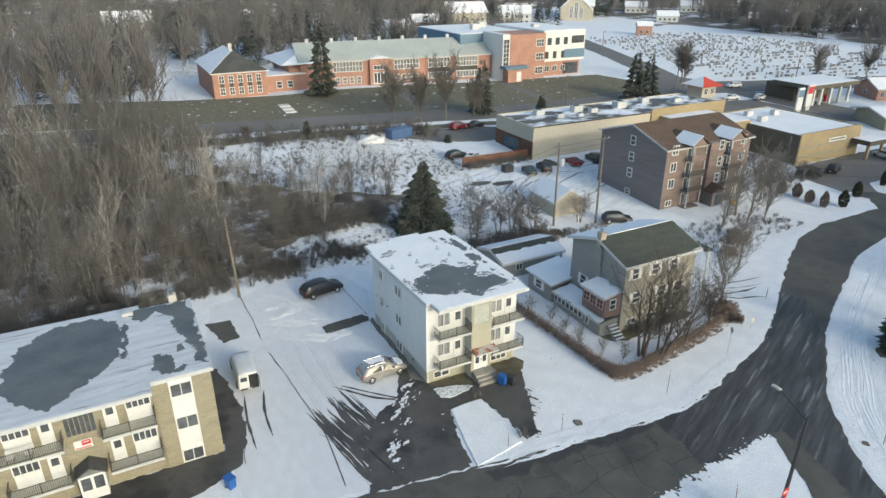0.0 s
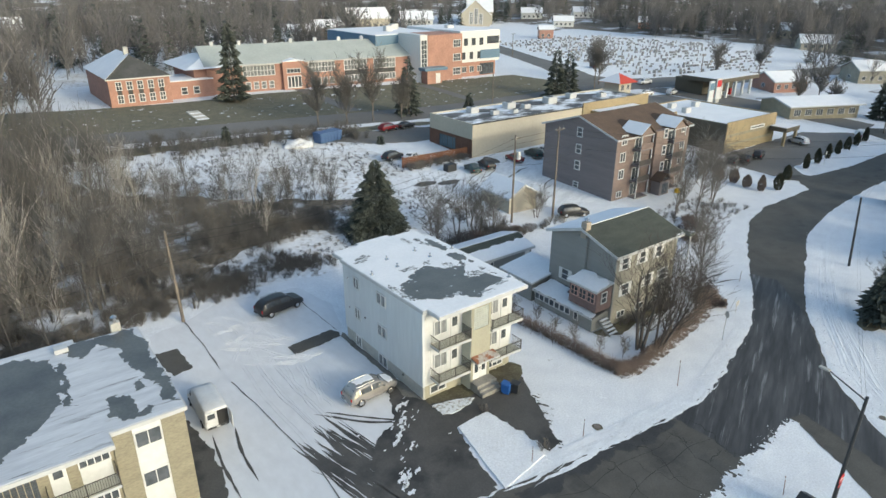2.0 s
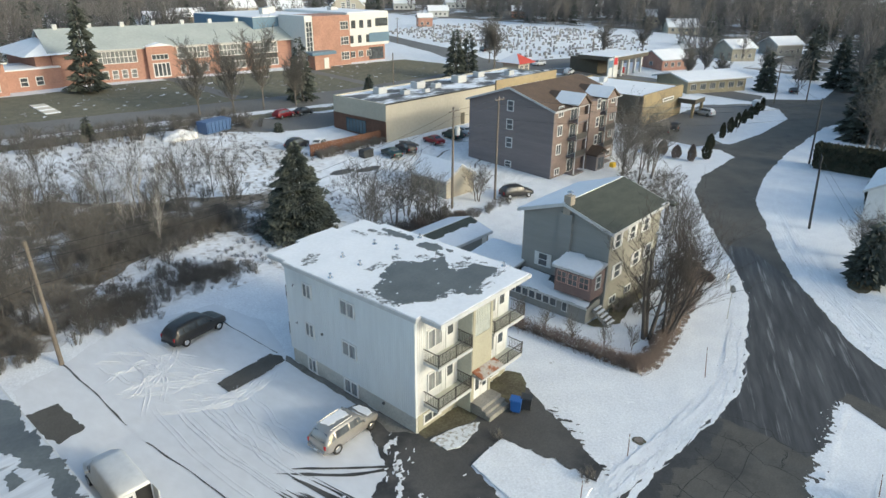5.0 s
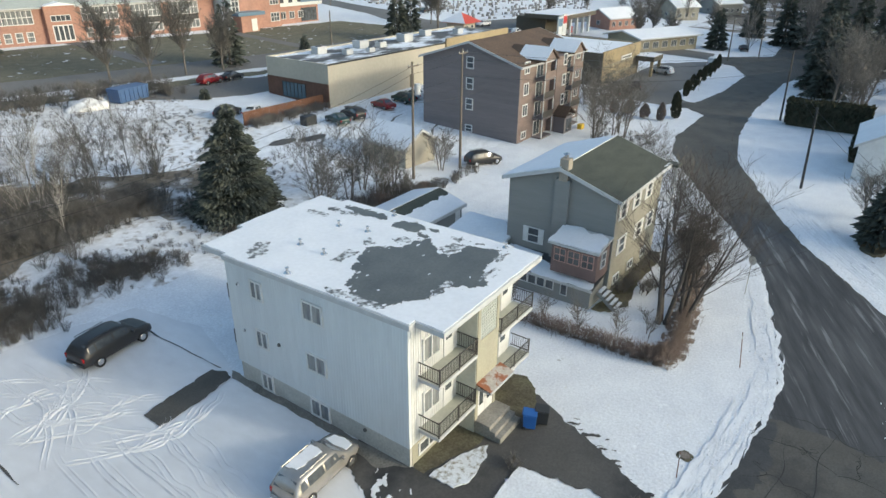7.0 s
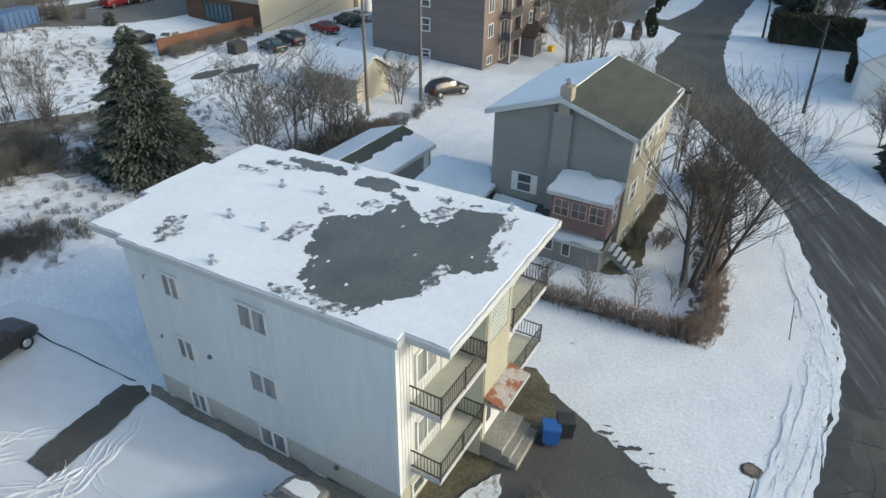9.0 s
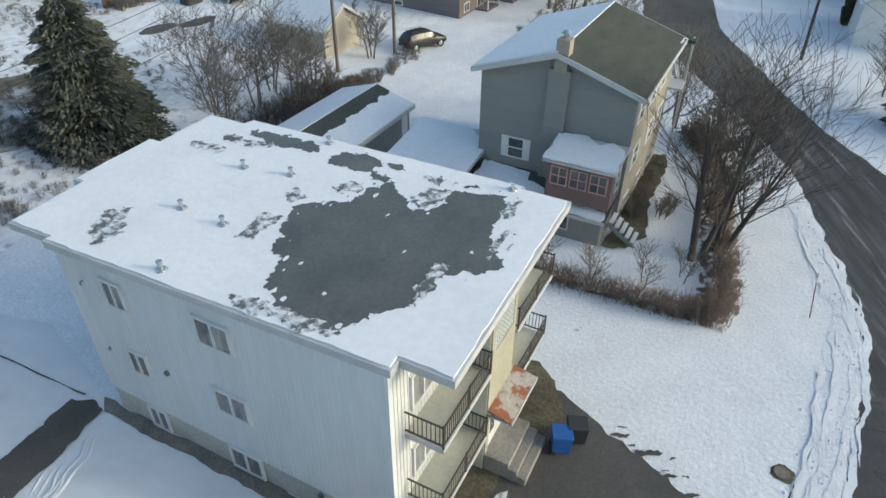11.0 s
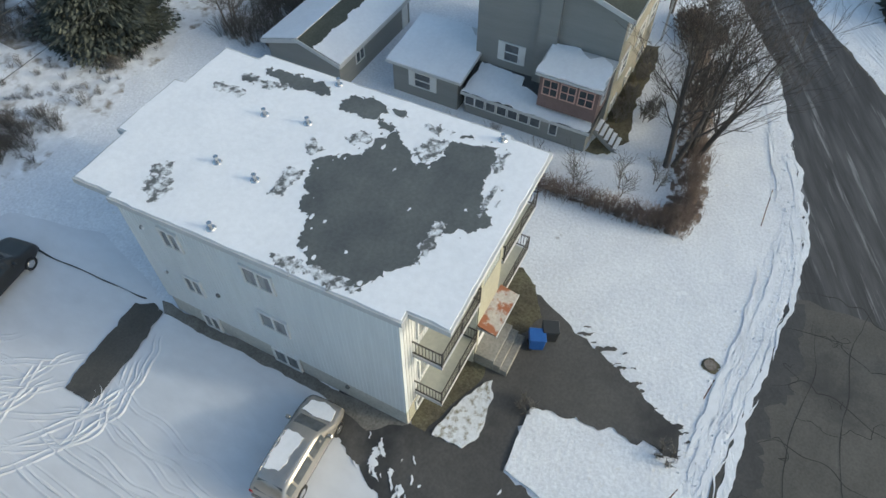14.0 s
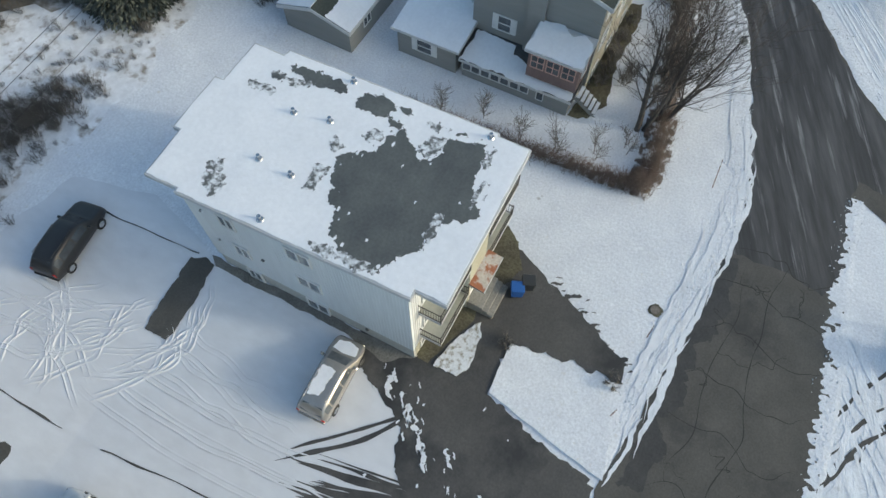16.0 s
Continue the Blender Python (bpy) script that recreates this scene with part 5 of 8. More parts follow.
garage = thing("garage", pose(40.5, 61.3, 0.1), "small grey garage with green roof half under snow", "garage")
gable(garage, 9.2, 5.6, 2.15, 3.0, HOUSE_GREY, SHINGLE_GREEN, 0.3, (0.62, True))
window(garage, 2.4, 0, 0.9, 0.9, 0.8, "-y", 2, 1)
gd = boxes("door", WHITE, garage, (8.1, 8.9, -0.03, 0, 0, 1.95), label="white side door")
shed = thing("garage", pose(63.6, 74.6, terrain(58, 75), 0, 0, 86), "beige gabled garage with snowy roof by utility poles", "garage")
gable(shed, 7.0, 5.2, 2.5, 4.1, TAN, SHINGLE_BROWN, 0.35, (True, True))

# ---- brown four-storey building ----
brown = thing("apartment_building", pose(76, 70.2, 0.3), "four-storey brown brick apartment building with brown gabled roof", "apartment building")
gable(brown, 19.0, 15.4, 10.1, 12.5, BROWN_SIDE, SHINGLE_BROWN, 0.45, front=BROWN_BRICK)
for k in range(4):
    z = 0.5 + 2.75 * k if k else 0.2
    hgt = 1.35 if k else 0.8
    window(brown, 0.0, 7.6, z + 0.5, 0.95, hgt, "-x", 1, 2, WHITE, GLASS, 0.12)
    window(brown, 1.7, 0.0, z + 0.4, 1.1, hgt, "-y", 2, 1, WHITE, GLASS, 0.12)
    window(brown, 17.3, 0.0, z + 0.4, 1.1, hgt, "-y", 2, 1, WHITE, GLASS, 0.12)
    window(brown, 11.0, -0.9, z + 0.4, 0.8, hgt, "-y", 1, 2, WHITE, GLASS, 0.12)
for x0 in (4.0, 12.6):
    bm = bmesh.new()
    prism(bm, [(x0 - 0.5, -1.7, 10.4), (x0 + 1.5, -1.7, 11.8), (x0 + 3.5, -1.7, 10.4), (x0 + 3.5, -1.7, 10.6), (x0 + 1.5, -1.7, 12.02), (x0 - 0.5, -1.7, 10.6)], (0, 6, 0))
    g_ = part("dormer_roof", bm, SHINGLE_BROWN, brown)
    for s in (-1, 1):
        bm = bmesh.new()
        prism(bm, [(x0 + 1.5, -1.75, 12.03), (x0 + 1.5 + s * 2.0, -1.75, 10.62), (x0 + 1.5 + s * 2.0, 2.5, 10.62), (x0 + 1.5, 2.5, 12.03)], (0, 0, 0.08))
        if s < 0:
            part("roof_snow", bm, SNOW_ROOF, g_)
        else:
            bm.free()
    bm = bmesh.new()
    prism(bm, [(x0, -1.5, 10.4), (x0 + 3.0, -1.5, 10.4), (x0 + 1.5, -1.5, 11.75)], (0, 1.5, 0))
    part("dormer_gable", bm, BROWN_BRICK, brown)
    for k in range(4):
        z = 0.25 + 2.6 * k
        sb = boxes("balcony", BROWN_SIDE, brown, (x0, x0 + 3.0, -1.6, -0.005, z - 0.1, z + 0.08))
        if k:
            boxes("railing", RAIL if k < 3 else BROWN_BRICK, sb, (x0, x0 + 3.0, -1.6, -1.55, z + 0.15, z + 1.0))
        dd = boxes("patio_door", WHITE, brown, (x0 + 0.4, x0 + 2.2, -0.05, 0.0, z + 0.1, z + 2.1))
        boxes("pane", GLASS, dd, (x0 + 0.5, x0 + 1.25, -0.07, -0.05, z + 0.18, z + 2.0))
        boxes("pane", GLASS, dd, (x0 + 1.35, x0 + 2.1, -0.07, -0.05, z + 0.18, z + 2.0))
    for px in (x0, x0 + 2.85):
        boxes("post", WHITE, brown, (px, px + 0.12, -1.58, -1.46, 0, 10.4))
boxes("stair_bay", BROWN_BRICK, brown, (8.6, 11.8, -0.9, -0.002, -1, 10.4))
ent = boxes("entry_porch", BROWN_SIDE, brown, (8.8, 11.4, -2.6, -0.902, -0.2, 2.4))
bm = bmesh.new()
prism(bm, [(8.4, -2.9, 2.4), (10.1, -2.9, 3.5), (11.8, -2.9, 2.4), (11.8, -2.9, 2.6), (10.1, -2.9, 3.7), (8.4, -2.9, 2.6)], (0, 2.0, 0))
part("porch_roof", bm, SHINGLE_BROWN, ent)
boxes("pane", GLASS, ent, (9.4, 10.2, -2.63, -2.6, 0.2, 2.0))
boxes("pane", GLASS, ent, (10.3, 11.1, -2.63, -2.6, 0.2, 2.0))
yb = boxes("grit_box", YELLOW, None, (88.6, 89.6, 66.6, 67.3, 0.2, 1.0), bevel=0.05)
tagged(yb, "yellow plastic grit box by the porch", "grit box")

# ---- shops ----
shop = thing("shop_building", pose(71.7, 100, 1.7), "long flat-roofed tan shop building with patchy snowy roof", "shop")
boxes("side_wall", TAN, shop, (0, 0.3, 0, 13.5, -1, 6.5))
boxes("front_wall", TAN, shop, (0.3, 52, 0, 0.3, -1, 6.5))
boxes("rear_wall", TAN, shop, (0.3, 52, 13.2, 13.5, -1, 6.5))
boxes("side_wall", TAN, shop, (52, 52.3, 0, 13.5, -1, 6.5))
boxes("roof", FLATROOF, shop, (0.3, 52, 0.3, 13.2, 6.0, 6.25))
boxes("parapet_cap", DARK, shop, (-0.05, 52.3, -0.05, 0.0, 6.3, 6.55))
boxes("wall_base", mat("brown_brick_base", (0.15, 0.08, 0.055), None, 0.85, 1.0, 4.0, 0.2, 0.1), shop, (-0.08, -0.002, 0, 13.5, -1, 3.6))
boxes("upper_block", OCHRE, shop, (30, 52, -0.3, -0.002, -1, 7.2))
window(shop, -0.08, 7.5, 0.8, 5.0, 2.2, "-x", 6, 1, DARK, mat("teal_shop_glass", (0.08, 0.13, 0.16), None, 0.1, 0.5, 2.0, 0.2, 0.0), 0.1)
dd = boxes("door", SHOP_DARK, shop, (19.5, 20.6, -0.05, 0.0, 0, 2.3))
for ux, uy, s in ((7, 9, 1.6), (9.5, 5, 1.2), (16, 8, 1.8), (19, 6, 1.3), (27, 7, 2.0), (36, 9, 1.6), (43, 6, 1.4), (14, 4, 1.0)):
    u = boxes("roof_unit", FASCIA, shop, (ux, ux + s * 1.3, uy, uy + s, 6.25, 6.25 + s * 0.7), bevel=0.05)
    bm = bmesh.new()
    rod(bm, (ux + s * 0.65, uy + s * 0.5, 6.25 + s * 0.7), (ux + s * 0.65, uy + s * 0.5, 6.35 + s * 0.7), s * 0.35, s * 0.35, 14)
    part("fan_housing", bm, DARK, u)
shop2 = thing("shop_building", pose(117, 75.8, 0.9), "ochre block shop with snowy flat roof and entrance canopy", "shop")
boxes("side_wall", SHOP_DARK, shop2, (0, 0.3, 0, 22, -1, 5.8))
boxes("front_wall", OCHRE, shop2, (0.3, 19, 0, 0.3, -1, 6.0))
boxes("side_wall", OCHRE, shop2, (19, 19.3, 0, 22, -1, 5.8))
boxes("rear_wall", OCHRE, shop2, (0.3, 19, 21.7, 22, -1, 5.8))
boxes("roof", SNOW_ROOF, shop2, (0.3, 19, 0.3, 21.7, 5.4, 5.6))
boxes("brick_band", YBRICK, shop2, (0.6, 18.4, -0.06, -0.002, 3.0, 3.5), (0.6, 18.4, -0.06, -0.002, 1.2, 1.7))
sg = boxes("sign", WHITE, shop2, (9.0, 14.5, -0.16, -0.06, 3.55, 4.3))
boxes("text_bar", DARK, sg, (9.4, 14.1, -0.17, -0.16, 3.8, 4.05))
canp = boxes("entry_canopy", SHOP_DARK, shop2, (16.5, 22, -4.0, -0.31, 2.6, 3.5))
boxes("roof_snow", SNOW_ROOF, canp, (16.6, 21.9, -3.9, -0.35, 3.5, 3.58))
for px in (16.7, 21.3):
    boxes("pillar", OCHRE, canp, (px, px + 0.5, -3.8, -3.3, -1, 2.6))
for ux, uy in ((4, 12), (6, 17), (12, 15)):
    boxes("roof_unit", FASCIA, shop2, (ux, ux + 1.8, uy, uy + 1.2, 5.6, 6.7), bevel=0.04)
link = tagged(boxes("shop_annex", OCHRE, None, (104, 118, 88, 99.6, 1, 7.2)), "low ochre annex joining the two shops", "shop")
boxes("roof_snow", SNOW_ROOF, link, (104.2, 117.8, 88.2, 99.4, 7.2, 7.3))

# ---- the school ----
wing = thing("school_wing", pose(24.8, 174.5, 5), "two-storey red brick school wing with hipped roof", "school")
boxes("wall", RED_BRICK, wing, (0, 13.7, 0, 26, -1, 6.4))
for z in (0.9, 3.9):
    for i in range(5):
        window(wing, 2.2 + i * 2.35, 0, z, 1.1, 1.7, "-y", 2, 2, WHITE, GLASS, 0.14)
for i in range(5):
    boxes("spandrel", SCHOOL_ROOF_DK, wing, (1.7 + i * 2.35, 2.7 + i * 2.35, -0.05, -0.002, 2.75, 3.75))
bm = bmesh.new()
v = [bm.verts.new(p) for p in ((-0.5, -0.5, 6.4), (14.2, -0.5, 6.4), (14.2, 26.5, 6.4), (-0.5, 26.5, 6.4), (6.85, 6.5, 11.0), (6.85, 19.5, 11.0))]
for f in ((0, 1, 4), (1, 2, 5, 4), (2, 3, 5), (3, 2, 1, 0)):
    bm.faces.new([v[i] for i in f])
wr = part("roof", bm, SCHOOL_ROOF_DK, wing)
bm = bmesh.new()
v = [bm.verts.new(p) for p in ((-0.5, -0.5, 6.45), (6.85, 6.5, 11.05), (6.85, 19.5, 11.05), (-0.5, 26.5, 6.45))]
bm.faces.new(v)
ex = bmesh.ops.extrude_face_region(bm, geom=bm.faces[:])
for g in ex["geom"]:
    if isinstance(g, bmesh.types.BMVert):
        g.co.z += 0.1
part("roof_snow", bm, SNOW_ROOF, wr)
boxes("eave_trim", WHITE, wing, (-0.55, 14.25, -0.6, -0.5, 6.2, 6.45))
boxes("chimney", CONCRETE, wing, (6.2, 7.2, 8, 9, 10, 12.6))
sch = thing("school", pose(49, 179.2, 5, 0, 0, -7.8), "long two-storey red brick school with grey metal roof", "school")
gable(sch, 57, 17, 7.2, 11.2, RED_BRICK, SCHOOL_ROOF, 0.6)
for x, w, c in ((13.2, 8.2, 9), (30.5, 7.4, 8), (40.5, 6.6, 7), (49.5, 6.6, 7)):
    window(sch, x, 0, 4.1, w, 2.5, "-y", c, 2, WHITE, CURTAIN, 0.16)
    boxes("spandrel", SCHOOL_ROOF_DK if x > 35 else RED_BRICK, sch, (x - w / 2, x + w / 2, -0.06, -0.002, 2.7, 3.9))
    if x > 35:
        window(sch, x, 0, 0.9, w, 1.6, "-y", c, 1, WHITE, CURTAIN, 0.16)
    else:
        for i in range(4):
            window(sch, x - w / 2 + w * (i + 0.5) / 4, 0, 0.7, 1.1, 1.7, "-y", 1, 2, WHITE, CURTAIN, 0.14)
ent = boxes("entrance", RED_BRICK, sch, (19.3, 25.3, -1.2, -0.002, -0.5, 7.4))
boxes("entrance_door", WHITE, ent, (20.3, 24.2, -1.27, -1.2, 0.3, 3.6))
for i in range(4):
    boxes("pane", GLASS, ent, (20.5 + i * 0.95, 21.2 + i * 0.95, -1.29, -1.27, 0.6, 3.4))
window(ent, 22.2, -1.2, 4.4, 3.6, 1.0, "-y", 4, 1, WHITE, GLASS, 0.12)
bm = bmesh.new()
prism(bm, [(19.0, -1.6, 7.3), (22.3, -1.6, 8.0), (25.6, -1.6, 7.3)], (0, 5, 0))
part("entrance_roof", bm, SNOW_ROOF, ent)
for i in range(8):
    boxes("roof_ventilator", FASCIA, sch, (3 + i * 7.1, 3.9 + i * 7.1, 8.1, 9.0, 10.6, 12.3))
sl = tagged(boxes("school_link", RED_BRICK, None, (38.6, 50, 178, 190, 4.4, 9.2)), "low red brick link between the school wings", "school")
boxes("roof_snow", SNOW_ROOF, sl, (38.4, 50, 177.6, 190, 9.2, 9.45))
for i in range(2):
    window(sl, 42.5 + i * 3, 178, 6.0, 1.3, 1.6, "-y", 1, 2, WHITE, GLASS, 0.14)
hip = tagged(boxes("school_corner_block", RED_BRICK, None, (46, 54, 180, 198, 4.5, 11.6)), "end block of the school under a snowy hip roof", "school")
bm = bmesh.new()
v = [bm.verts.new(p) for p in ((43.5, 178.6, 11.6), (56, 176.9, 11.9), (57, 200, 11.6), (43.5, 200, 11.6), (54.5, 187.4, 16.2))]
for f in ((0, 1, 4), (1, 2, 4), (2, 3, 4), (3, 0, 4), (3, 2, 1, 0)):
    bm.faces.new([v[i] for i in f])
part("roof", bm, SNOW_ROOF, hip)
newb = thing("school_extension", pose(106, 165, 5), "three-storey school extension in red brick and white panels", "school")
boxes("brick_block", RED_BRICK, newb, (2.5, 15.2, 0.5, 12, -1, 12.8))
boxes("white_block", WHITE, newb, (15.2, 31, 1.5, 30, 4.2, 13.2))
boxes("ground_floor", RED_BRICK, newb, (15.2, 30, 2.2, 30, -1, 4.2))
boxes("rear_block", BLUE_PANEL, newb, (-8, 15.2, 12, 42, -1, 12.4), label="blue-grey metal panels")
boxes("roof", SNOW_ROOF, newb, (-7.8, 15.1, 12.2, 41.8, 12.4, 12.6), (15.3, 30.8, 1.7, 29.8, 13.2, 13.35))
boxes("corner_panel", WHITE, newb, (0, 2.5, 0.6, 12, -1, 13.0))
window(newb, 1.25, 0.6, 4.0, 1.8, 7.5, "-y", 2, 6, WHITE, GLASS, 0.14)
boxes("entry_box", RED_BRICK, newb, (0.2, 5.4, -2.5, 0.498, -1, 3.4))
boxes("entry_door", WHITE, newb, (3.2, 4.8, -2.58, -2.5, -0.2, 2.6))
boxes("entry_canopy", BLUE_PANEL, newb, (-1, 7, -3.2, 0.3, 3.4, 4.2))
for z in (1.2, 5.2, 9.2):
    window(newb, 13.2, 0.5, z, 2.6, 1.9, "-y", 3, 2, WHITE, GLASS, 0.14)
for x in (17.4, 20.4, 23.5):
    window(newb, x, 1.5, 9.2, 1.3, 1.9, "-y", 1, 1, DARK, GLASS, 0.1)
    window(newb, x - 0.8, 1.5, 5.2, 1.1, 1.9, "-y", 1, 1, DARK, GLASS, 0.1)
    window(newb, x, 2.2, 1.2, 1.6, 1.6, "-y", 2, 1, WHITE, GLASS, 0.1)
boxes("blue_band", BLUE_PANEL, newb, (23.2, 31.1, 1.35, 1.498, 5.0, 7.6))
window(newb, 28.2, 1.5, 9.4, 4.6, 2.0, "-y", 4, 1, DARK, GLASS, 0.1)
window(newb, 26.5, 2.2, 0.2, 5.5, 3.2, "-y", 5, 1, DARK, GLASS, 0.1)
for ux, uy in ((2, 22), (8, 28), (20, 14)):
    boxes("roof_unit", FASCIA, newb, (ux, ux + 2.5, uy, uy + 1.8, 12.4, 14.2))
stp = thing("school_steps", pose(37.5, 153, 4.3), "broad snowy concrete steps up the school lawn", "steps")
for k in range(9):
    boxes("step", CONCRETE if k % 3 else SNOW_ROOF, stp, (0, 2.6, k * 0.9, k * 0.9 + 0.9, -0.6, 0.02 + k * 0.07))
for x0, x1, y0, y1 in ((70, 73.2, 144, 174.5), (103, 106, 140, 163)):
    patch("school_path", [(x0, y0), (x1, y0), (x1, y1), (x0, y1)], 0.06, ROAD_FAR, "paved walk up to the school entrance", "path", step=2, jit=0.1)

play = thing("playground_set", pose(-11.5, 205, 4.95, 0, 0, -15), "small playground frame with yellow posts and blue slide", "playground")
for px, py in ((-3.4, -0.9), (-1.6, -0.9), (-3.4, 0.9), (-1.6, 0.9), (2.4, -0.8), (2.4, 0.8), (3.6, 0.0)):
    boxes("post", YELLOW, play, (px - 0.09, px + 0.09, py - 0.09, py + 0.09, -0.2, 3.0))
boxes("deck", YELLOW, play, (-3.4, -1.6, -0.9, 0.9, 1.5, 1.65))
bm = bmesh.new()
prism(bm, [(-1.6, -0.5, 1.6), (1.9, -0.5, 0.1), (1.9, 0.5, 0.1), (-1.6, 0.5, 1.6)], (0, 0, 0.3))
part("slide", bm, BLUE, play, "blue plastic slide")
boxes("crossbar", YELLOW, play, (-3.5, -1.5, -0.06, 0.06, 2.9, 3.02))

# ---- fuel station, kiosk and distant houses ----
kiosk = thing("kiosk", pose(147, 127, 3.2), "small kiosk with a bright red hipped roof", "kiosk")
boxes("wall", TAN, kiosk, (-2.6, 2.6, -2.6, 2.6, 0, 3.2))
bm = bmesh.new()
v = [bm.verts.new(p) for p in ((-4, -4, 3.1), (4, -4, 3.1), (4, 4, 3.1), (-4, 4, 3.1), (0, 0, 5.4))]
for f in ((0, 1, 4), (1, 2, 4), (2, 3, 4), (3, 2, 1, 0)):
    bm.faces.new([v[i] for i in f])
bm.faces.new((v[3], v[0], v[4]))
kr = part("roof", bm, REDROOF, kiosk)
bm = bmesh.new()
prism(bm, [(-3.95, -3.9, 3.16), (-0.05, -0.05, 5.44), (-3.95, 3.9, 3.16)], (0, 0, 0.06))
part("roof_snow", bm, SNOW_ROOF, kr)
for x in (-1.2, 1.2):
    window(kiosk, x, -2.6, 1.0, 1.2, 1.4, "-y", 2, 2)
stn = thing("fuel_station", pose(166, 110, 2.3), "fuel station with flat canopy on white pillars", "fuel station")
boxes("canopy", SHOP_DARK, stn, (-2, 18, -4, 8, 4.4, 5.4))
boxes("canopy_snow", SNOW_ROOF, stn, (-1.8, 17.8, -3.8, 7.8, 5.4, 5.5))
for px in (0, 3, 7, 11, 15):
    boxes("pillar", WHITE, stn, (px, px + 0.6, -3.4, -2.8, 0, 4.4))
boxes("shop_wall", SHOP_DARK, stn, (1, 17, 3, 12, 0, 4.4))
for px in (0.5, 8):
    boxes("fuel_pump", SIGNRED, stn, (px + 1, px + 1.8, -1, -0.4, 0, 1.7), bevel=0.05)
for sx, col in ((150, CARGREEN), (156.5, SIGNRED)):
    pl = thing("pylon_sign", pose(sx + 5, 103 + (sx - 150) * 0.3, 2.0), "tall white roadside pylon sign with coloured panel", "sign", "pylon signs")
    boxes("board", WHITE, pl, (-1.1, 1.1, -0.2, 0.2, 1.0, 6.5))
    boxes("panel", BLUE_PANEL if sx < 152 else SIGNRED, pl, (-1.0, 1.0, -0.22, -0.2, 4.2, 6.0))
    boxes("base", CONCRETE, pl, (-0.8, 0.8, -0.3, 0.3, -0.2, 1.0))


def far_house(x, y, rz, L, Dp, he, hr, wall, roof_mat, label, snow=(True, True), z=None):
    h = thing("house", pose(x, y, terrain(x, y) if z is None else z, 0, 0, rz), label, "house", "distant houses")
    gable(h, L, Dp, he, hr, wall, roof_mat, 0.5, snow)
    for i in range(max(2, int(L / 3))):
        window(h, L * (i + 0.6) / (int(L / 3) + 0.4), 0, 1.0, 1.2, 1.2, "-y", 2, 1)
        if he > 4.5:
            window(h, L * (i + 0.6) / (int(L / 3) + 0.4), 0, 3.8, 1.2, 1.2, "-y", 2, 1)
    window(h, 0, Dp / 2, 1.2, 1.2, 1.1, "-x", 2, 1)
    return h


low = thing("house", pose(160, 84, 0.9, 0, 0, -24), "long low bungalow clinic with shallow snowy roof", "house")
gable(low, 20, 11, 3.4, 4.6, YBRICK, SNOW_ROOF, 1.0, (True, True))
for i in range(6):
    window(low, 2 + i * 3.2, 0, 1.0, 1.8, 1.4, "-y", 3, 1)
far_house(190, 104, -20, 12, 9, 3.2, 5.4, RED_BRICK, SHINGLE_BROWN, "red brick bungalow with partly snowy roof")
far_house(232, 98, -30, 10, 9, 4.2, 6.6, HOUSE_BEIGE, SHINGLE_BROWN, "white two-storey house with snowy gable roof")
far_house(262, 92, -30, 12, 9, 4.0, 6.4, HOUSE_GREY, SHINGLE_BROWN, "pale two-storey house with snowy gable roof")
far_house(103, 30, -95, 10, 9, 5.6, 8.4, HOUSE_GREY, CARRED, "green-grey house with red gable and snowy roof", (False, True))
far_house(88.5, 24, 2, 11, 8.6, 4.2, 6.8, WHITE, SNOW_ROOF, "pale house with snowy roof behind a cedar hedge")
far_house(125, 22, -95, 12, 9, 5.6, 8.4, WHITE, SHINGLE_BROWN, "white house with snowy roof among trees")
far_house(150, 14, -80, 12, 9, 5.4, 8.2, TAN, SHINGLE_BROWN, "beige house with snowy roof among trees")
far_house(205, 40, -60, 12, 9, 5.4, 8.2, WHITE, SHINGLE_BROWN, "white house with snowy roof among trees")
far_house(250, 40, -60, 14, 9, 3.4, 5.6, WHITE, SHINGLE_BROWN, "low white house with snowy roof")
church = thing("church", pose(268, 345, 5, 0, 0, -38), "pale church with steep gable and tall windows", "church")
gable(church, 16, 26, 8, 17, TAN, SNOW_ROOF, 0.6, (True, True))
CH = thing("chapel", pose(264, 332, 5, 0, 0, -38), "gabled church front with three tall white window strips", "church")
bm = bmesh.new()
prism(bm, [(-9, 0, -1), (9, 0, -1), (9, 0, 7), (0, 0, 15), (-9, 0, 7)], (0, 8, 0))
part("gable_wall", bm, TAN, CH)
for s in (-1, 1):
    bm = bmesh.new()
    prism(bm, [(0, -0.6, 15.1), (s * 10.4, -0.6, 5.9), (s * 10.4, -0.6, 6.4), (0, -0.6, 15.6)], (0, 9, 0))
    part("roof_slope", bm, SNOW_ROOF, CH)
for x in (-2.6, 0.4, 3.4):
    window(CH, x, 0, 1.5, 1.8, 9 - abs(x), "-y", 2, 6, WHITE, GLASS, 0.3)
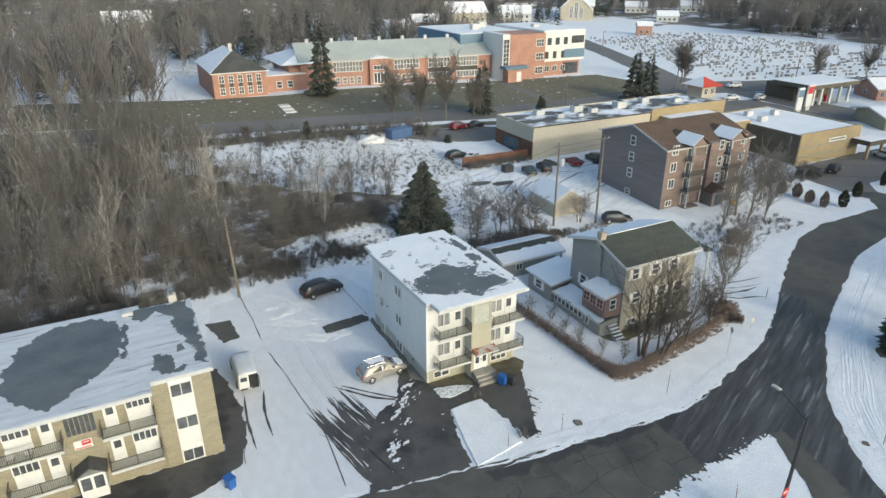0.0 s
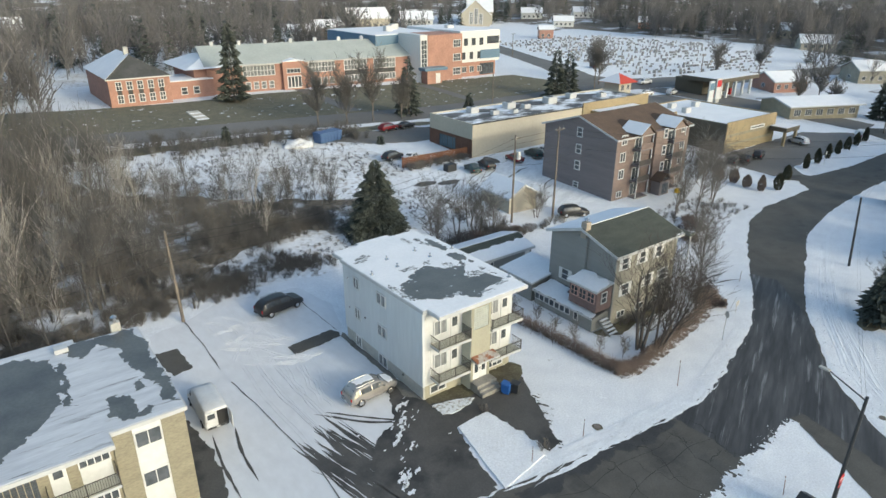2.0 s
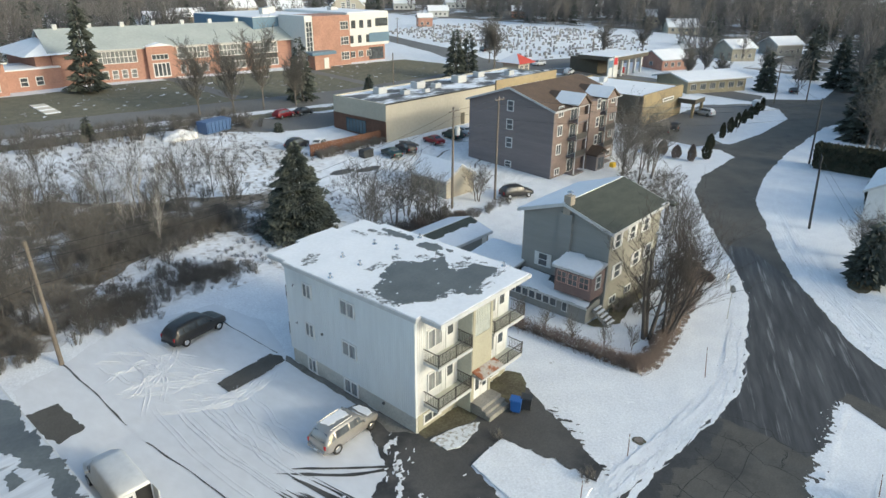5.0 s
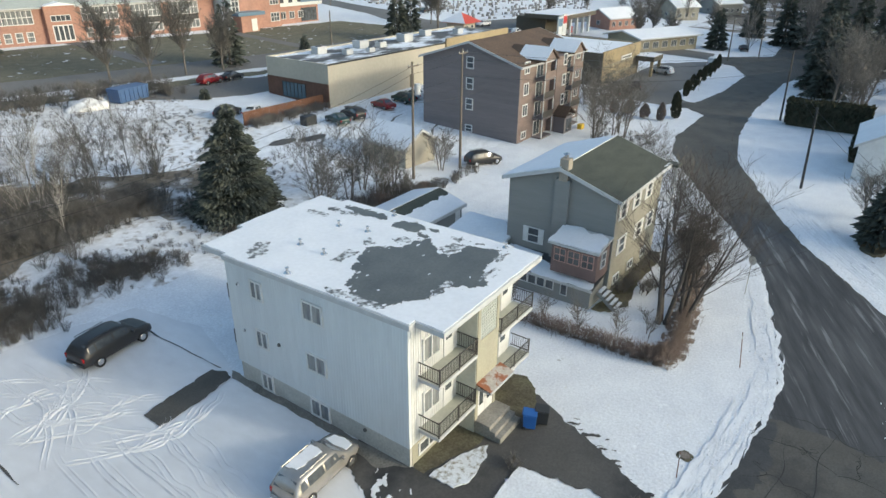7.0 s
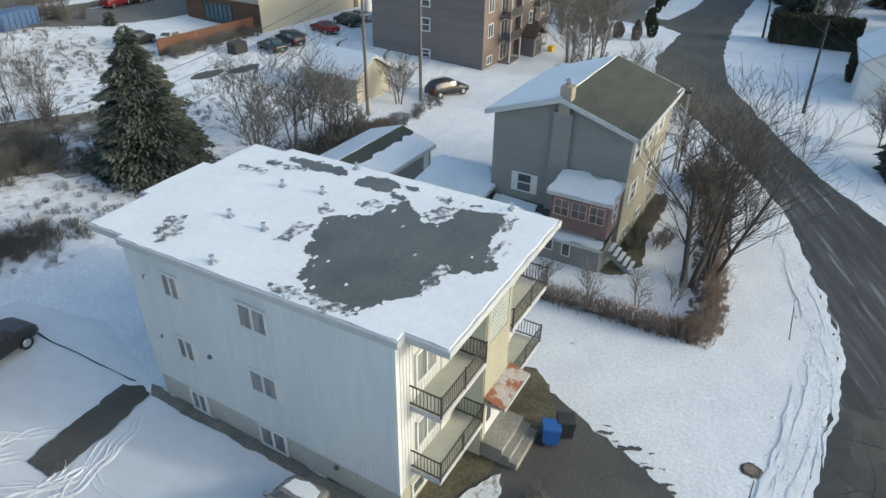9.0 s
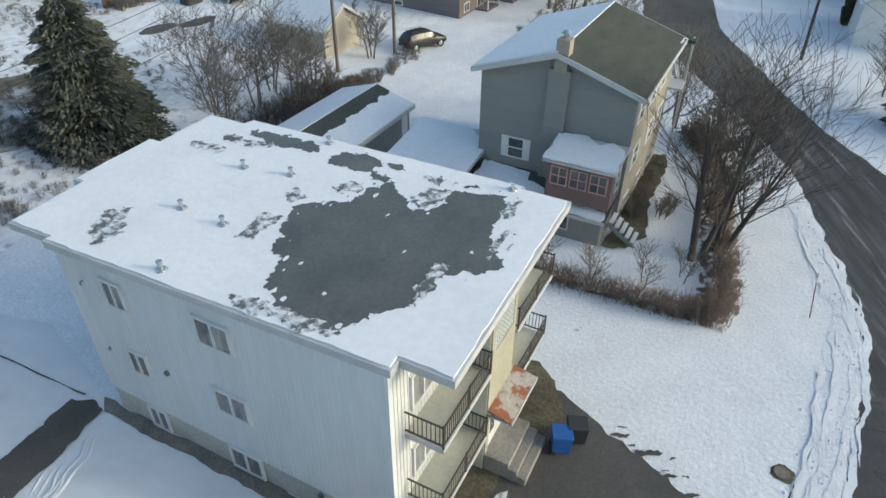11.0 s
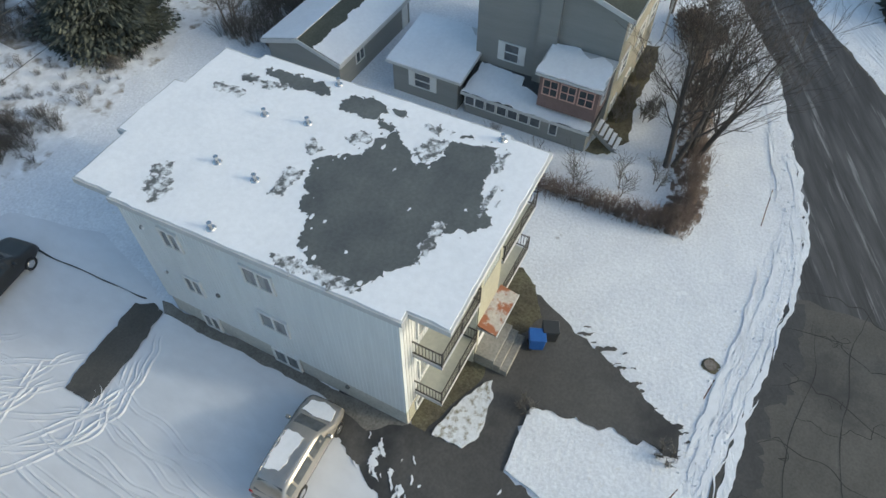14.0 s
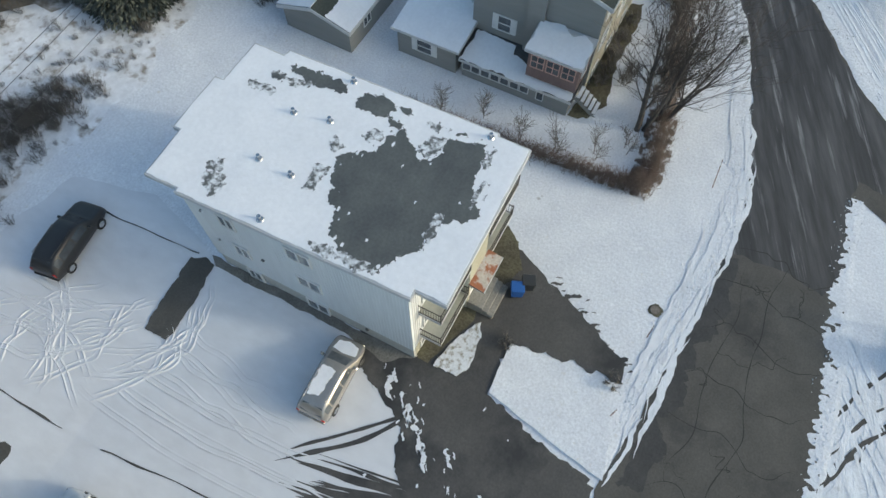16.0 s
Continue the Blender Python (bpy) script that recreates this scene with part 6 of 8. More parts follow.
for x, y, rz, L, he, w_, lab in ((208, 330, -30, 18, 6, WHITE, "white flat-faced house up the hill street"), (235, 365, -30, 16, 5, WHITE, "white house with snowy roof up the hill"), (170, 320, -10, 22, 8, TAN, "pale two-storey house beyond the school"), (320, 350, -40, 14, 4, WHITE, "white cottage beyond the cemetery"), (350, 330, -40, 14, 4, WHITE, "white cottage with snowy roof"), (300, 300, -40, 12, 3.5, WHITE, "white cottage with snowy roof"), (236, 248, -35, 7, 4.5, RED_BRICK, "small red brick chapel in the cemetery"), (110, 262, -10, 10, 8, WHITE, "tall narrow white house on the wooded slope"), (5, 330, 0, 20, 8, WHITE, "grey-white house on the wooded hill"), (70, 350, 0, 16, 7, BROWN_BRICK, "dark house among hillside trees"), (330, 260, -50, 12, 4, RED_BRICK, "brick bungalow past the cemetery"), (300, 150, -50, 14, 3, TAN, "beige bungalow past the cemetery"), (340, 180, -60, 14, 4, TAN, "beige bungalow among trees"), (380, 240, -50, 14, 5, WHITE, "white house among trees"), (140, 300, -10, 14, 6, BROWN_BRICK, "brown house above the school")):
    far_house(x, y, rz, L, L * 0.7, he, he + L * 0.22, w_, SHINGLE_BROWN, lab)
# ---- vehicles ----


def loft(bm, rings):
    vs = [[bm.verts.new(p) for p in r] for r in rings]
    n = len(vs[0])
    for a, b in zip(vs, vs[1:]):
        for i in range(n):
            bm.faces.new((a[i], a[(i + 1) % n], b[(i + 1) % n], b[i]))
    bm.faces.new(vs[0][::-1])
    bm.faces.new(vs[-1])


# stations along a car of length 1 and height 1: place, half width, underside, belt line, roof half width, roof height
SHAPES = {
    "suv": ((-0.5, 0.84, 0.27, 0.48, 0.78, 0.53), (-0.485, 0.92, 0.19, 0.57, 0.80, 0.63), (-0.445, 0.97, 0.16, 0.6, 0.72, 0.79), (-0.39, 0.99, 0.14, 0.61, 0.68, 0.93), (-0.31, 1.0, 0.14, 0.61, 0.7, 0.98), (-0.1, 1.0, 0.14, 0.6, 0.72, 1.0), (0.06, 1.0, 0.14, 0.6, 0.7, 0.975), (0.13, 1.0, 0.14, 0.6, 0.69, 0.93), (0.27, 1.0, 0.14, 0.6, 0.8, 0.63), (0.31, 0.99, 0.14, 0.585, 0.78, 0.605), (0.42, 0.95, 0.15, 0.53, 0.74, 0.555), (0.475, 0.88, 0.18, 0.46, 0.68, 0.49), (0.5, 0.74, 0.24, 0.38, 0.56, 0.41)),
    "sedan": ((-0.5, 0.8, 0.28, 0.52, 0.7, 0.57), (-0.48, 0.92, 0.2, 0.6, 0.76, 0.65), (-0.38, 0.98, 0.16, 0.63, 0.78, 0.68), (-0.33, 0.99, 0.15, 0.64, 0.76, 0.71), (-0.2, 1.0, 0.15, 0.64, 0.66, 0.96), (-0.08, 1.0, 0.15, 0.63, 0.68, 1.0), (0.05, 1.0, 0.15, 0.63, 0.67, 0.97), (0.22, 1.0, 0.15, 0.62, 0.78, 0.66), (0.3, 0.98, 0.15, 0.6, 0.76, 0.63), (0.43, 0.93, 0.17, 0.53, 0.7, 0.55), (0.48, 0.86, 0.2, 0.46, 0.62, 0.48), (0.5, 0.7, 0.26, 0.38, 0.5, 0.4)),
    "van": ((-0.5, 0.94, 0.2, 0.55, 0.86, 0.96), (-0.48, 0.98, 0.17, 0.55, 0.87, 0.985), (-0.3, 1.0, 0.16, 0.55, 0.88, 1.0), (0.1, 1.0, 0.16, 0.55, 0.88, 1.0), (0.2, 1.0, 0.16, 0.55, 0.85, 0.95), (0.33, 1.0, 0.16, 0.55, 0.85, 0.62), (0.4, 0.98, 0.16, 0.53, 0.8, 0.57), (0.47, 0.92, 0.18, 0.46, 0.72, 0.5), (0.5, 0.8, 0.24, 0.38, 0.6, 0.42)),
}
PANES = {"suv": ((2.6, 3.85), (4.05, 5.15), (5.3, 7.3)), "sedan": ((3.6, 5.1), (5.25, 6.6)), "van": ((3.95, 4.75),)}
SCREENS = {"suv": (7, 8, 1, 3), "sedan": (6, 7, 3, 4), "van": (4, 5, 0, 0)}


def car(m, L, Wd, Ht, paint, label, style="suv", snow=False, group="parked cars", name="car"):
    """A car that faces local +x: one rounded shell, panes set into it, lamps, mirrors, and wheels with rims."""
    c = thing(name, m, label, "car", group)
    S = SHAPES[style]
    h = Wd / 2

    def half(st):
        x, w, zb, belt, rw, top = st
        x, w, rw = x * L, w * h, rw * h
        zb, belt, top = zb * Ht + 0.05, belt * Ht, top * Ht
        return [(x, 0, zb), (x, w * 0.9, zb), (x, w * 0.99, zb + 0.12), (x, w * 1.01, (zb + belt) / 2), (x, w * 0.96, belt), (x, rw + (w * 0.96 - rw) * 0.12, belt + (top - belt) * 0.86), (x, rw * 0.86, top - 0.015), (x, rw * 0.45, top), (x, 0, top + 0.006)]

    H_ = [half(s) for s in S]
    bm = bmesh.new()
    loft(bm, [[*r, *[(p[0], -p[1], p[2]) for p in r[-2:0:-1]]] for r in H_])
    body = part("body", bm, paint, c, smooth=True)

    def at(u, k):
        i = min(int(u), len(H_) - 2)
        return Vector(H_[i][k]).lerp(Vector(H_[i + 1][k]), u - i)

    def slab(nm, q, material=GLASS, off=0.012):
        n_ = (q[1] - q[0]).cross(q[2] - q[0]).normalized()
        cx = sum(q, Vector()) / 4
        if n_.dot(cx - Vector((0, 0, Ht * 0.6))) < 0:
            n_ = -n_
        bm_ = bmesh.new()
        prism(bm_, [p + n_ * (off - 0.02) for p in q], n_ * 0.02)
        return part(nm, bm_, material, body)

    for u0, u1 in PANES[style]:
        for sgn in (1, -1):
            n_seg = max(1, math.ceil(u1) - int(u0))
            cuts = sorted({u0, u1, *[float(k) for k in range(int(u0) + 1, math.ceil(u1))]})
            bm_ = bmesh.new()
            lo_, hi_ = [], []
            for u in cuts:
                a_, b_ = at(u, 4), at(u, 5)
                for lst, t_ in ((lo_, 0.14), (hi_, 0.9)):
                    p = a_.lerp(b_, t_)
                    lst.append(Vector((p.x, sgn * (p.y + 0.012), p.z)))
            vl = [bm_.verts.new(p) for p in lo_]
            vh = [bm_.verts.new(p) for p in hi_]
            for i in range(len(cuts) - 1):
                bm_.faces.new((vl[i], vl[i + 1], vh[i + 1], vh[i]))
            ex_ = bmesh.ops.extrude_face_region(bm_, geom=bm_.faces[:])
            for g in ex_["geom"]:
                if isinstance(g, bmesh.types.BMVert):
                    g.co.y -= sgn * 0.04
            part("side_window", bm_, GLASS, body)
    f0, f1, r0, r1 = SCREENS[style]

    def screen(nm, i, j):
        a_, b_ = at(i, 6), at(j, 6)
        q = [Vector((p.x, s * p.y * 0.98, p.z)) for p, s in ((a_.lerp(b_, 0.1), 1), (a_.lerp(b_, 0.1), -1), (a_.lerp(b_, 0.92), -1), (a_.lerp(b_, 0.92), 1))]
        slab(nm, q, GLASS, 0.02)

    screen("windscreen", f0, f1)
    if style != "van":
        screen("rear_window", r0, r1)
    for s in (-1, 1):
        y = s * h * 0.78
        boxes("tail_lamp", TAILRED, body, (-L * 0.5 - 0.01, -L * 0.5 + 0.14, y - 0.09, y + 0.09, Ht * 0.42, Ht * 0.58), bevel=0.02)
        boxes("head_lamp", CHROME, body, (L * 0.455, L * 0.489, s * h * 0.62 - 0.17, s * h * 0.62 + 0.17, Ht * 0.37, Ht * 0.45), bevel=0.02)
        mx = at(f1 - 0.6, 4)
        boxes("mirror", paint, body, (mx.x - 0.1, mx.x + 0.06, min(s * h * 0.95, s * (h + 0.17)), max(s * h * 0.95, s * (h + 0.17)), mx.z + 0.04, mx.z + 0.2), bevel=0.03)
        if style == "suv":
            bm_ = bmesh.new()
            yy = s * h * 0.62
            rod(bm_, (-L * 0.36, yy, Ht + 0.045), (L * 0.03, yy, Ht + 0.045), 0.022, 0.022, 6)
            for xx in (-L * 0.35, -L * 0.15, L * 0.02):
                rod(bm_, (xx, yy, Ht - 0.05), (xx, yy, Ht + 0.045), 0.022, 0.022, 6)
            part("roof_rail", bm_, CHROME if paint is GOLD else DARK, body)
    boxes("bumper", DARK if style == "van" else paint, body, (-L * 0.5 - 0.07, -L * 0.5 + 0.1, -h * 0.84, h * 0.84, 0.36, 0.58), bevel=0.04)
    boxes("bumper", paint, body, (L * 0.47, L * 0.5 + 0.04, -h * 0.72, h * 0.72, 0.32, 0.52), bevel=0.04)
    boxes("number_plate", WHITE, body, (-L * 0.5 - 0.08, -L * 0.5 - 0.071, -0.15, 0.15, 0.4, 0.52))
    rw = 0.36 if style != "sedan" else 0.32
    for wx in (-L * 0.31, L * 0.315):
        for s in (-1, 1):
            y0 = s * (h - 0.2)
            t_ = shared("wheel", (rw, s), lambda b: rod(b, (0, 0, 0), (0, s * 0.235, 0), rw, rw, 20), BLACK, c, pose(wx, y0, rw))
            shared("rim", (rw, s), lambda b: rod(b, (0, s * 0.236, 0), (0, s * 0.25, 0), rw * 0.62, rw * 0.55, 10), CHROME, t_, Matrix.Identity(4))
    if snow:
        bm_ = bmesh.new()
        patch_bm(bm_, [(-L * 0.3, -h * 0.12), (-L * 0.12, -h * 0.2), (L * 0.04, -h * 0.3), (L * 0.06, 0), (L * 0.05, h * 0.5), (-L * 0.1, h * 0.56), (-L * 0.31, h * 0.52)], Ht + 0.016, step=0.1, jit=0.12, sc=2, rise=0, rim=0.05)
        part("roof_snow", bm_, SNOW_ROOF, body)
        bm_ = bmesh.new()
        patch_bm(bm_, [(L * 0.3, -h * 0.72), (L * 0.42, -h * 0.64), (L * 0.455, 0), (L * 0.42, h * 0.64), (L * 0.3, h * 0.72), (L * 0.29, 0)], 0, step=0.12, jit=0.06, sc=2, rise=0, rim=0.1)
        for v in bm_.verts:
            v.co.z += Ht * 0.635 - (v.co.x - L * 0.3) * 0.17
        part("bonnet_snow", bm_, SNOW_ROOF, body)
    return c


car(pose(18.95, 49.35, 0.05, 0, 0, 3), 4.75, 1.95, 1.72, GOLD, "champagne-gold SUV with snow on roof and bonnet", "suv", True)
car(pose(18.8, 67.9, terrain(18.8, 67.9) + 0.03, 0, 0, 9), 5.1, 2.0, 1.82, CARBLACK, "black SUV parked in the snowy lot", "suv")
van = car(pose(6.95, 55.3, 0.05, 0, 0, 88), 5.7, 2.02, 2.15, CARWHITE, "white work van with one rear door open", "van", name="van")
boxes("rear_door", CARWHITE, van, (-3.72, -2.9, -0.98, -0.92, 0.5, 1.95), label="open white rear door")
# black slab on the closed shell stands for the dark inside behind the door
boxes("rear_opening", BLACK, van, (-2.89, -2.84, -0.86, -0.03, 0.6, 1.9))
boxes("rear_door", CARWHITE, van, (-2.91, -2.84, 0.0, 0.86, 0.5, 1.95))
boxes("rear_pane", GLASS, van, (-2.925, -2.911, 0.15, 0.74, 1.3, 1.75))
for x, y, rz, paint, st, lab in ((66.8, 93.8, 75, CARGREEN, "sedan", "dark green sedan in the snowy lot"), (70.2, 94, 75, CARBLACK, "suv", "dark maroon wagon in the snowy lot"), (77.5, 94.5, 78, CARRED, "sedan", "red sedan by the shop wall"), (82.5, 94.5, 80, CARGREEN, "suv", "green car by the shop wall"), (86.0, 95, 80, CARWHITE, "sedan", "pale car by the shop wall"), (58.5, 107, 15, CARBLACK, "suv", "black SUV beside the wooden fence"), (61.6, 104.9, 20, CARWHITE, "sedan", "white sedan with snow beside the fence"), (69, 125, 10, CARRED, "suv", "red SUV in the dark asphalt lot"), (73.5, 125, 10, CARBLACK, "sedan", "black sedan in the dark asphalt lot"), (66.3, 69.3, -28, CARBLACK, "suv", "dark brown SUV behind bare shrubs"), (112.5, 71, 20, CARBLACK, "suv", "black SUV in front of the shop"), (116.5, 70.5, 20, CARBLACK, "sedan", "black sedan in front of the shop"), (121, 70.5, 20, CARBLACK, "suv", "dark car in front of the shop"), (139, 71.5, 75, CARWHITE, "suv", "white SUV under the shop canopy"), (156.5, 66, 5, CARWHITE, "van", "white van on the cross street"), (160, 118, 10, CARWHITE, "suv", "white SUV at the fuel station"), (152, 121, 160, CARWHITE, "sedan", "silver car near the kiosk"), (166, 132, 170, CARWHITE, "suv", "white pickup on the main street"), (175, 160, 60, CARBLACK, "suv", "black SUV on the hill street"), (176, 86, 70, CARBLACK, "sedan", "dark car beside the bungalow"), (186, 66, 20, CARBLACK, "sedan", "dark car down the street")):
    car(pose(x, y, terrain(x, y) + 0.03, 0, 0, rz), 4.5, 1.84, 1.68 if st == "suv" else (2.0 if st == "van" else 1.46), paint, lab, st, paint is CARWHITE and st == "sedan")

# ---- poles, wires, signs ----


def pole(x, y, h, lean=(0, 0), material=None, r=0.15, label="weathered wooden utility pole with wires", name="utility_pole", arms=True):
    material = material or WOODPOLE
    z = terrain(x, y)
    p = thing(name, pose(x, y, z), label, "pole", "utility poles")
    bm = bmesh.new()
    rod(bm, (0, 0, -0.5), (lean[0], lean[1], h), r * 1.15, r * 0.75, 10)
    part("shaft", bm, material, p)
    if arms:
        boxes("crossarm", material, p, (lean[0] - 0.9, lean[0] + 0.9, lean[1] - 0.2, lean[1] - 0.08, h - 0.5, h - 0.38))
        for k in (-0.8, 0.0, 0.8):
            bm = bmesh.new()
            rod(bm, (lean[0] + k, lean[1] - 0.14, h - 0.38), (lean[0] + k, lean[1] - 0.14, h - 0.2), 0.05, 0.04, 8)
            part("insulator", bm, CONCRETE, p)
    return p


pole(63.2, 70.6, 13.6)
tp = pole(56.6, 72.4, 12.8, label="wooden utility pole with grey transformer can")
bm = bmesh.new()
rod(bm, (0.45, -0.3, 9.4), (0.45, -0.3, 10.5), 0.32, 0.32, 14)
part("transformer", bm, FASCIA, tp, "grey transformer can")
pole(9.7, 71.2, 10.6, (-0.6, -1.2), r=0.16, label="leaning wooden utility pole at the wood's edge", arms=False)
pole(81.4, 36.7, 9.2, (-1.2, 0.3), DARK, 0.14, "dark leaning street pole beside the road", "street_pole", False)
pole(113.5, 44.5, 10.5, (0.6, 0.4), DARK, 0.14, "dark street pole beside the cedar hedge", "street_pole", False)
pole(166.4, 65.1, 9.5, (0.4, 0.2))
pole(175.5, 60.2, 10.5, (-0.3, 0.2))
pole(137, 127, 9.0, arms=False)
pole(101, 128, 9.0, arms=False)
pole(178, 121, 9.5)
pole(152, 151, 9.0, arms=False)
pole(170, 196, 9.0)


def wire(a, b, sag):
    bm = bmesh.new()
    a, b = Vector(a), Vector(b)
    pts = [a.lerp(b, k / 14) - Vector((0, 0, sag * 4 * (k / 14) * (1 - k / 14))) for k in range(15)]
    loft(bm, [[(p.x + 0.022 * math.cos(w), p.y + 0.022 * math.cos(w) * 0.3, p.z + 0.022 * math.sin(w)) for w in (0.5, 2.6, 4.7)] for p in pts])
    tagged(part("overhead_wire", bm, DARK, None), "thin dark overhead wire strung between poles", "wire", "overhead wires")


for dz in (0, -0.8, -2.6):
    wire((9.1, 70.0, 10.4 + dz), (56.6, 72.4, 12.9 + dz), 1.6)
    wire((9.1, 70.0, 10.4 + dz), (-60, 66, 10 + dz), 1.2)
    wire((56.6, 72.4, 12.9 + dz), (63.2, 70.6, 13.8 + dz), 0.1)
    wire((63.2, 70.6, 13.8 + dz), (113.9, 44.9, 10.2 + dz), 1.2)
for dz in (0, -0.9):
    wire((80.2, 37.0, 8.9 + dz), (114, 44.9, 10 + dz), 0.7)
    wire((80.2, 37.0, 8.9 + dz), (37.5, 19.3, 9.0 + dz), 0.9)
    wire((56.6, 72.4, 10 + dz), (76, 75, 8 + dz), 0.4)
    wire((113.9, 44.9, 10.0 + dz), (166.8, 65.3, 9.4 + dz), 0.8)
lamp = thing("street_lamp", pose(37.4, 19.4, 0), "dark street lamp pole with long arm and stop sign", "street lamp")
bm = bmesh.new()
rod(bm, (0, 0, -0.3), (0.06, -0.08, 9.3), 0.15, 0.1, 10)
part("pole", bm, DARK, lamp)
bm = bmesh.new()
rod(bm, (0.06, -0.08, 9.0), (0.7, 2.6, 9.6), 0.05, 0.04, 8)
part("arm", bm, DARK, lamp)
bm = bmesh.new()
box(bm, 0.58, 0.86, 2.5, 3.2, 9.52, 9.66)
part("lamp_head", bm, CONCRETE, lamp, bevel=0.03)
oct_ = [(-0.2 + 0.38 * math.cos(a), -0.17, 2.95 + 0.38 * math.sin(a)) for a in [math.pi / 8 + i * math.pi / 4 for i in range(8)]]
bm = bmesh.new()
prism(bm, oct_, (0, 0.02, 0))
ss = part("stop_sign", bm, SIGNRED, lamp, "red octagonal stop sign")
boxes("text_bar", WHITE, ss, (-0.45, 0.05, -0.18, -0.171, 2.88, 3.02))
boxes("plate", SIGNRED, lamp, (-0.45, 0.0, -0.18, -0.16, 2.3, 2.5))


def sign(x, y, h, label, disc=True, rz=0):
    s = thing("road_sign", pose(x, y, terrain(x, y), 0, 0, rz), label, "sign")
    bm = bmesh.new()
    rod(bm, (0, 0, -0.2), (0.05, 0, h), 0.03, 0.03, 6)
    part("post", bm, CONCRETE, s)
    bm = bmesh.new()
    if disc:
        prism(bm, [(0.05 + 0.36 * math.cos(a), -0.05, h - 0.3 + 0.36 * math.sin(a)) for a in [math.pi / 8 + i * math.pi / 4 for i in range(8)]], (0, 0.02, 0))
    else:
        box(bm, -0.25, 0.35, -0.05, -0.03, h - 0.6, h)
    part("plate", bm, CONCRETE, s, "bare grey back of the plate")


sign(51.9, 36.2, 3.2, "grey back of an octagonal sign on a post", True, 60)
sign(58.4, 38.6, 1.4, "short reflector post in the verge snow", False)
sign(128, 61, 2.6, "small sign on the snowy island", False)
for x, y, h, lx, ly in ((29.6, 34.6, 1.6, 0.1, 0.1), (41.5, 34.2, 2.3, 0.5, 0.4), (24.3, 34.9, 1.5, 0, 0), (36.2, 22.0, 1.5, 0.1, 0.2), (57.3, 41.0, 1.3, 0, 0.2), (52.4, 20.6, 1.5, 0.3, 0.2), (66, 42.5, 1.4, 0, 0), (64.5, 47, 1.5, 0.2, 0)):
    mk = thing("snow_marker", pose(x, y, terrain(x, y)), "thin leaning snow marker stake in the lawn", "stake", "snow markers")
    bm = bmesh.new()
    rod(bm, (0, 0, -0.2), (lx, ly, h), 0.03, 0.025, 5)
    part("stake", bm, FENCE, mk)
    bm = bmesh.new()
    rod(bm, (lx * 0.8, ly * 0.8, h * 0.8), (lx * 0.9, ly * 0.9, h * 0.9), 0.035, 0.035, 5)
    part("band", bm, WHITE, mk)
bin_ = thing("litter_shelter", pose(35.2, 20.0, 0), "small dark-roofed mailbox shelter on the island", "shelter")
boxes("box", DARK, bin_, (-0.7, 0.7, -0.5, 0.5, 0, 1.3))
bm = bmesh.new()
prism(bm, [(-0.95, -0.75, 1.3), (0.95, -0.75, 1.3), (0, -0.75, 1.9)], (0, 1.5, 0))
part("roof", bm, DARK, bin_)

# wooden fence by the shop, blue container, refuse container
fence = thing("fence", pose(57, 101.6, terrain(57, 101.6)), "red-brown board fence beside the shop lot", "fence")
for i in range(64):
    shared("board", 1, lambda b: box(b, 0, 0.2, 0, 0.03, -0.3, 1.9), FENCE, fence, pose(i * 0.225, -i * 0.008, 0))
for i in range(6):
    boxes("post", FENCE, fence, (i * 2.85, i * 2.85 + 0.1, 0.04, 0.14, -0.3, 1.8))
cont = thing("refuse_container", pose(54, 124, terrain(54, 124), 0, 0, 12), "blue steel refuse container beside a snow mound", "container")
bm = bmesh.new()
box(bm, -2.6, 2.6, -1.1, 1.1, 0.1, 2.1, -0.15)
part("tub", bm, CONTAINER_BLUE, cont)
for i in range(7):
    boxes("rib", CONTAINER_BLUE, cont, (-2.5 + i * 0.8, -2.4 + i * 0.8, -1.3, -1.2, 0.3, 2.0))
dump = tagged(boxes("refuse_bin", DARK, None, (62.5, 64.5, 95.4, 96.8, 1.6, 2.9), bevel=0.08), "dark steel refuse bin beside parked cars", "bin")
for cx, cy, rx, ry in ((59.5, 91.2, 2.3, 1.0), (55.7, 92.7, 2.2, 1.0), (79.5, 96, 1.2, 2.2), (74, 97, 1.2, 2.2)):
    patch("bare_parking_spot", [(cx + rx * math.cos(a), cy + ry * math.sin(a)) for a in np.linspace(0, 5.7, 10)], 0.03, ASPHALT, "bare asphalt rectangle left by a parked car", "parking spot", step=0.3, jit=0.25, sc=1, seed=cx)
for k in range(14):
    bm = bmesh.new()
    a = (rnd.uniform(52, 76), rnd.uniform(78, 92))
    b = (a[0] + rnd.uniform(4, 12), a[1] + rnd.uniform(1, 5))
    strip_bm(bm, curve_pts([a, ((a[0] + b[0]) / 2, (a[1] + b[1]) / 2 + rnd.uniform(-1, 1)), b], 20, 0.3, k), 0.25, 0.02 + 0.0005 * k)
    tagged(part("lot_track", bm, SNOW_WORN if k % 2 else ROAD_FAR, None), "wheel track worn through the lot snow", "tyre track", kind="structure")
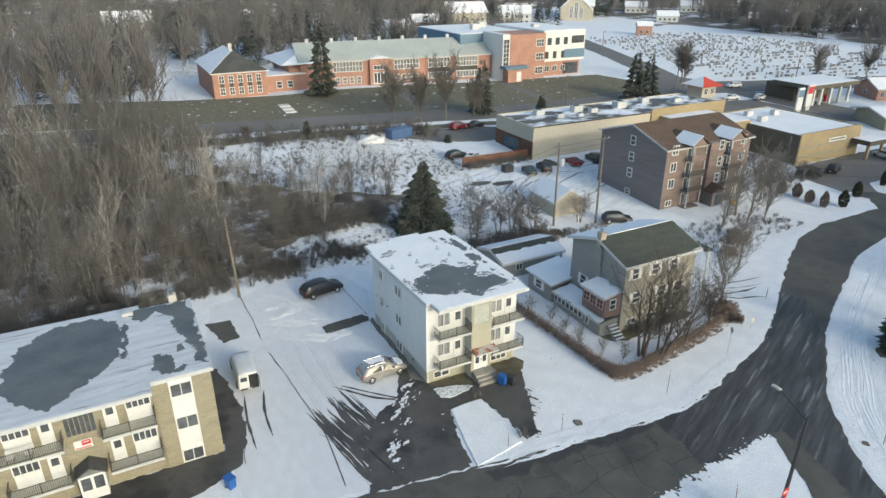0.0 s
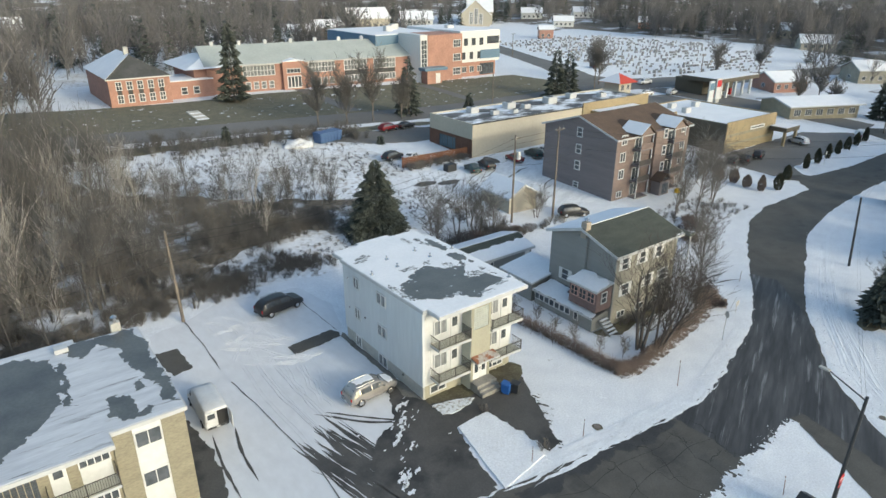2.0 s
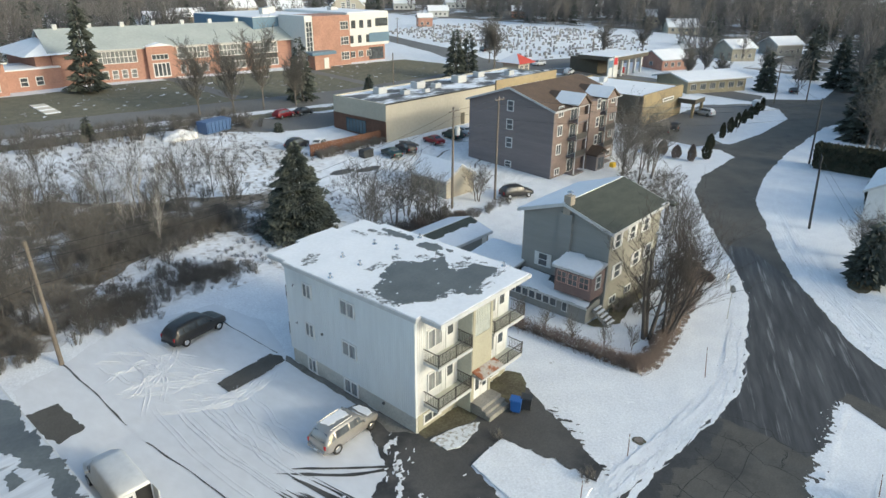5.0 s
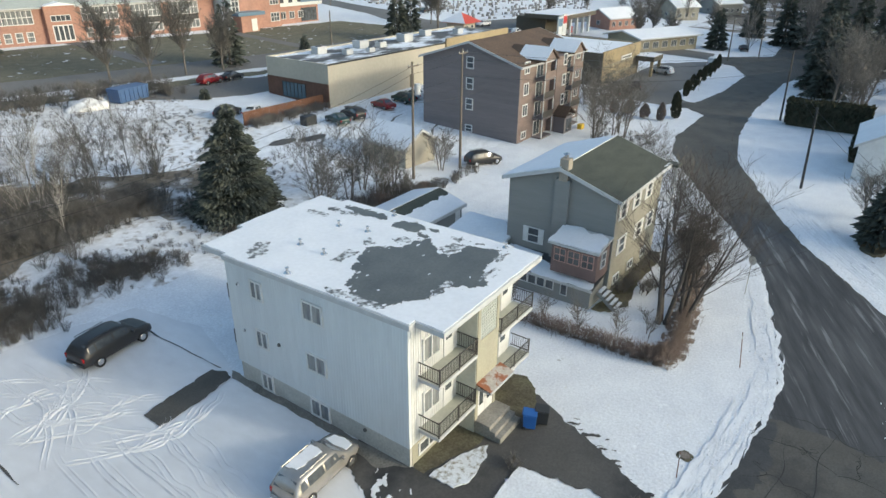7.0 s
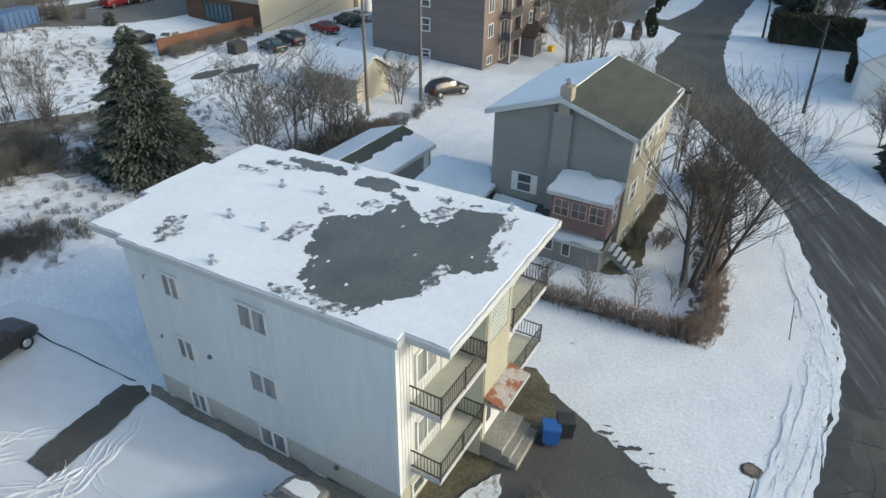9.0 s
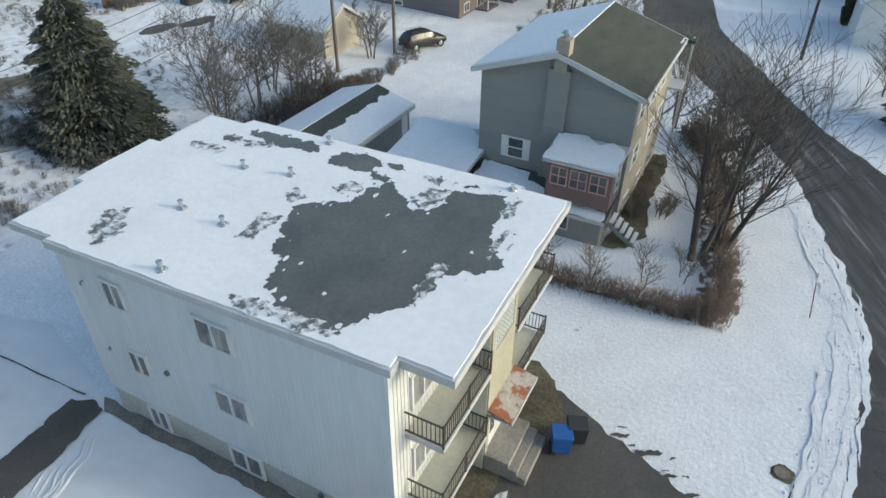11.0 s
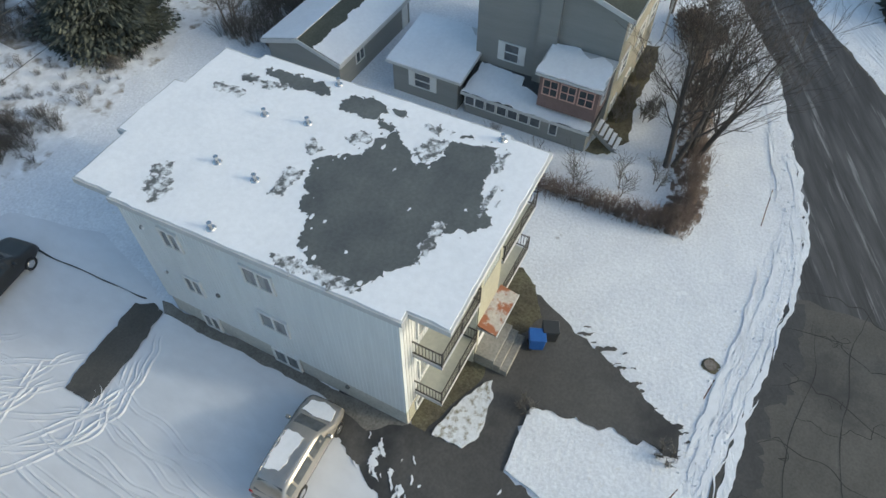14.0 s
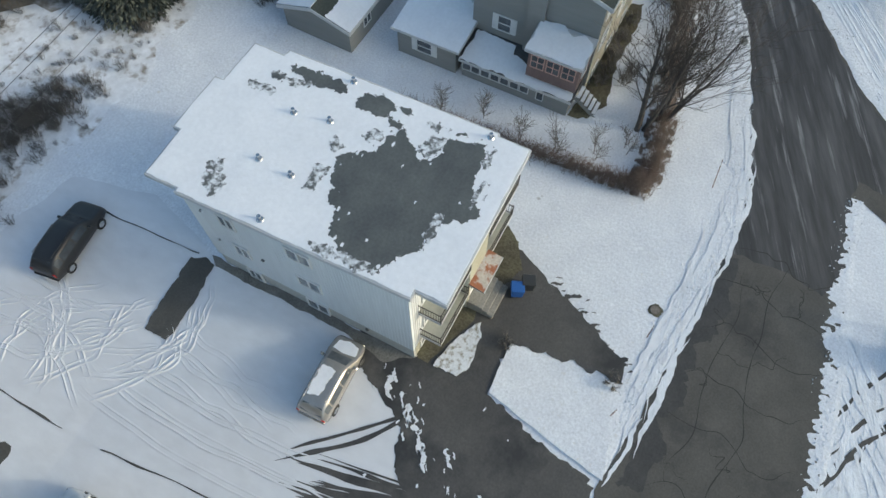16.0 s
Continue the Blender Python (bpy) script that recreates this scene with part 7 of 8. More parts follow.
for cx, cy, s, h in ((47.5, 124, 3.0, 1.3), (51, 127, 2.6, 1.0)):
    bm = bmesh.new()
    r = bmesh.ops.create_icosphere(bm, subdivisions=4, radius=1)
    for v in bm.verts:
        k = 1 + 0.35 * noise.noise(v.co * 1.7 + Vector((cx, cy, 0)))
        v.co = Vector((v.co.x * s * k, v.co.y * s * 0.8 * k, max(v.co.z, -0.15) * h * k))
    ob = part("snow_mound", bm, FIELD, None, smooth=True)
    ob.location = (cx, cy, terrain(cx, cy) - 0.1)
    tagged(ob, "dirty heap of pushed-up snow and soil", "snow mound")

# ---- trees, shrubs and hedges ----


def limb_segments(rn, h, r, depth=3, kids=5, lean=(0, 0), spread=0.7, droop=0.0, start=0.25):
    """Tapering limbs as (from, to, radius, radius): a trunk that forks again and again."""
    segs = []

    def rec(p, d, ln, rad, lvl):
        n = 4 if lvl == 0 else 3
        for k in range(n):
            d = (d + Vector((rn.uniform(-1, 1), rn.uniform(-1, 1), rn.uniform(-0.2, 0.6))) * (0.07 + 0.06 * lvl)).normalized()
            q = p + d * (ln / n)
            r0, r1 = rad * (1 - 0.75 * k / n), rad * (1 - 0.75 * (k + 1) / n)
            segs.append((p.copy(), q.copy(), r0, r1))
            if lvl < depth and (k + 1) / n > (start if lvl == 0 else 0.2):
                for _ in range(kids if lvl == 0 else max(2, kids - 2)):
                    a = rn.uniform(0, 6.283)
                    out = Vector((math.cos(a), math.sin(a), rn.uniform(-0.1, 0.65) - droop))
                    nd = (d * (1 - spread * 0.6) + out * spread).normalized()
                    rec(p.lerp(q, rn.random()), nd, ln * rn.uniform(0.38, 0.66), r1 * rn.uniform(0.42, 0.62), lvl + 1)
            p = q

    rec(Vector((0, 0, -0.2)), Vector((lean[0], lean[1], 1)).normalized(), h * 0.8, r, 0)
    return segs


def seg_arrays(segs, n=3, rmin=0.008):
    V, F = [], []
    for a, b, r0, r1 in segs:
        d = (b - a).normalized()
        s = d.orthogonal().normalized()
        t = d.cross(s)
        base = len(V)
        for p, r in ((a, max(r0, rmin)), (b, max(r1, rmin))):
            for i in range(n):
                w = 6.2832 * i / n
                V.append(tuple(p + s * (math.cos(w) * r) + t * (math.sin(w) * r)))
        for i in range(n):
            j = (i + 1) % n
            F.append((base + i, base + j, base + n + j, base + n + i))
    return np.array(V, dtype=np.float32), np.array(F, dtype=np.int32)


def array_mesh(name, V, F, material):
    me = bpy.data.meshes.new(name)
    k = F.shape[1]
    me.vertices.add(len(V))
    me.vertices.foreach_set("co", V.astype(np.float32).ravel())
    me.loops.add(F.size)
    me.loops.foreach_set("vertex_index", F.ravel())
    me.polygons.add(len(F))
    me.polygons.foreach_set("loop_start", np.arange(0, F.size, k, dtype=np.int32))
    me.update(calc_edges=True)
    me.materials.append(material)
    return me


def scatter(name, temps, places, material, label, category):
    """Many alike plants joined into one object; places: x, y, size, turn, template."""
    Vs, Fs, off = [], [], 0
    for x, y, s, a, k in places:
        V, F = temps[k % len(temps)]
        c, d = math.cos(a) * s, math.sin(a) * s
        W_ = np.empty_like(V)
        W_[:, 0] = V[:, 0] * c - V[:, 1] * d + x
        W_[:, 1] = V[:, 0] * d + V[:, 1] * c + y
        W_[:, 2] = V[:, 2] * s + terrain(x, y)
        Vs.append(W_)
        Fs.append(F + off)
        off += len(V)
    ob = new(name, array_mesh(name, np.concatenate(Vs), np.concatenate(Fs), material))
    return tagged(ob, label, category, kind="stuff")


def inside(x, y, poly):
    c = False
    for i in range(len(poly)):
        (x0, y0), (x1, y1) = poly[i], poly[i - 1]
        if (y0 > y) != (y1 > y) and x < (x1 - x0) * (y - y0) / (y1 - y0) + x0:
            c = not c
    return c


rn = random.Random(11)


def bare_tree(x, y, h, r, label, lean=(0, 0), stems=1, kids=5, depth=3, spread=0.62, material=None, rmin=0.012, group="bare trees", start=0.25):
    t = thing("bare_tree", pose(x, y, terrain(x, y)), label, "tree", group)
    twigs = []
    for k in range(stems):
        a = 6.283 * k / stems + 0.5
        ln = (lean[0] + (0.17 * math.cos(a) if stems > 1 else 0), lean[1] + (0.17 * math.sin(a) if stems > 1 else 0))
        o = Vector((0.25 * math.cos(a), 0.25 * math.sin(a), 0)) if stems > 1 else Vector((0, 0, 0))
        trunk = []
        for s in limb_segments(rn, h * rn.uniform(0.85, 1.0), r, depth, kids, ln, spread, start=start):
            (trunk if s[2] > r * 0.22 else twigs).append((s[0] + o, s[1] + o, s[2], s[3]))
        V, F = seg_arrays(trunk, 6, rmin)
        new("trunk", array_mesh("trunk", V, F, material or BARK)).parent = t
    if twigs:
        V, F = seg_arrays(twigs, 3, rmin)
        crown = new("crown", array_mesh("crown", V, F, material or TWIG))
        crown.parent = t
        crown["kind"] = "stuff"
    return t


bare_tree(43.9, 40.1, 10.5, 0.2, "large many-stemmed bare tree rising from the hedge corner", (0.02, 0.0), 3, 3, 3, 0.6, NEAR_BARK, rmin=0.012, start=0.3)
bare_tree(45.2, 39.0, 10.0, 0.14, "spreading many-stemmed bare tree leaning over the hedge", (0.16, -0.14), 4, 3, 3, 0.5, NEAR_BARK, rmin=0.008, start=0.35)
bare_tree(49.4, 40.0, 8.0, 0.1, "thicket of thin bare stems in the hedge line", (0.05, -0.02), 3, 3, 2, 0.5, NEAR_BARK, rmin=0.011, start=0.2)
for x, y, h in ((26.1, 35.5, 0.9), (25.4, 41.7, 0.8)):
    bare_tree(x, y, h, 0.025, "small brown leafless shrub at the lawn corner", (0, 0), 4, 4, 2, 0.6, rmin=0.008, group="lawn shrubs")
bare_tree(54.5, 41.0, 5.5, 0.13, "small bare tree behind the hedge", (0, 0), 1, 5, 3, 0.75, NEAR_BARK, start=0.4)
bare_tree(60.5, 44.4, 7.5, 0.1, "slender bare birch by the house corner", (0.02, 0), 2, 4, 3, 0.4)
for x, y, h in ((84.8, 60.5, 9), (85.8, 63.5, 8), (88, 60, 8.5), (91.2, 62, 10), (94.5, 66, 8), (80, 61, 7), (70.7, 50.3, 6.5), (73, 53, 5), (98, 69, 7)):
    bare_tree(x, y, h, 0.11, "slender leafless tree beside the brown building", (rn.uniform(-.08, .08), rn.uniform(-.05, .05)), 2, 3, 3, 0.65)
for x, y, h in ((45, 75.5, 7), (47.5, 73.5, 6), (50.5, 74.5, 6.5), (53, 72.5, 5), (49, 70.8, 5), (42.5, 72, 5.5), (61, 71.8, 4.2)):
    bare_tree(x, y, h, 0.09, "bare spreading tree behind the garages", (0, 0), 3, 3, 3, 0.7)
for x, y, h in ((58, 136, 11), (64, 134, 10), (70, 133, 12), (77, 132, 10), (152, 138, 12), (157, 144, 10), (198, 128, 11), (214, 122, 12), (192, 92, 9), (201, 77, 9), (184, 84, 7), (180, 92, 8)):
    bare_tree(x, y, h, 0.2, "tall leafless street tree", (0, 0), 1, 5, 3, 0.55, rmin=0.03)
for x, y, h in ((128, 39, 11), (133, 35, 10), (122, 36, 8), (142, 40, 11)):
    bare_tree(x, y, h, 0.2, "dense bare tree behind the cedar hedge", (0, 0), 3, 4, 3, 0.65, rmin=0.02)
for x, y, h in ((70.5, 27.0, 5.5), (72.5, 24.5, 6), (66.5, 22.5, 4.5), (75, 30, 5)):
    bare_tree(x, y, h, 0.08, "bare shrubby tree on the snowy verge", (0, 0), 3, 4, 3, 0.65)
for x, y, h in ((39.4, 47.2, 2.2), (39.3, 44.5, 2.6), (40.2, 42.0, 2.4), (39.9, 50.2, 2.0), (41.6, 40.3, 2.2), (38.9, 53.0, 2.2)):
    bare_tree(x, y, h, 0.035, "thin bare shrub growing out of the hedge", (0.1, 0.05), 2, 4, 2, 0.6, rmin=0.01)

for x, y, h in ((46.3, 44.1, 1.1), (47.6, 44.0, 1.3), (49.2, 44.1, 1.0), (51, 44.1, 1.3), (53, 44.0, 1.1), (47.2, 42.6, 1.4), (48.4, 42.3, 1.2)):
    bare_tree(x, y, h, 0.025, "brown leafless shrub before the grey house", (0, 0), 5, 4, 2, 0.55, rmin=0.009, group="front shrubs")

# the twiggy hedge round the grey house's garden
HEDGE = curve_pts([(37.6, 55.5), (38.2, 50), (38.6, 44), (38.9, 39.6), (39.6, 38.3), (43, 38.4), (48, 39.3), (54, 40.4), (60, 42.4)], 200)
patch("hedge_litter", [(38.1, 55.5), (38.1, 50), (38.4, 44), (38.5, 39.2), (38.4, 37.7), (40, 37.3), (44, 37.7), (49, 38.6), (55, 39.6), (61, 41.6), (60.4, 43.2), (54, 41.3), (48, 40.5), (43, 39.6), (40.2, 39.4), (39.3, 40.4), (38.9, 45), (38.5, 50), (38.3, 55.5)], 0.03, mat("rusty_leaf_litter", (0.19, 0.145, 0.12), (0.14, 0.11, 0.09), 0.95, 0.8, 6.0, 0.3, 0.5, 8.0, dirt=(0.74, 0.75, 0.78), dirt_scale=1.4, dirt_lo=0.47, dirt_hi=0.57), "rusty fallen leaves under the hedge", "leaf litter", step=0.3, jit=0.2, sc=1.2)
hed = thing("hedge", pose(0, 0, 0), "knee-high reddish twiggy hedge round the garden", "hedge")
segs = []
for i in range(3800):
    p = HEDGE[min(int(rn.random() * 200), 199)]
    q = Vector((p[0] + rn.gauss(0, 0.3), p[1] + rn.gauss(0, 0.3), 0))
    h = rn.uniform(0.6, 1.35)
    d = Vector((rn.gauss(0, 0.22), rn.gauss(0, 0.22), 1))
    m_ = q + d * h * 0.5
    segs.append((q, m_, 0.012, 0.01))
    for _ in range(3):
        segs.append((m_, m_ + Vector((rn.gauss(0, 0.3), rn.gauss(0, 0.3), rn.uniform(0.3, 0.8))) * h * 0.6, 0.01, 0.006))
for nm, keep in (("side_run", lambda p: p.x < 39.4 and p.y > 38.9), ("front_run", lambda p: not (p.x < 39.4 and p.y > 38.9))):
    V, F = seg_arrays([s for s in segs if keep(s[0])], 3, 0.007)
    ob = new(nm, array_mesh(nm, V, F, RED_TWIG))
    ob.parent = hed
    ob["kind"] = "stuff"


def leafy(name, x, y, shape, n, size, material, label, category, group=""):
    """A plant of many small leaf clumps scattered over a shape function (u -> point)."""
    t = thing(name, pose(x, y, terrain(x, y)), label, category, group)
    V = np.empty((n * 3, 3), dtype=np.float32)
    for i in range(n):
        c, d = shape()
        a = Vector((rn.gauss(0, 1), rn.gauss(0, 1), rn.gauss(0, 1))).normalized()
        b = d.cross(a).normalized()
        s = size * rn.uniform(0.6, 1.4)
        V[3 * i], V[3 * i + 1], V[3 * i + 2] = c + b * s * 0.5, c - b * s * 0.5, c + d * s * 1.5
    ob = new("foliage", array_mesh("foliage", V, np.arange(n * 3, dtype=np.int32).reshape(-1, 3), material))
    ob.parent = t
    return t


def spruce(x, y, h, w, n, label, size=0.35, group="conifers", bare=0.06):
    def shape():
        z = h * (bare + (1 - bare) * (1 - math.sqrt(rn.random())))
        lay = 0.72 + 0.28 * math.cos(z / h * 60 + rn.uniform(-0.6, 0.6))
        a = rn.uniform(0, 6.283)
        knot = 0.8 + 0.35 * noise.noise((math.cos(a) * 1.8, math.sin(a) * 1.8, z * 0.7 + x))
        rad = w * (1 - z / h) ** 0.8 * lay * knot * rn.uniform(0.35, 1.0) ** 0.5 + 0.05
        return Vector((math.cos(a) * rad, math.sin(a) * rad, z - rad * 0.28)), Vector((math.cos(a), math.sin(a), -0.3 + rn.uniform(-0.2, 0.35))).normalized()
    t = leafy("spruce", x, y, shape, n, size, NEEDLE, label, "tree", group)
    bm = bmesh.new()
    rod(bm, (0, 0, -0.3), (0, 0, h * 0.96), 0.016 * h + 0.04, 0.02, 8)
    part("trunk", bm, BARK, t)
    return t


spruce(37.9, 79.0, 10.6, 6.6, 34000, "tall dark green spruce standing behind the apartment building", 0.22)
spruce(68.6, 28.6, 6.5, 2.6, 1800, "sparse dark spruce on the snowy verge", 0.42, bare=0.12)
for x, y, h, w, n in ((51.5, 168, 19, 5, 2400), (81, 135, 13, 4.2, 900), (126, 131, 13, 4, 1300), (130, 130, 12, 4, 1100), (94, 128.5, 5, 1.8, 1200), (152, 43, 14, 4.5, 3500), (160, 40, 17, 5, 4000), (171, 45, 16, 5, 3500), (176, 36, 18, 5, 3500), (150, 28, 15, 5, 3000), (62, 117, 1.8, 0.8, 300), (186, 48, 15, 5, 3000), (140, 24, 14, 4.5, 2500), (36, 131, 4, 1.4, 600), (205, 60, 14, 5, 2500), (137, 41.5, 11, 4, 2500), (144, 43.5, 14, 4.4, 3000), (182, 72, 10, 3.5, 1500), (214, 70, 13, 4.5, 2000)):
    spruce(x, y, h, w, n, "dark evergreen tree beside the street", 0.6 if h > 8 else 0.35)
bp = patch("bare_ground_ring", [(68.6 + 2.4 * math.cos(a) - 0.8, 28.6 + 1.3 * math.sin(a)) for a in np.linspace(0, 5.9, 14)], 0.03, BARE_GRASS, "bare needle litter under the spruce", "ground", step=0.3, jit=0.35, sc=1)


def cone_cedar(x, y, h, w, brown=False):
    def shape():
        z = h * rn.random() ** 0.8
        a = rn.uniform(0, 6.283)
        rad = w * math.sin(math.pi * min(1, 0.16 + 0.86 * z / h)) ** 0.7 * (0.75 + 0.3 * noise.noise((a * 2, z * 2, x))) * rn.uniform(0.7, 1) ** 0.5
        return Vector((math.cos(a) * rad, math.sin(a) * rad, z)), Vector((math.cos(a) * 0.4, math.sin(a) * 0.4, 1)).normalized()
    return leafy("cedar_shrub", x, y, shape, 900, 0.2, RED_TWIG if brown else CEDAR, "brownish conical shrub in the snow" if brown else "dark conical cedar shrub in a snowy row", "shrub", "cedar shrubs")


for i in range(7):
    cone_cedar(122 + i * 5.4, 61.6 + i * 0.45, rn.uniform(2.3, 2.9), rn.uniform(0.62, 0.8))
for x, y, br in ((101.2, 66.8, True), (102.2, 64.6, True), (101.8, 62.0, True), (102.0, 59.5, True), (105, 58.2, False), (112, 60.2, False)):
    cone_cedar(x, y, rn.uniform(2.0, 2.7), rn.uniform(0.75, 1.0), br)


def dark_hedge(x0, x1, y0, y1, h):
    def shape():
        x, y, z = rn.uniform(x0, x1), rn.uniform(y0, y1), h * rn.random() ** 0.6
        k = rn.randrange(3)
        if k == 0:
            z = h * (0.93 + 0.1 * noise.noise((x, y, 0)))
        elif k == 1:
            x = rn.choice((x0, x1)) + rn.gauss(0, 0.12)
        else:
            y = rn.choice((y0, y1)) + rn.gauss(0, 0.12)
        return Vector((x, y, z)), Vector((rn.gauss(0, 0.5), rn.gauss(0, 0.5), 1)).normalized()
    t = leafy("cedar_hedge", 0, 0, shape, 7000, 0.3, CEDAR, "tall clipped dark cedar hedge beside a house", "hedge", "cedar hedges")
    boxes("core", CEDAR, t, (x0 + 0.1, x1 - 0.1, y0 + 0.1, y1 - 0.1, -0.2, h * 0.9))


dark_hedge(111, 114, 33, 43.5, 3.6)
dark_hedge(95.5, 97.2, 30.5, 33.4, 3.0)
for x, y, s in ((57.8, 41.8, 1.5), (59.2, 42.6, 1.3), (40.1, 38.9, 0.45), (76.5, 55.6, 1.7), (72.5, 53.5, 1.2), (58.4, 40.6, 0.9), (79, 58, 1.0), (52.5, 67.8, 1.2), (48, 69.8, 1.5), (55, 69.6, 0.8)):
    def shape(s=s):
        a, b = rn.uniform(0, 6.283), rn.random() ** 0.5
        d = Vector((math.cos(a) * b, math.sin(a) * b, rn.uniform(0.15, 1) * math.sqrt(max(0, 1.15 - b * b)))) * s * rn.uniform(0.6, 1.1)
        return d, Vector((d.x, d.y, s * 0.7)).normalized()
    leafy("shrub", x, y, shape, 1400, 0.09 * (1 + s * 0.3), RED_TWIG, "dense brown leafless shrub beside the garden", "shrub", "brown shrubs")

# ---- woods ----
WOOD = [(-200, 60), (-40, 62), (-7, 63.5), (-1, 67), (1.5, 72.5), (6, 76), (13, 77), (18, 84), (24, 85), (29, 89), (34, 93), (40, 92), (42, 96), (33, 101), (24, 106), (13, 120), (9, 132), (0, 139), (-40, 150), (-200, 165)]
big = [seg_arrays(limb_segments(rn, 1.0, 0.013, 3, 3, (rn.uniform(-.06, .06), rn.uniform(-.06, .06)), 0.42, start=0.35), 3, 0.0014) for _ in range(7)]
thin = [seg_arrays(limb_segments(rn, 1.0, 0.009, 2, 3, (rn.uniform(-.1, .1), rn.uniform(-.1, .1)), 0.35, start=0.4), 3, 0.0016) for _ in range(5)]
bush = []
for _ in range(5):
    sg_ = []
    for k in range(26):
        a, b = rn.uniform(0, 6.283), rn.random()
        p = Vector((math.cos(a) * b * 0.3, math.sin(a) * b * 0.3, 0))
        d = Vector((math.cos(a) * b * 0.55, math.sin(a) * b * 0.55, 1)).normalized()
        q = p + d * rn.uniform(0.4, 0.7)
        sg_.append((p, q, 0.011, 0.008))
        for _ in range(3):
            sg_.append((q, q + Vector((rn.gauss(d.x, .4), rn.gauss(d.y, .4), rn.uniform(.4, 1))) * 0.32, 0.008, 0.004))
    bush.append(seg_arrays(sg_, 3, 0.006))
spots, birch, low_, brush = [], [], [], []
while len(spots) < 520:
    x, y = rn.uniform(-120, 44), rn.uniform(62, 160)
    if inside(x, y, WOOD) and (noise.noise((x * 0.07, y * 0.07, 5)) > -0.35):
        spots.append((x, y, rn.uniform(6, 12.5) * (0.75 if x > 12 else 1), rn.uniform(0, 6.28), rn.randrange(7)))
while len(birch) < 170:
    x, y = rn.uniform(-50, 42), rn.uniform(76, 140)
    if inside(x, y, WOOD):
        birch.append((x, y, rn.uniform(7, 12) * (0.7 if x > 15 else 1), rn.uniform(0, 6.28), rn.randrange(5)))
while len(brush) < 2300:
    x, y = rn.uniform(-110, 46), rn.uniform(61, 150)
    if inside(x, y, WOOD):
        brush.append((x, y, rn.uniform(0.9, 2.6), rn.uniform(0, 6.28), rn.randrange(5)))
while len(low_) < 1100:
    x, y = rn.uniform(6, 62), rn.uniform(73, 128)
    if not inside(x, y, WOOD) and inside(x, y, [(8, 76), (14, 74.8), (24, 73.5), (36, 74), (44, 76), (50, 84), (58, 98), (60, 122), (44, 128), (12, 128)]) and noise.noise((x * 0.16, y * 0.16, 1)) > -0.05:
        low_.append((x, y, rn.uniform(0.2, 0.65), rn.uniform(0, 6.28), rn.randrange(5)))
scatter("bare_wood", big, spots, TWIG, "dense leafless deciduous wood beyond the lot", "woods")
scatter("birch_stems", thin, birch, BIRCH, "pale slender birch stems among the brush", "woods")
scatter("wood_brush", bush, brush, TWIG, "tangled brown undergrowth of the wood", "brush")
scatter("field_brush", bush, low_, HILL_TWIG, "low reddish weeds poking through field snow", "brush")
edge = [(rn.uniform(-16, 3), rn.uniform(60.5, 75), rn.uniform(0.5, 1.6), rn.uniform(0, 6.28), rn.randrange(5)) for _ in range(260)] + [(rn.uniform(3, 9), rn.uniform(72.5, 77), rn.uniform(0.3, 1.2), rn.uniform(0, 6.28), rn.randrange(5)) for _ in range(110)] + [(rn.uniform(70, 92), rn.uniform(55.5, 63.5), rn.uniform(0.25, 0.9), rn.uniform(0, 6.28), rn.randrange(5)) for _ in range(190)] + [(rn.gauss(15.5, 2.0), rn.gauss(76.2, 2.0), rn.uniform(0.5, 1.5), rn.uniform(0, 6.28), rn.randrange(5)) for _ in range(170)] + [(rn.gauss(24.5, 1.9), rn.gauss(76.4, 1.0), rn.uniform(0.4, 1.0), rn.uniform(0, 6.28), rn.randrange(5)) for _ in range(150)] + [(rn.gauss(26, 5), rn.gauss(88, 2.6), rn.uniform(0.8, 2.0), rn.uniform(0, 6.28), rn.randrange(5)) for _ in range(260)] + [(x_, y_, rn.uniform(0.3, 1.1), rn.uniform(0, 6.28), rn.randrange(5)) for x_, y_ in [(rn.uniform(8, 36), rn.uniform(74.6, 86)) for _ in range(700)] if noise.noise((x_ * 0.2, y_ * 0.2, 6)) > 0.02] + [(rn.uniform(41, 55), rn.uniform(67.8, 72), rn.uniform(0.7, 1.8), rn.uniform(0, 6.28), rn.randrange(5)) for _ in range(110)] + [(rn.uniform(55, 64), rn.uniform(68, 70), rn.uniform(0.5, 1.0), rn.uniform(0, 6.28), rn.randrange(5)) for _ in range(40)] + [(rn.uniform(57, 72), rn.uniform(99.5, 101.3), rn.uniform(0.8, 1.6), rn.uniform(0, 6.28), rn.randrange(5)) for _ in range(60)] + [(x_, 128 + rn.uniform(0, 9) - 0.19 * (x_ - 30), rn.uniform(1, 3), rn.uniform(0, 6.28), rn.randrange(5)) for x_ in [rn.uniform(-30, 62) for _ in range(260)]] + [(rn.uniform(98, 116), rn.uniform(69, 86), rn.uniform(1, 2.5), rn.uniform(0, 6.28), rn.randrange(5)) for _ in range(60)]
scatter("boundary_brush", bush, edge, TWIG, "bare brown brush along the lot boundary", "brush")
far_, fir_ = [], []


def open_land(x, y):
    return inside(x, y, [(40, 120), (105, 118), (200, 60), (300, 40), (300, 140), (285, 260), (300, 330), (215, 345), (185, 300), (150, 215), (20, 215), (10, 150)]) or inside(x, y, [(60, 20), (125, 20), (190, 40), (190, 60), (60, 80)])


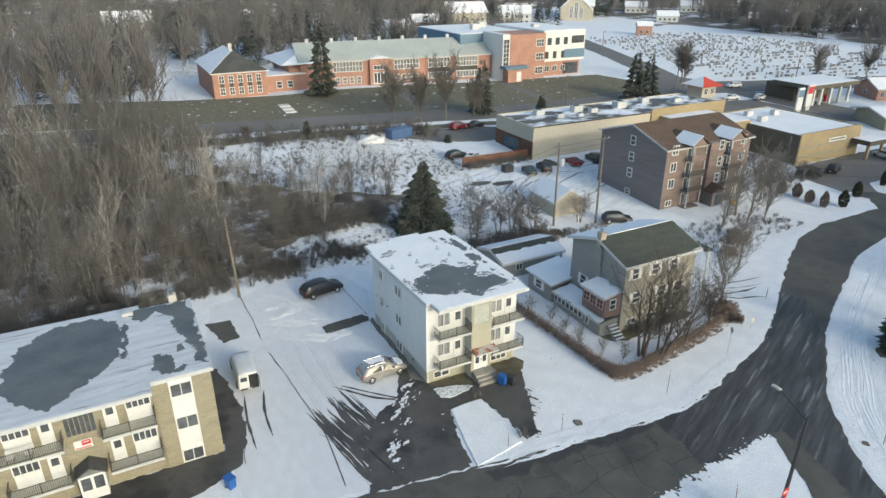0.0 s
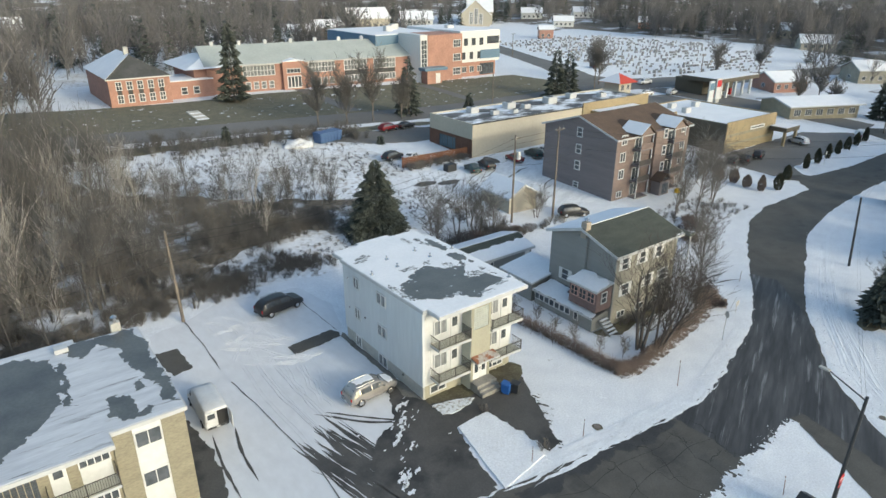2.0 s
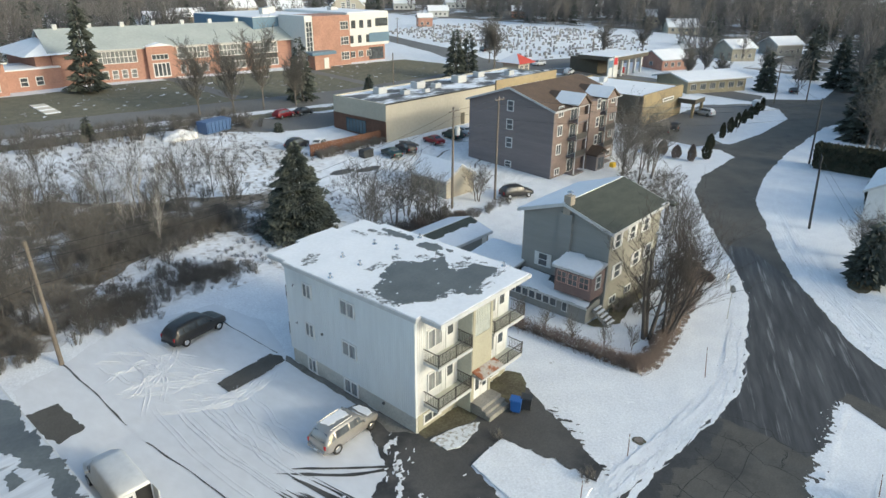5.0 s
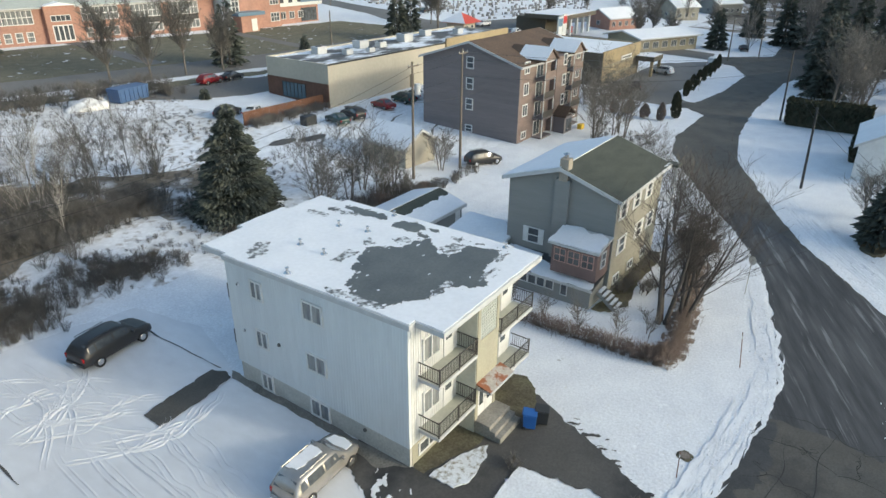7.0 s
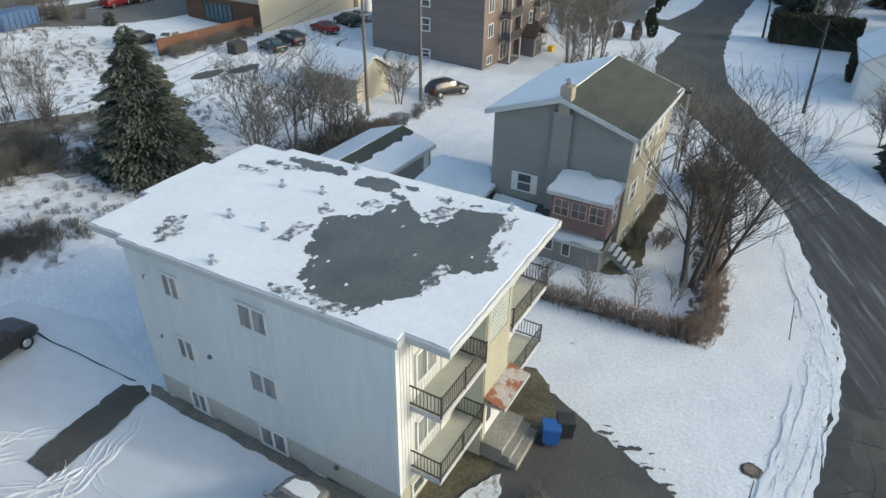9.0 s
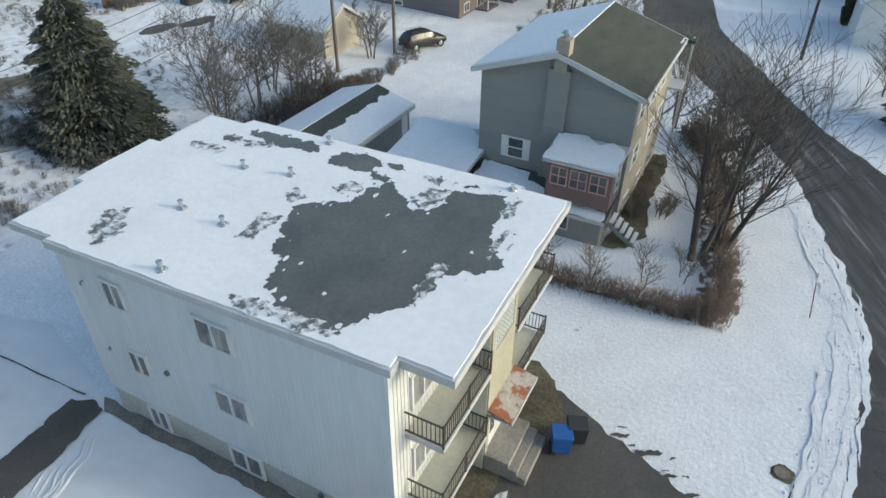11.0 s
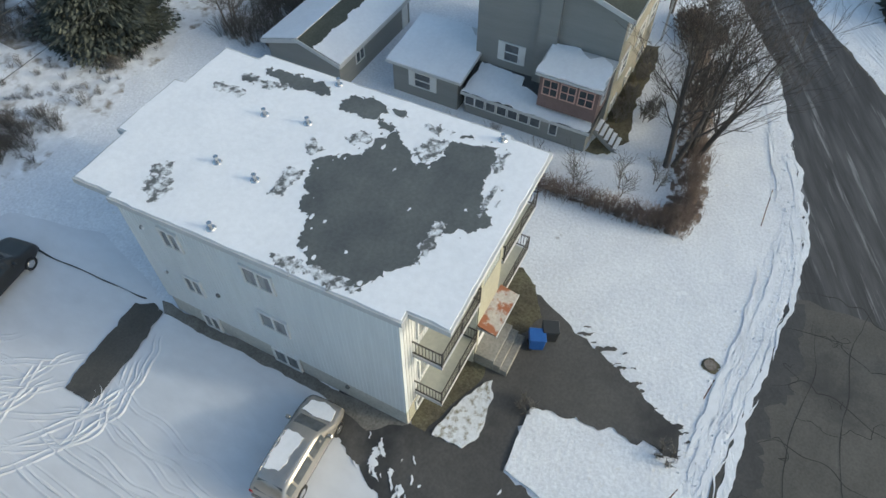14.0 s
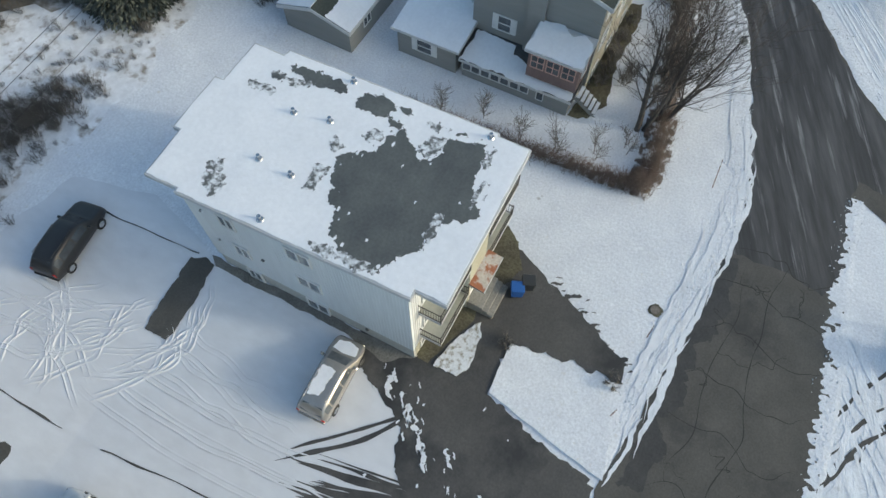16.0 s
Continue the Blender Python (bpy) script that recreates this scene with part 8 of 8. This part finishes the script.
while len(far_) < 3000:
    d, a = rn.uniform(150, 760), rn.uniform(-0.45, 1.75)
    x, y = d * math.sin(a), d * math.cos(a)
    if open_land(x, y) or (x > 60 and d < 190 and y > 25):
        continue
    if x < 60 and y < 150:
        continue
    if noise.noise((x * 0.012, y * 0.012, 4)) < -0.25:
        continue
    far_.append((x, y, rn.uniform(9, 17), rn.uniform(0, 6.28), rn.randrange(7)))
fir_t = []
for _ in range(3):
    n = 260
    V = np.empty((n * 3, 3), dtype=np.float32)
    for i in range(n):
        z, a = 1 - math.sqrt(rn.random()), rn.uniform(0, 6.283)
        rad = 0.25 * (1 - z) * (0.7 + 0.3 * math.cos(z * 50)) * rn.uniform(0.5, 1)
        c = Vector((math.cos(a) * rad, math.sin(a) * rad, 0.04 + 0.96 * z))
        o = Vector((-math.sin(a), math.cos(a), 0)) * 0.035
        V[3 * i], V[3 * i + 1], V[3 * i + 2] = c + o, c - o, c + Vector((math.cos(a), math.sin(a), -0.3)) * 0.08
    fir_t.append((V, np.arange(n * 3, dtype=np.int32).reshape(-1, 3)))
while len(fir_) < 520:
    d, a = rn.uniform(190, 800), rn.uniform(-0.4, 1.75)
    x, y = d * math.sin(a), d * math.cos(a)
    if open_land(x, y) or noise.noise((x * 0.01, y * 0.01, 9)) < 0.0:
        continue
    fir_.append((x, y, rn.uniform(9, 18), rn.uniform(0, 6.28), rn.randrange(3)))
for i in range(760):
    x, y = rn.uniform(185, 420), rn.uniform(-40, 300)
    if inside(x, y, [(194, 112), (210, 100), (300, 76), (300, 118), (286, 140), (262, 134), (224, 118)]) and i % 2 or inside(x, y, [(190, 52), (196, 20), (300, -40), (420, 0), (420, 300), (330, 300), (300, 240), (286, 140), (300, 118), (285, 88)]):
        (fir_ if i % 3 == 0 else far_).append((x, y, rn.uniform(8, 15), rn.uniform(0, 6.28), rn.randrange(3)))
for i in range(70):
    fir_.append((rn.uniform(60, 230), rn.uniform(280, 360), rn.uniform(10, 17), rn.uniform(0, 6), rn.randrange(3)))
wide = [seg_arrays(limb_segments(rn, 1.1, 0.012, 2, 4, (0, 0), 0.4, start=0.3), 3, 0.0055) for _ in range(7)]
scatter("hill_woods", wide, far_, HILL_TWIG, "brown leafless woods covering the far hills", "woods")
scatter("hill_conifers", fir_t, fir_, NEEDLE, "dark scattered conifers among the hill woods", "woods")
patch("hill_wood_floor", [(-200, 205), (-30, 205), (20, 212), (150, 218), (182, 300), (160, 420), (-60, 420), (-200, 400)], 0.05, FIELD, "brown wooded slope with thin snow behind the school", "woodland floor", step=4, jit=4, sc=0.05)

# ---- cemetery ----
CEM = [(176, 165), (174, 139), (222, 124), (262, 143), (282, 195), (266, 246), (204, 246)]
stones = []
rows_ = 0
for j in range(30):
    for i in range(48):
        x = 172 + i * 2.4 + j * 0.9 + rn.uniform(-.4, .4)
        y = 122 + j * 4.4 - i * 0.25 + rn.uniform(-.5, .5)
        if inside(x, y, CEM) and rn.random() < 0.62:
            stones.append((x, y, rn.uniform(0.5, 1.0), -0.5 + rn.gauss(0, 0.12), rn.randrange(4)))
tmp = []
for w, h, t in ((0.5, 1.0, 0.16), (0.7, 0.85, 0.2), (0.32, 1.35, 0.14), (0.9, 0.7, 0.22)):
    bm = bmesh.new()
    box(bm, -w, w, -t, t, -0.2, h, 0.03)
    box(bm, -w - 0.1, w + 0.1, -t - 0.1, t + 0.1, -0.2, 0.15)
    V = np.array([v.co[:] for v in bm.verts], dtype=np.float32)
    bm.verts.index_update()
    F = np.array([[v.index for v in f.verts] for f in bm.faces], dtype=np.int32)
    bm.free()
    tmp.append((V, F))
scatter("gravestones", tmp, stones, STONE, "rows of grey gravestones standing in cemetery snow", "gravestones")
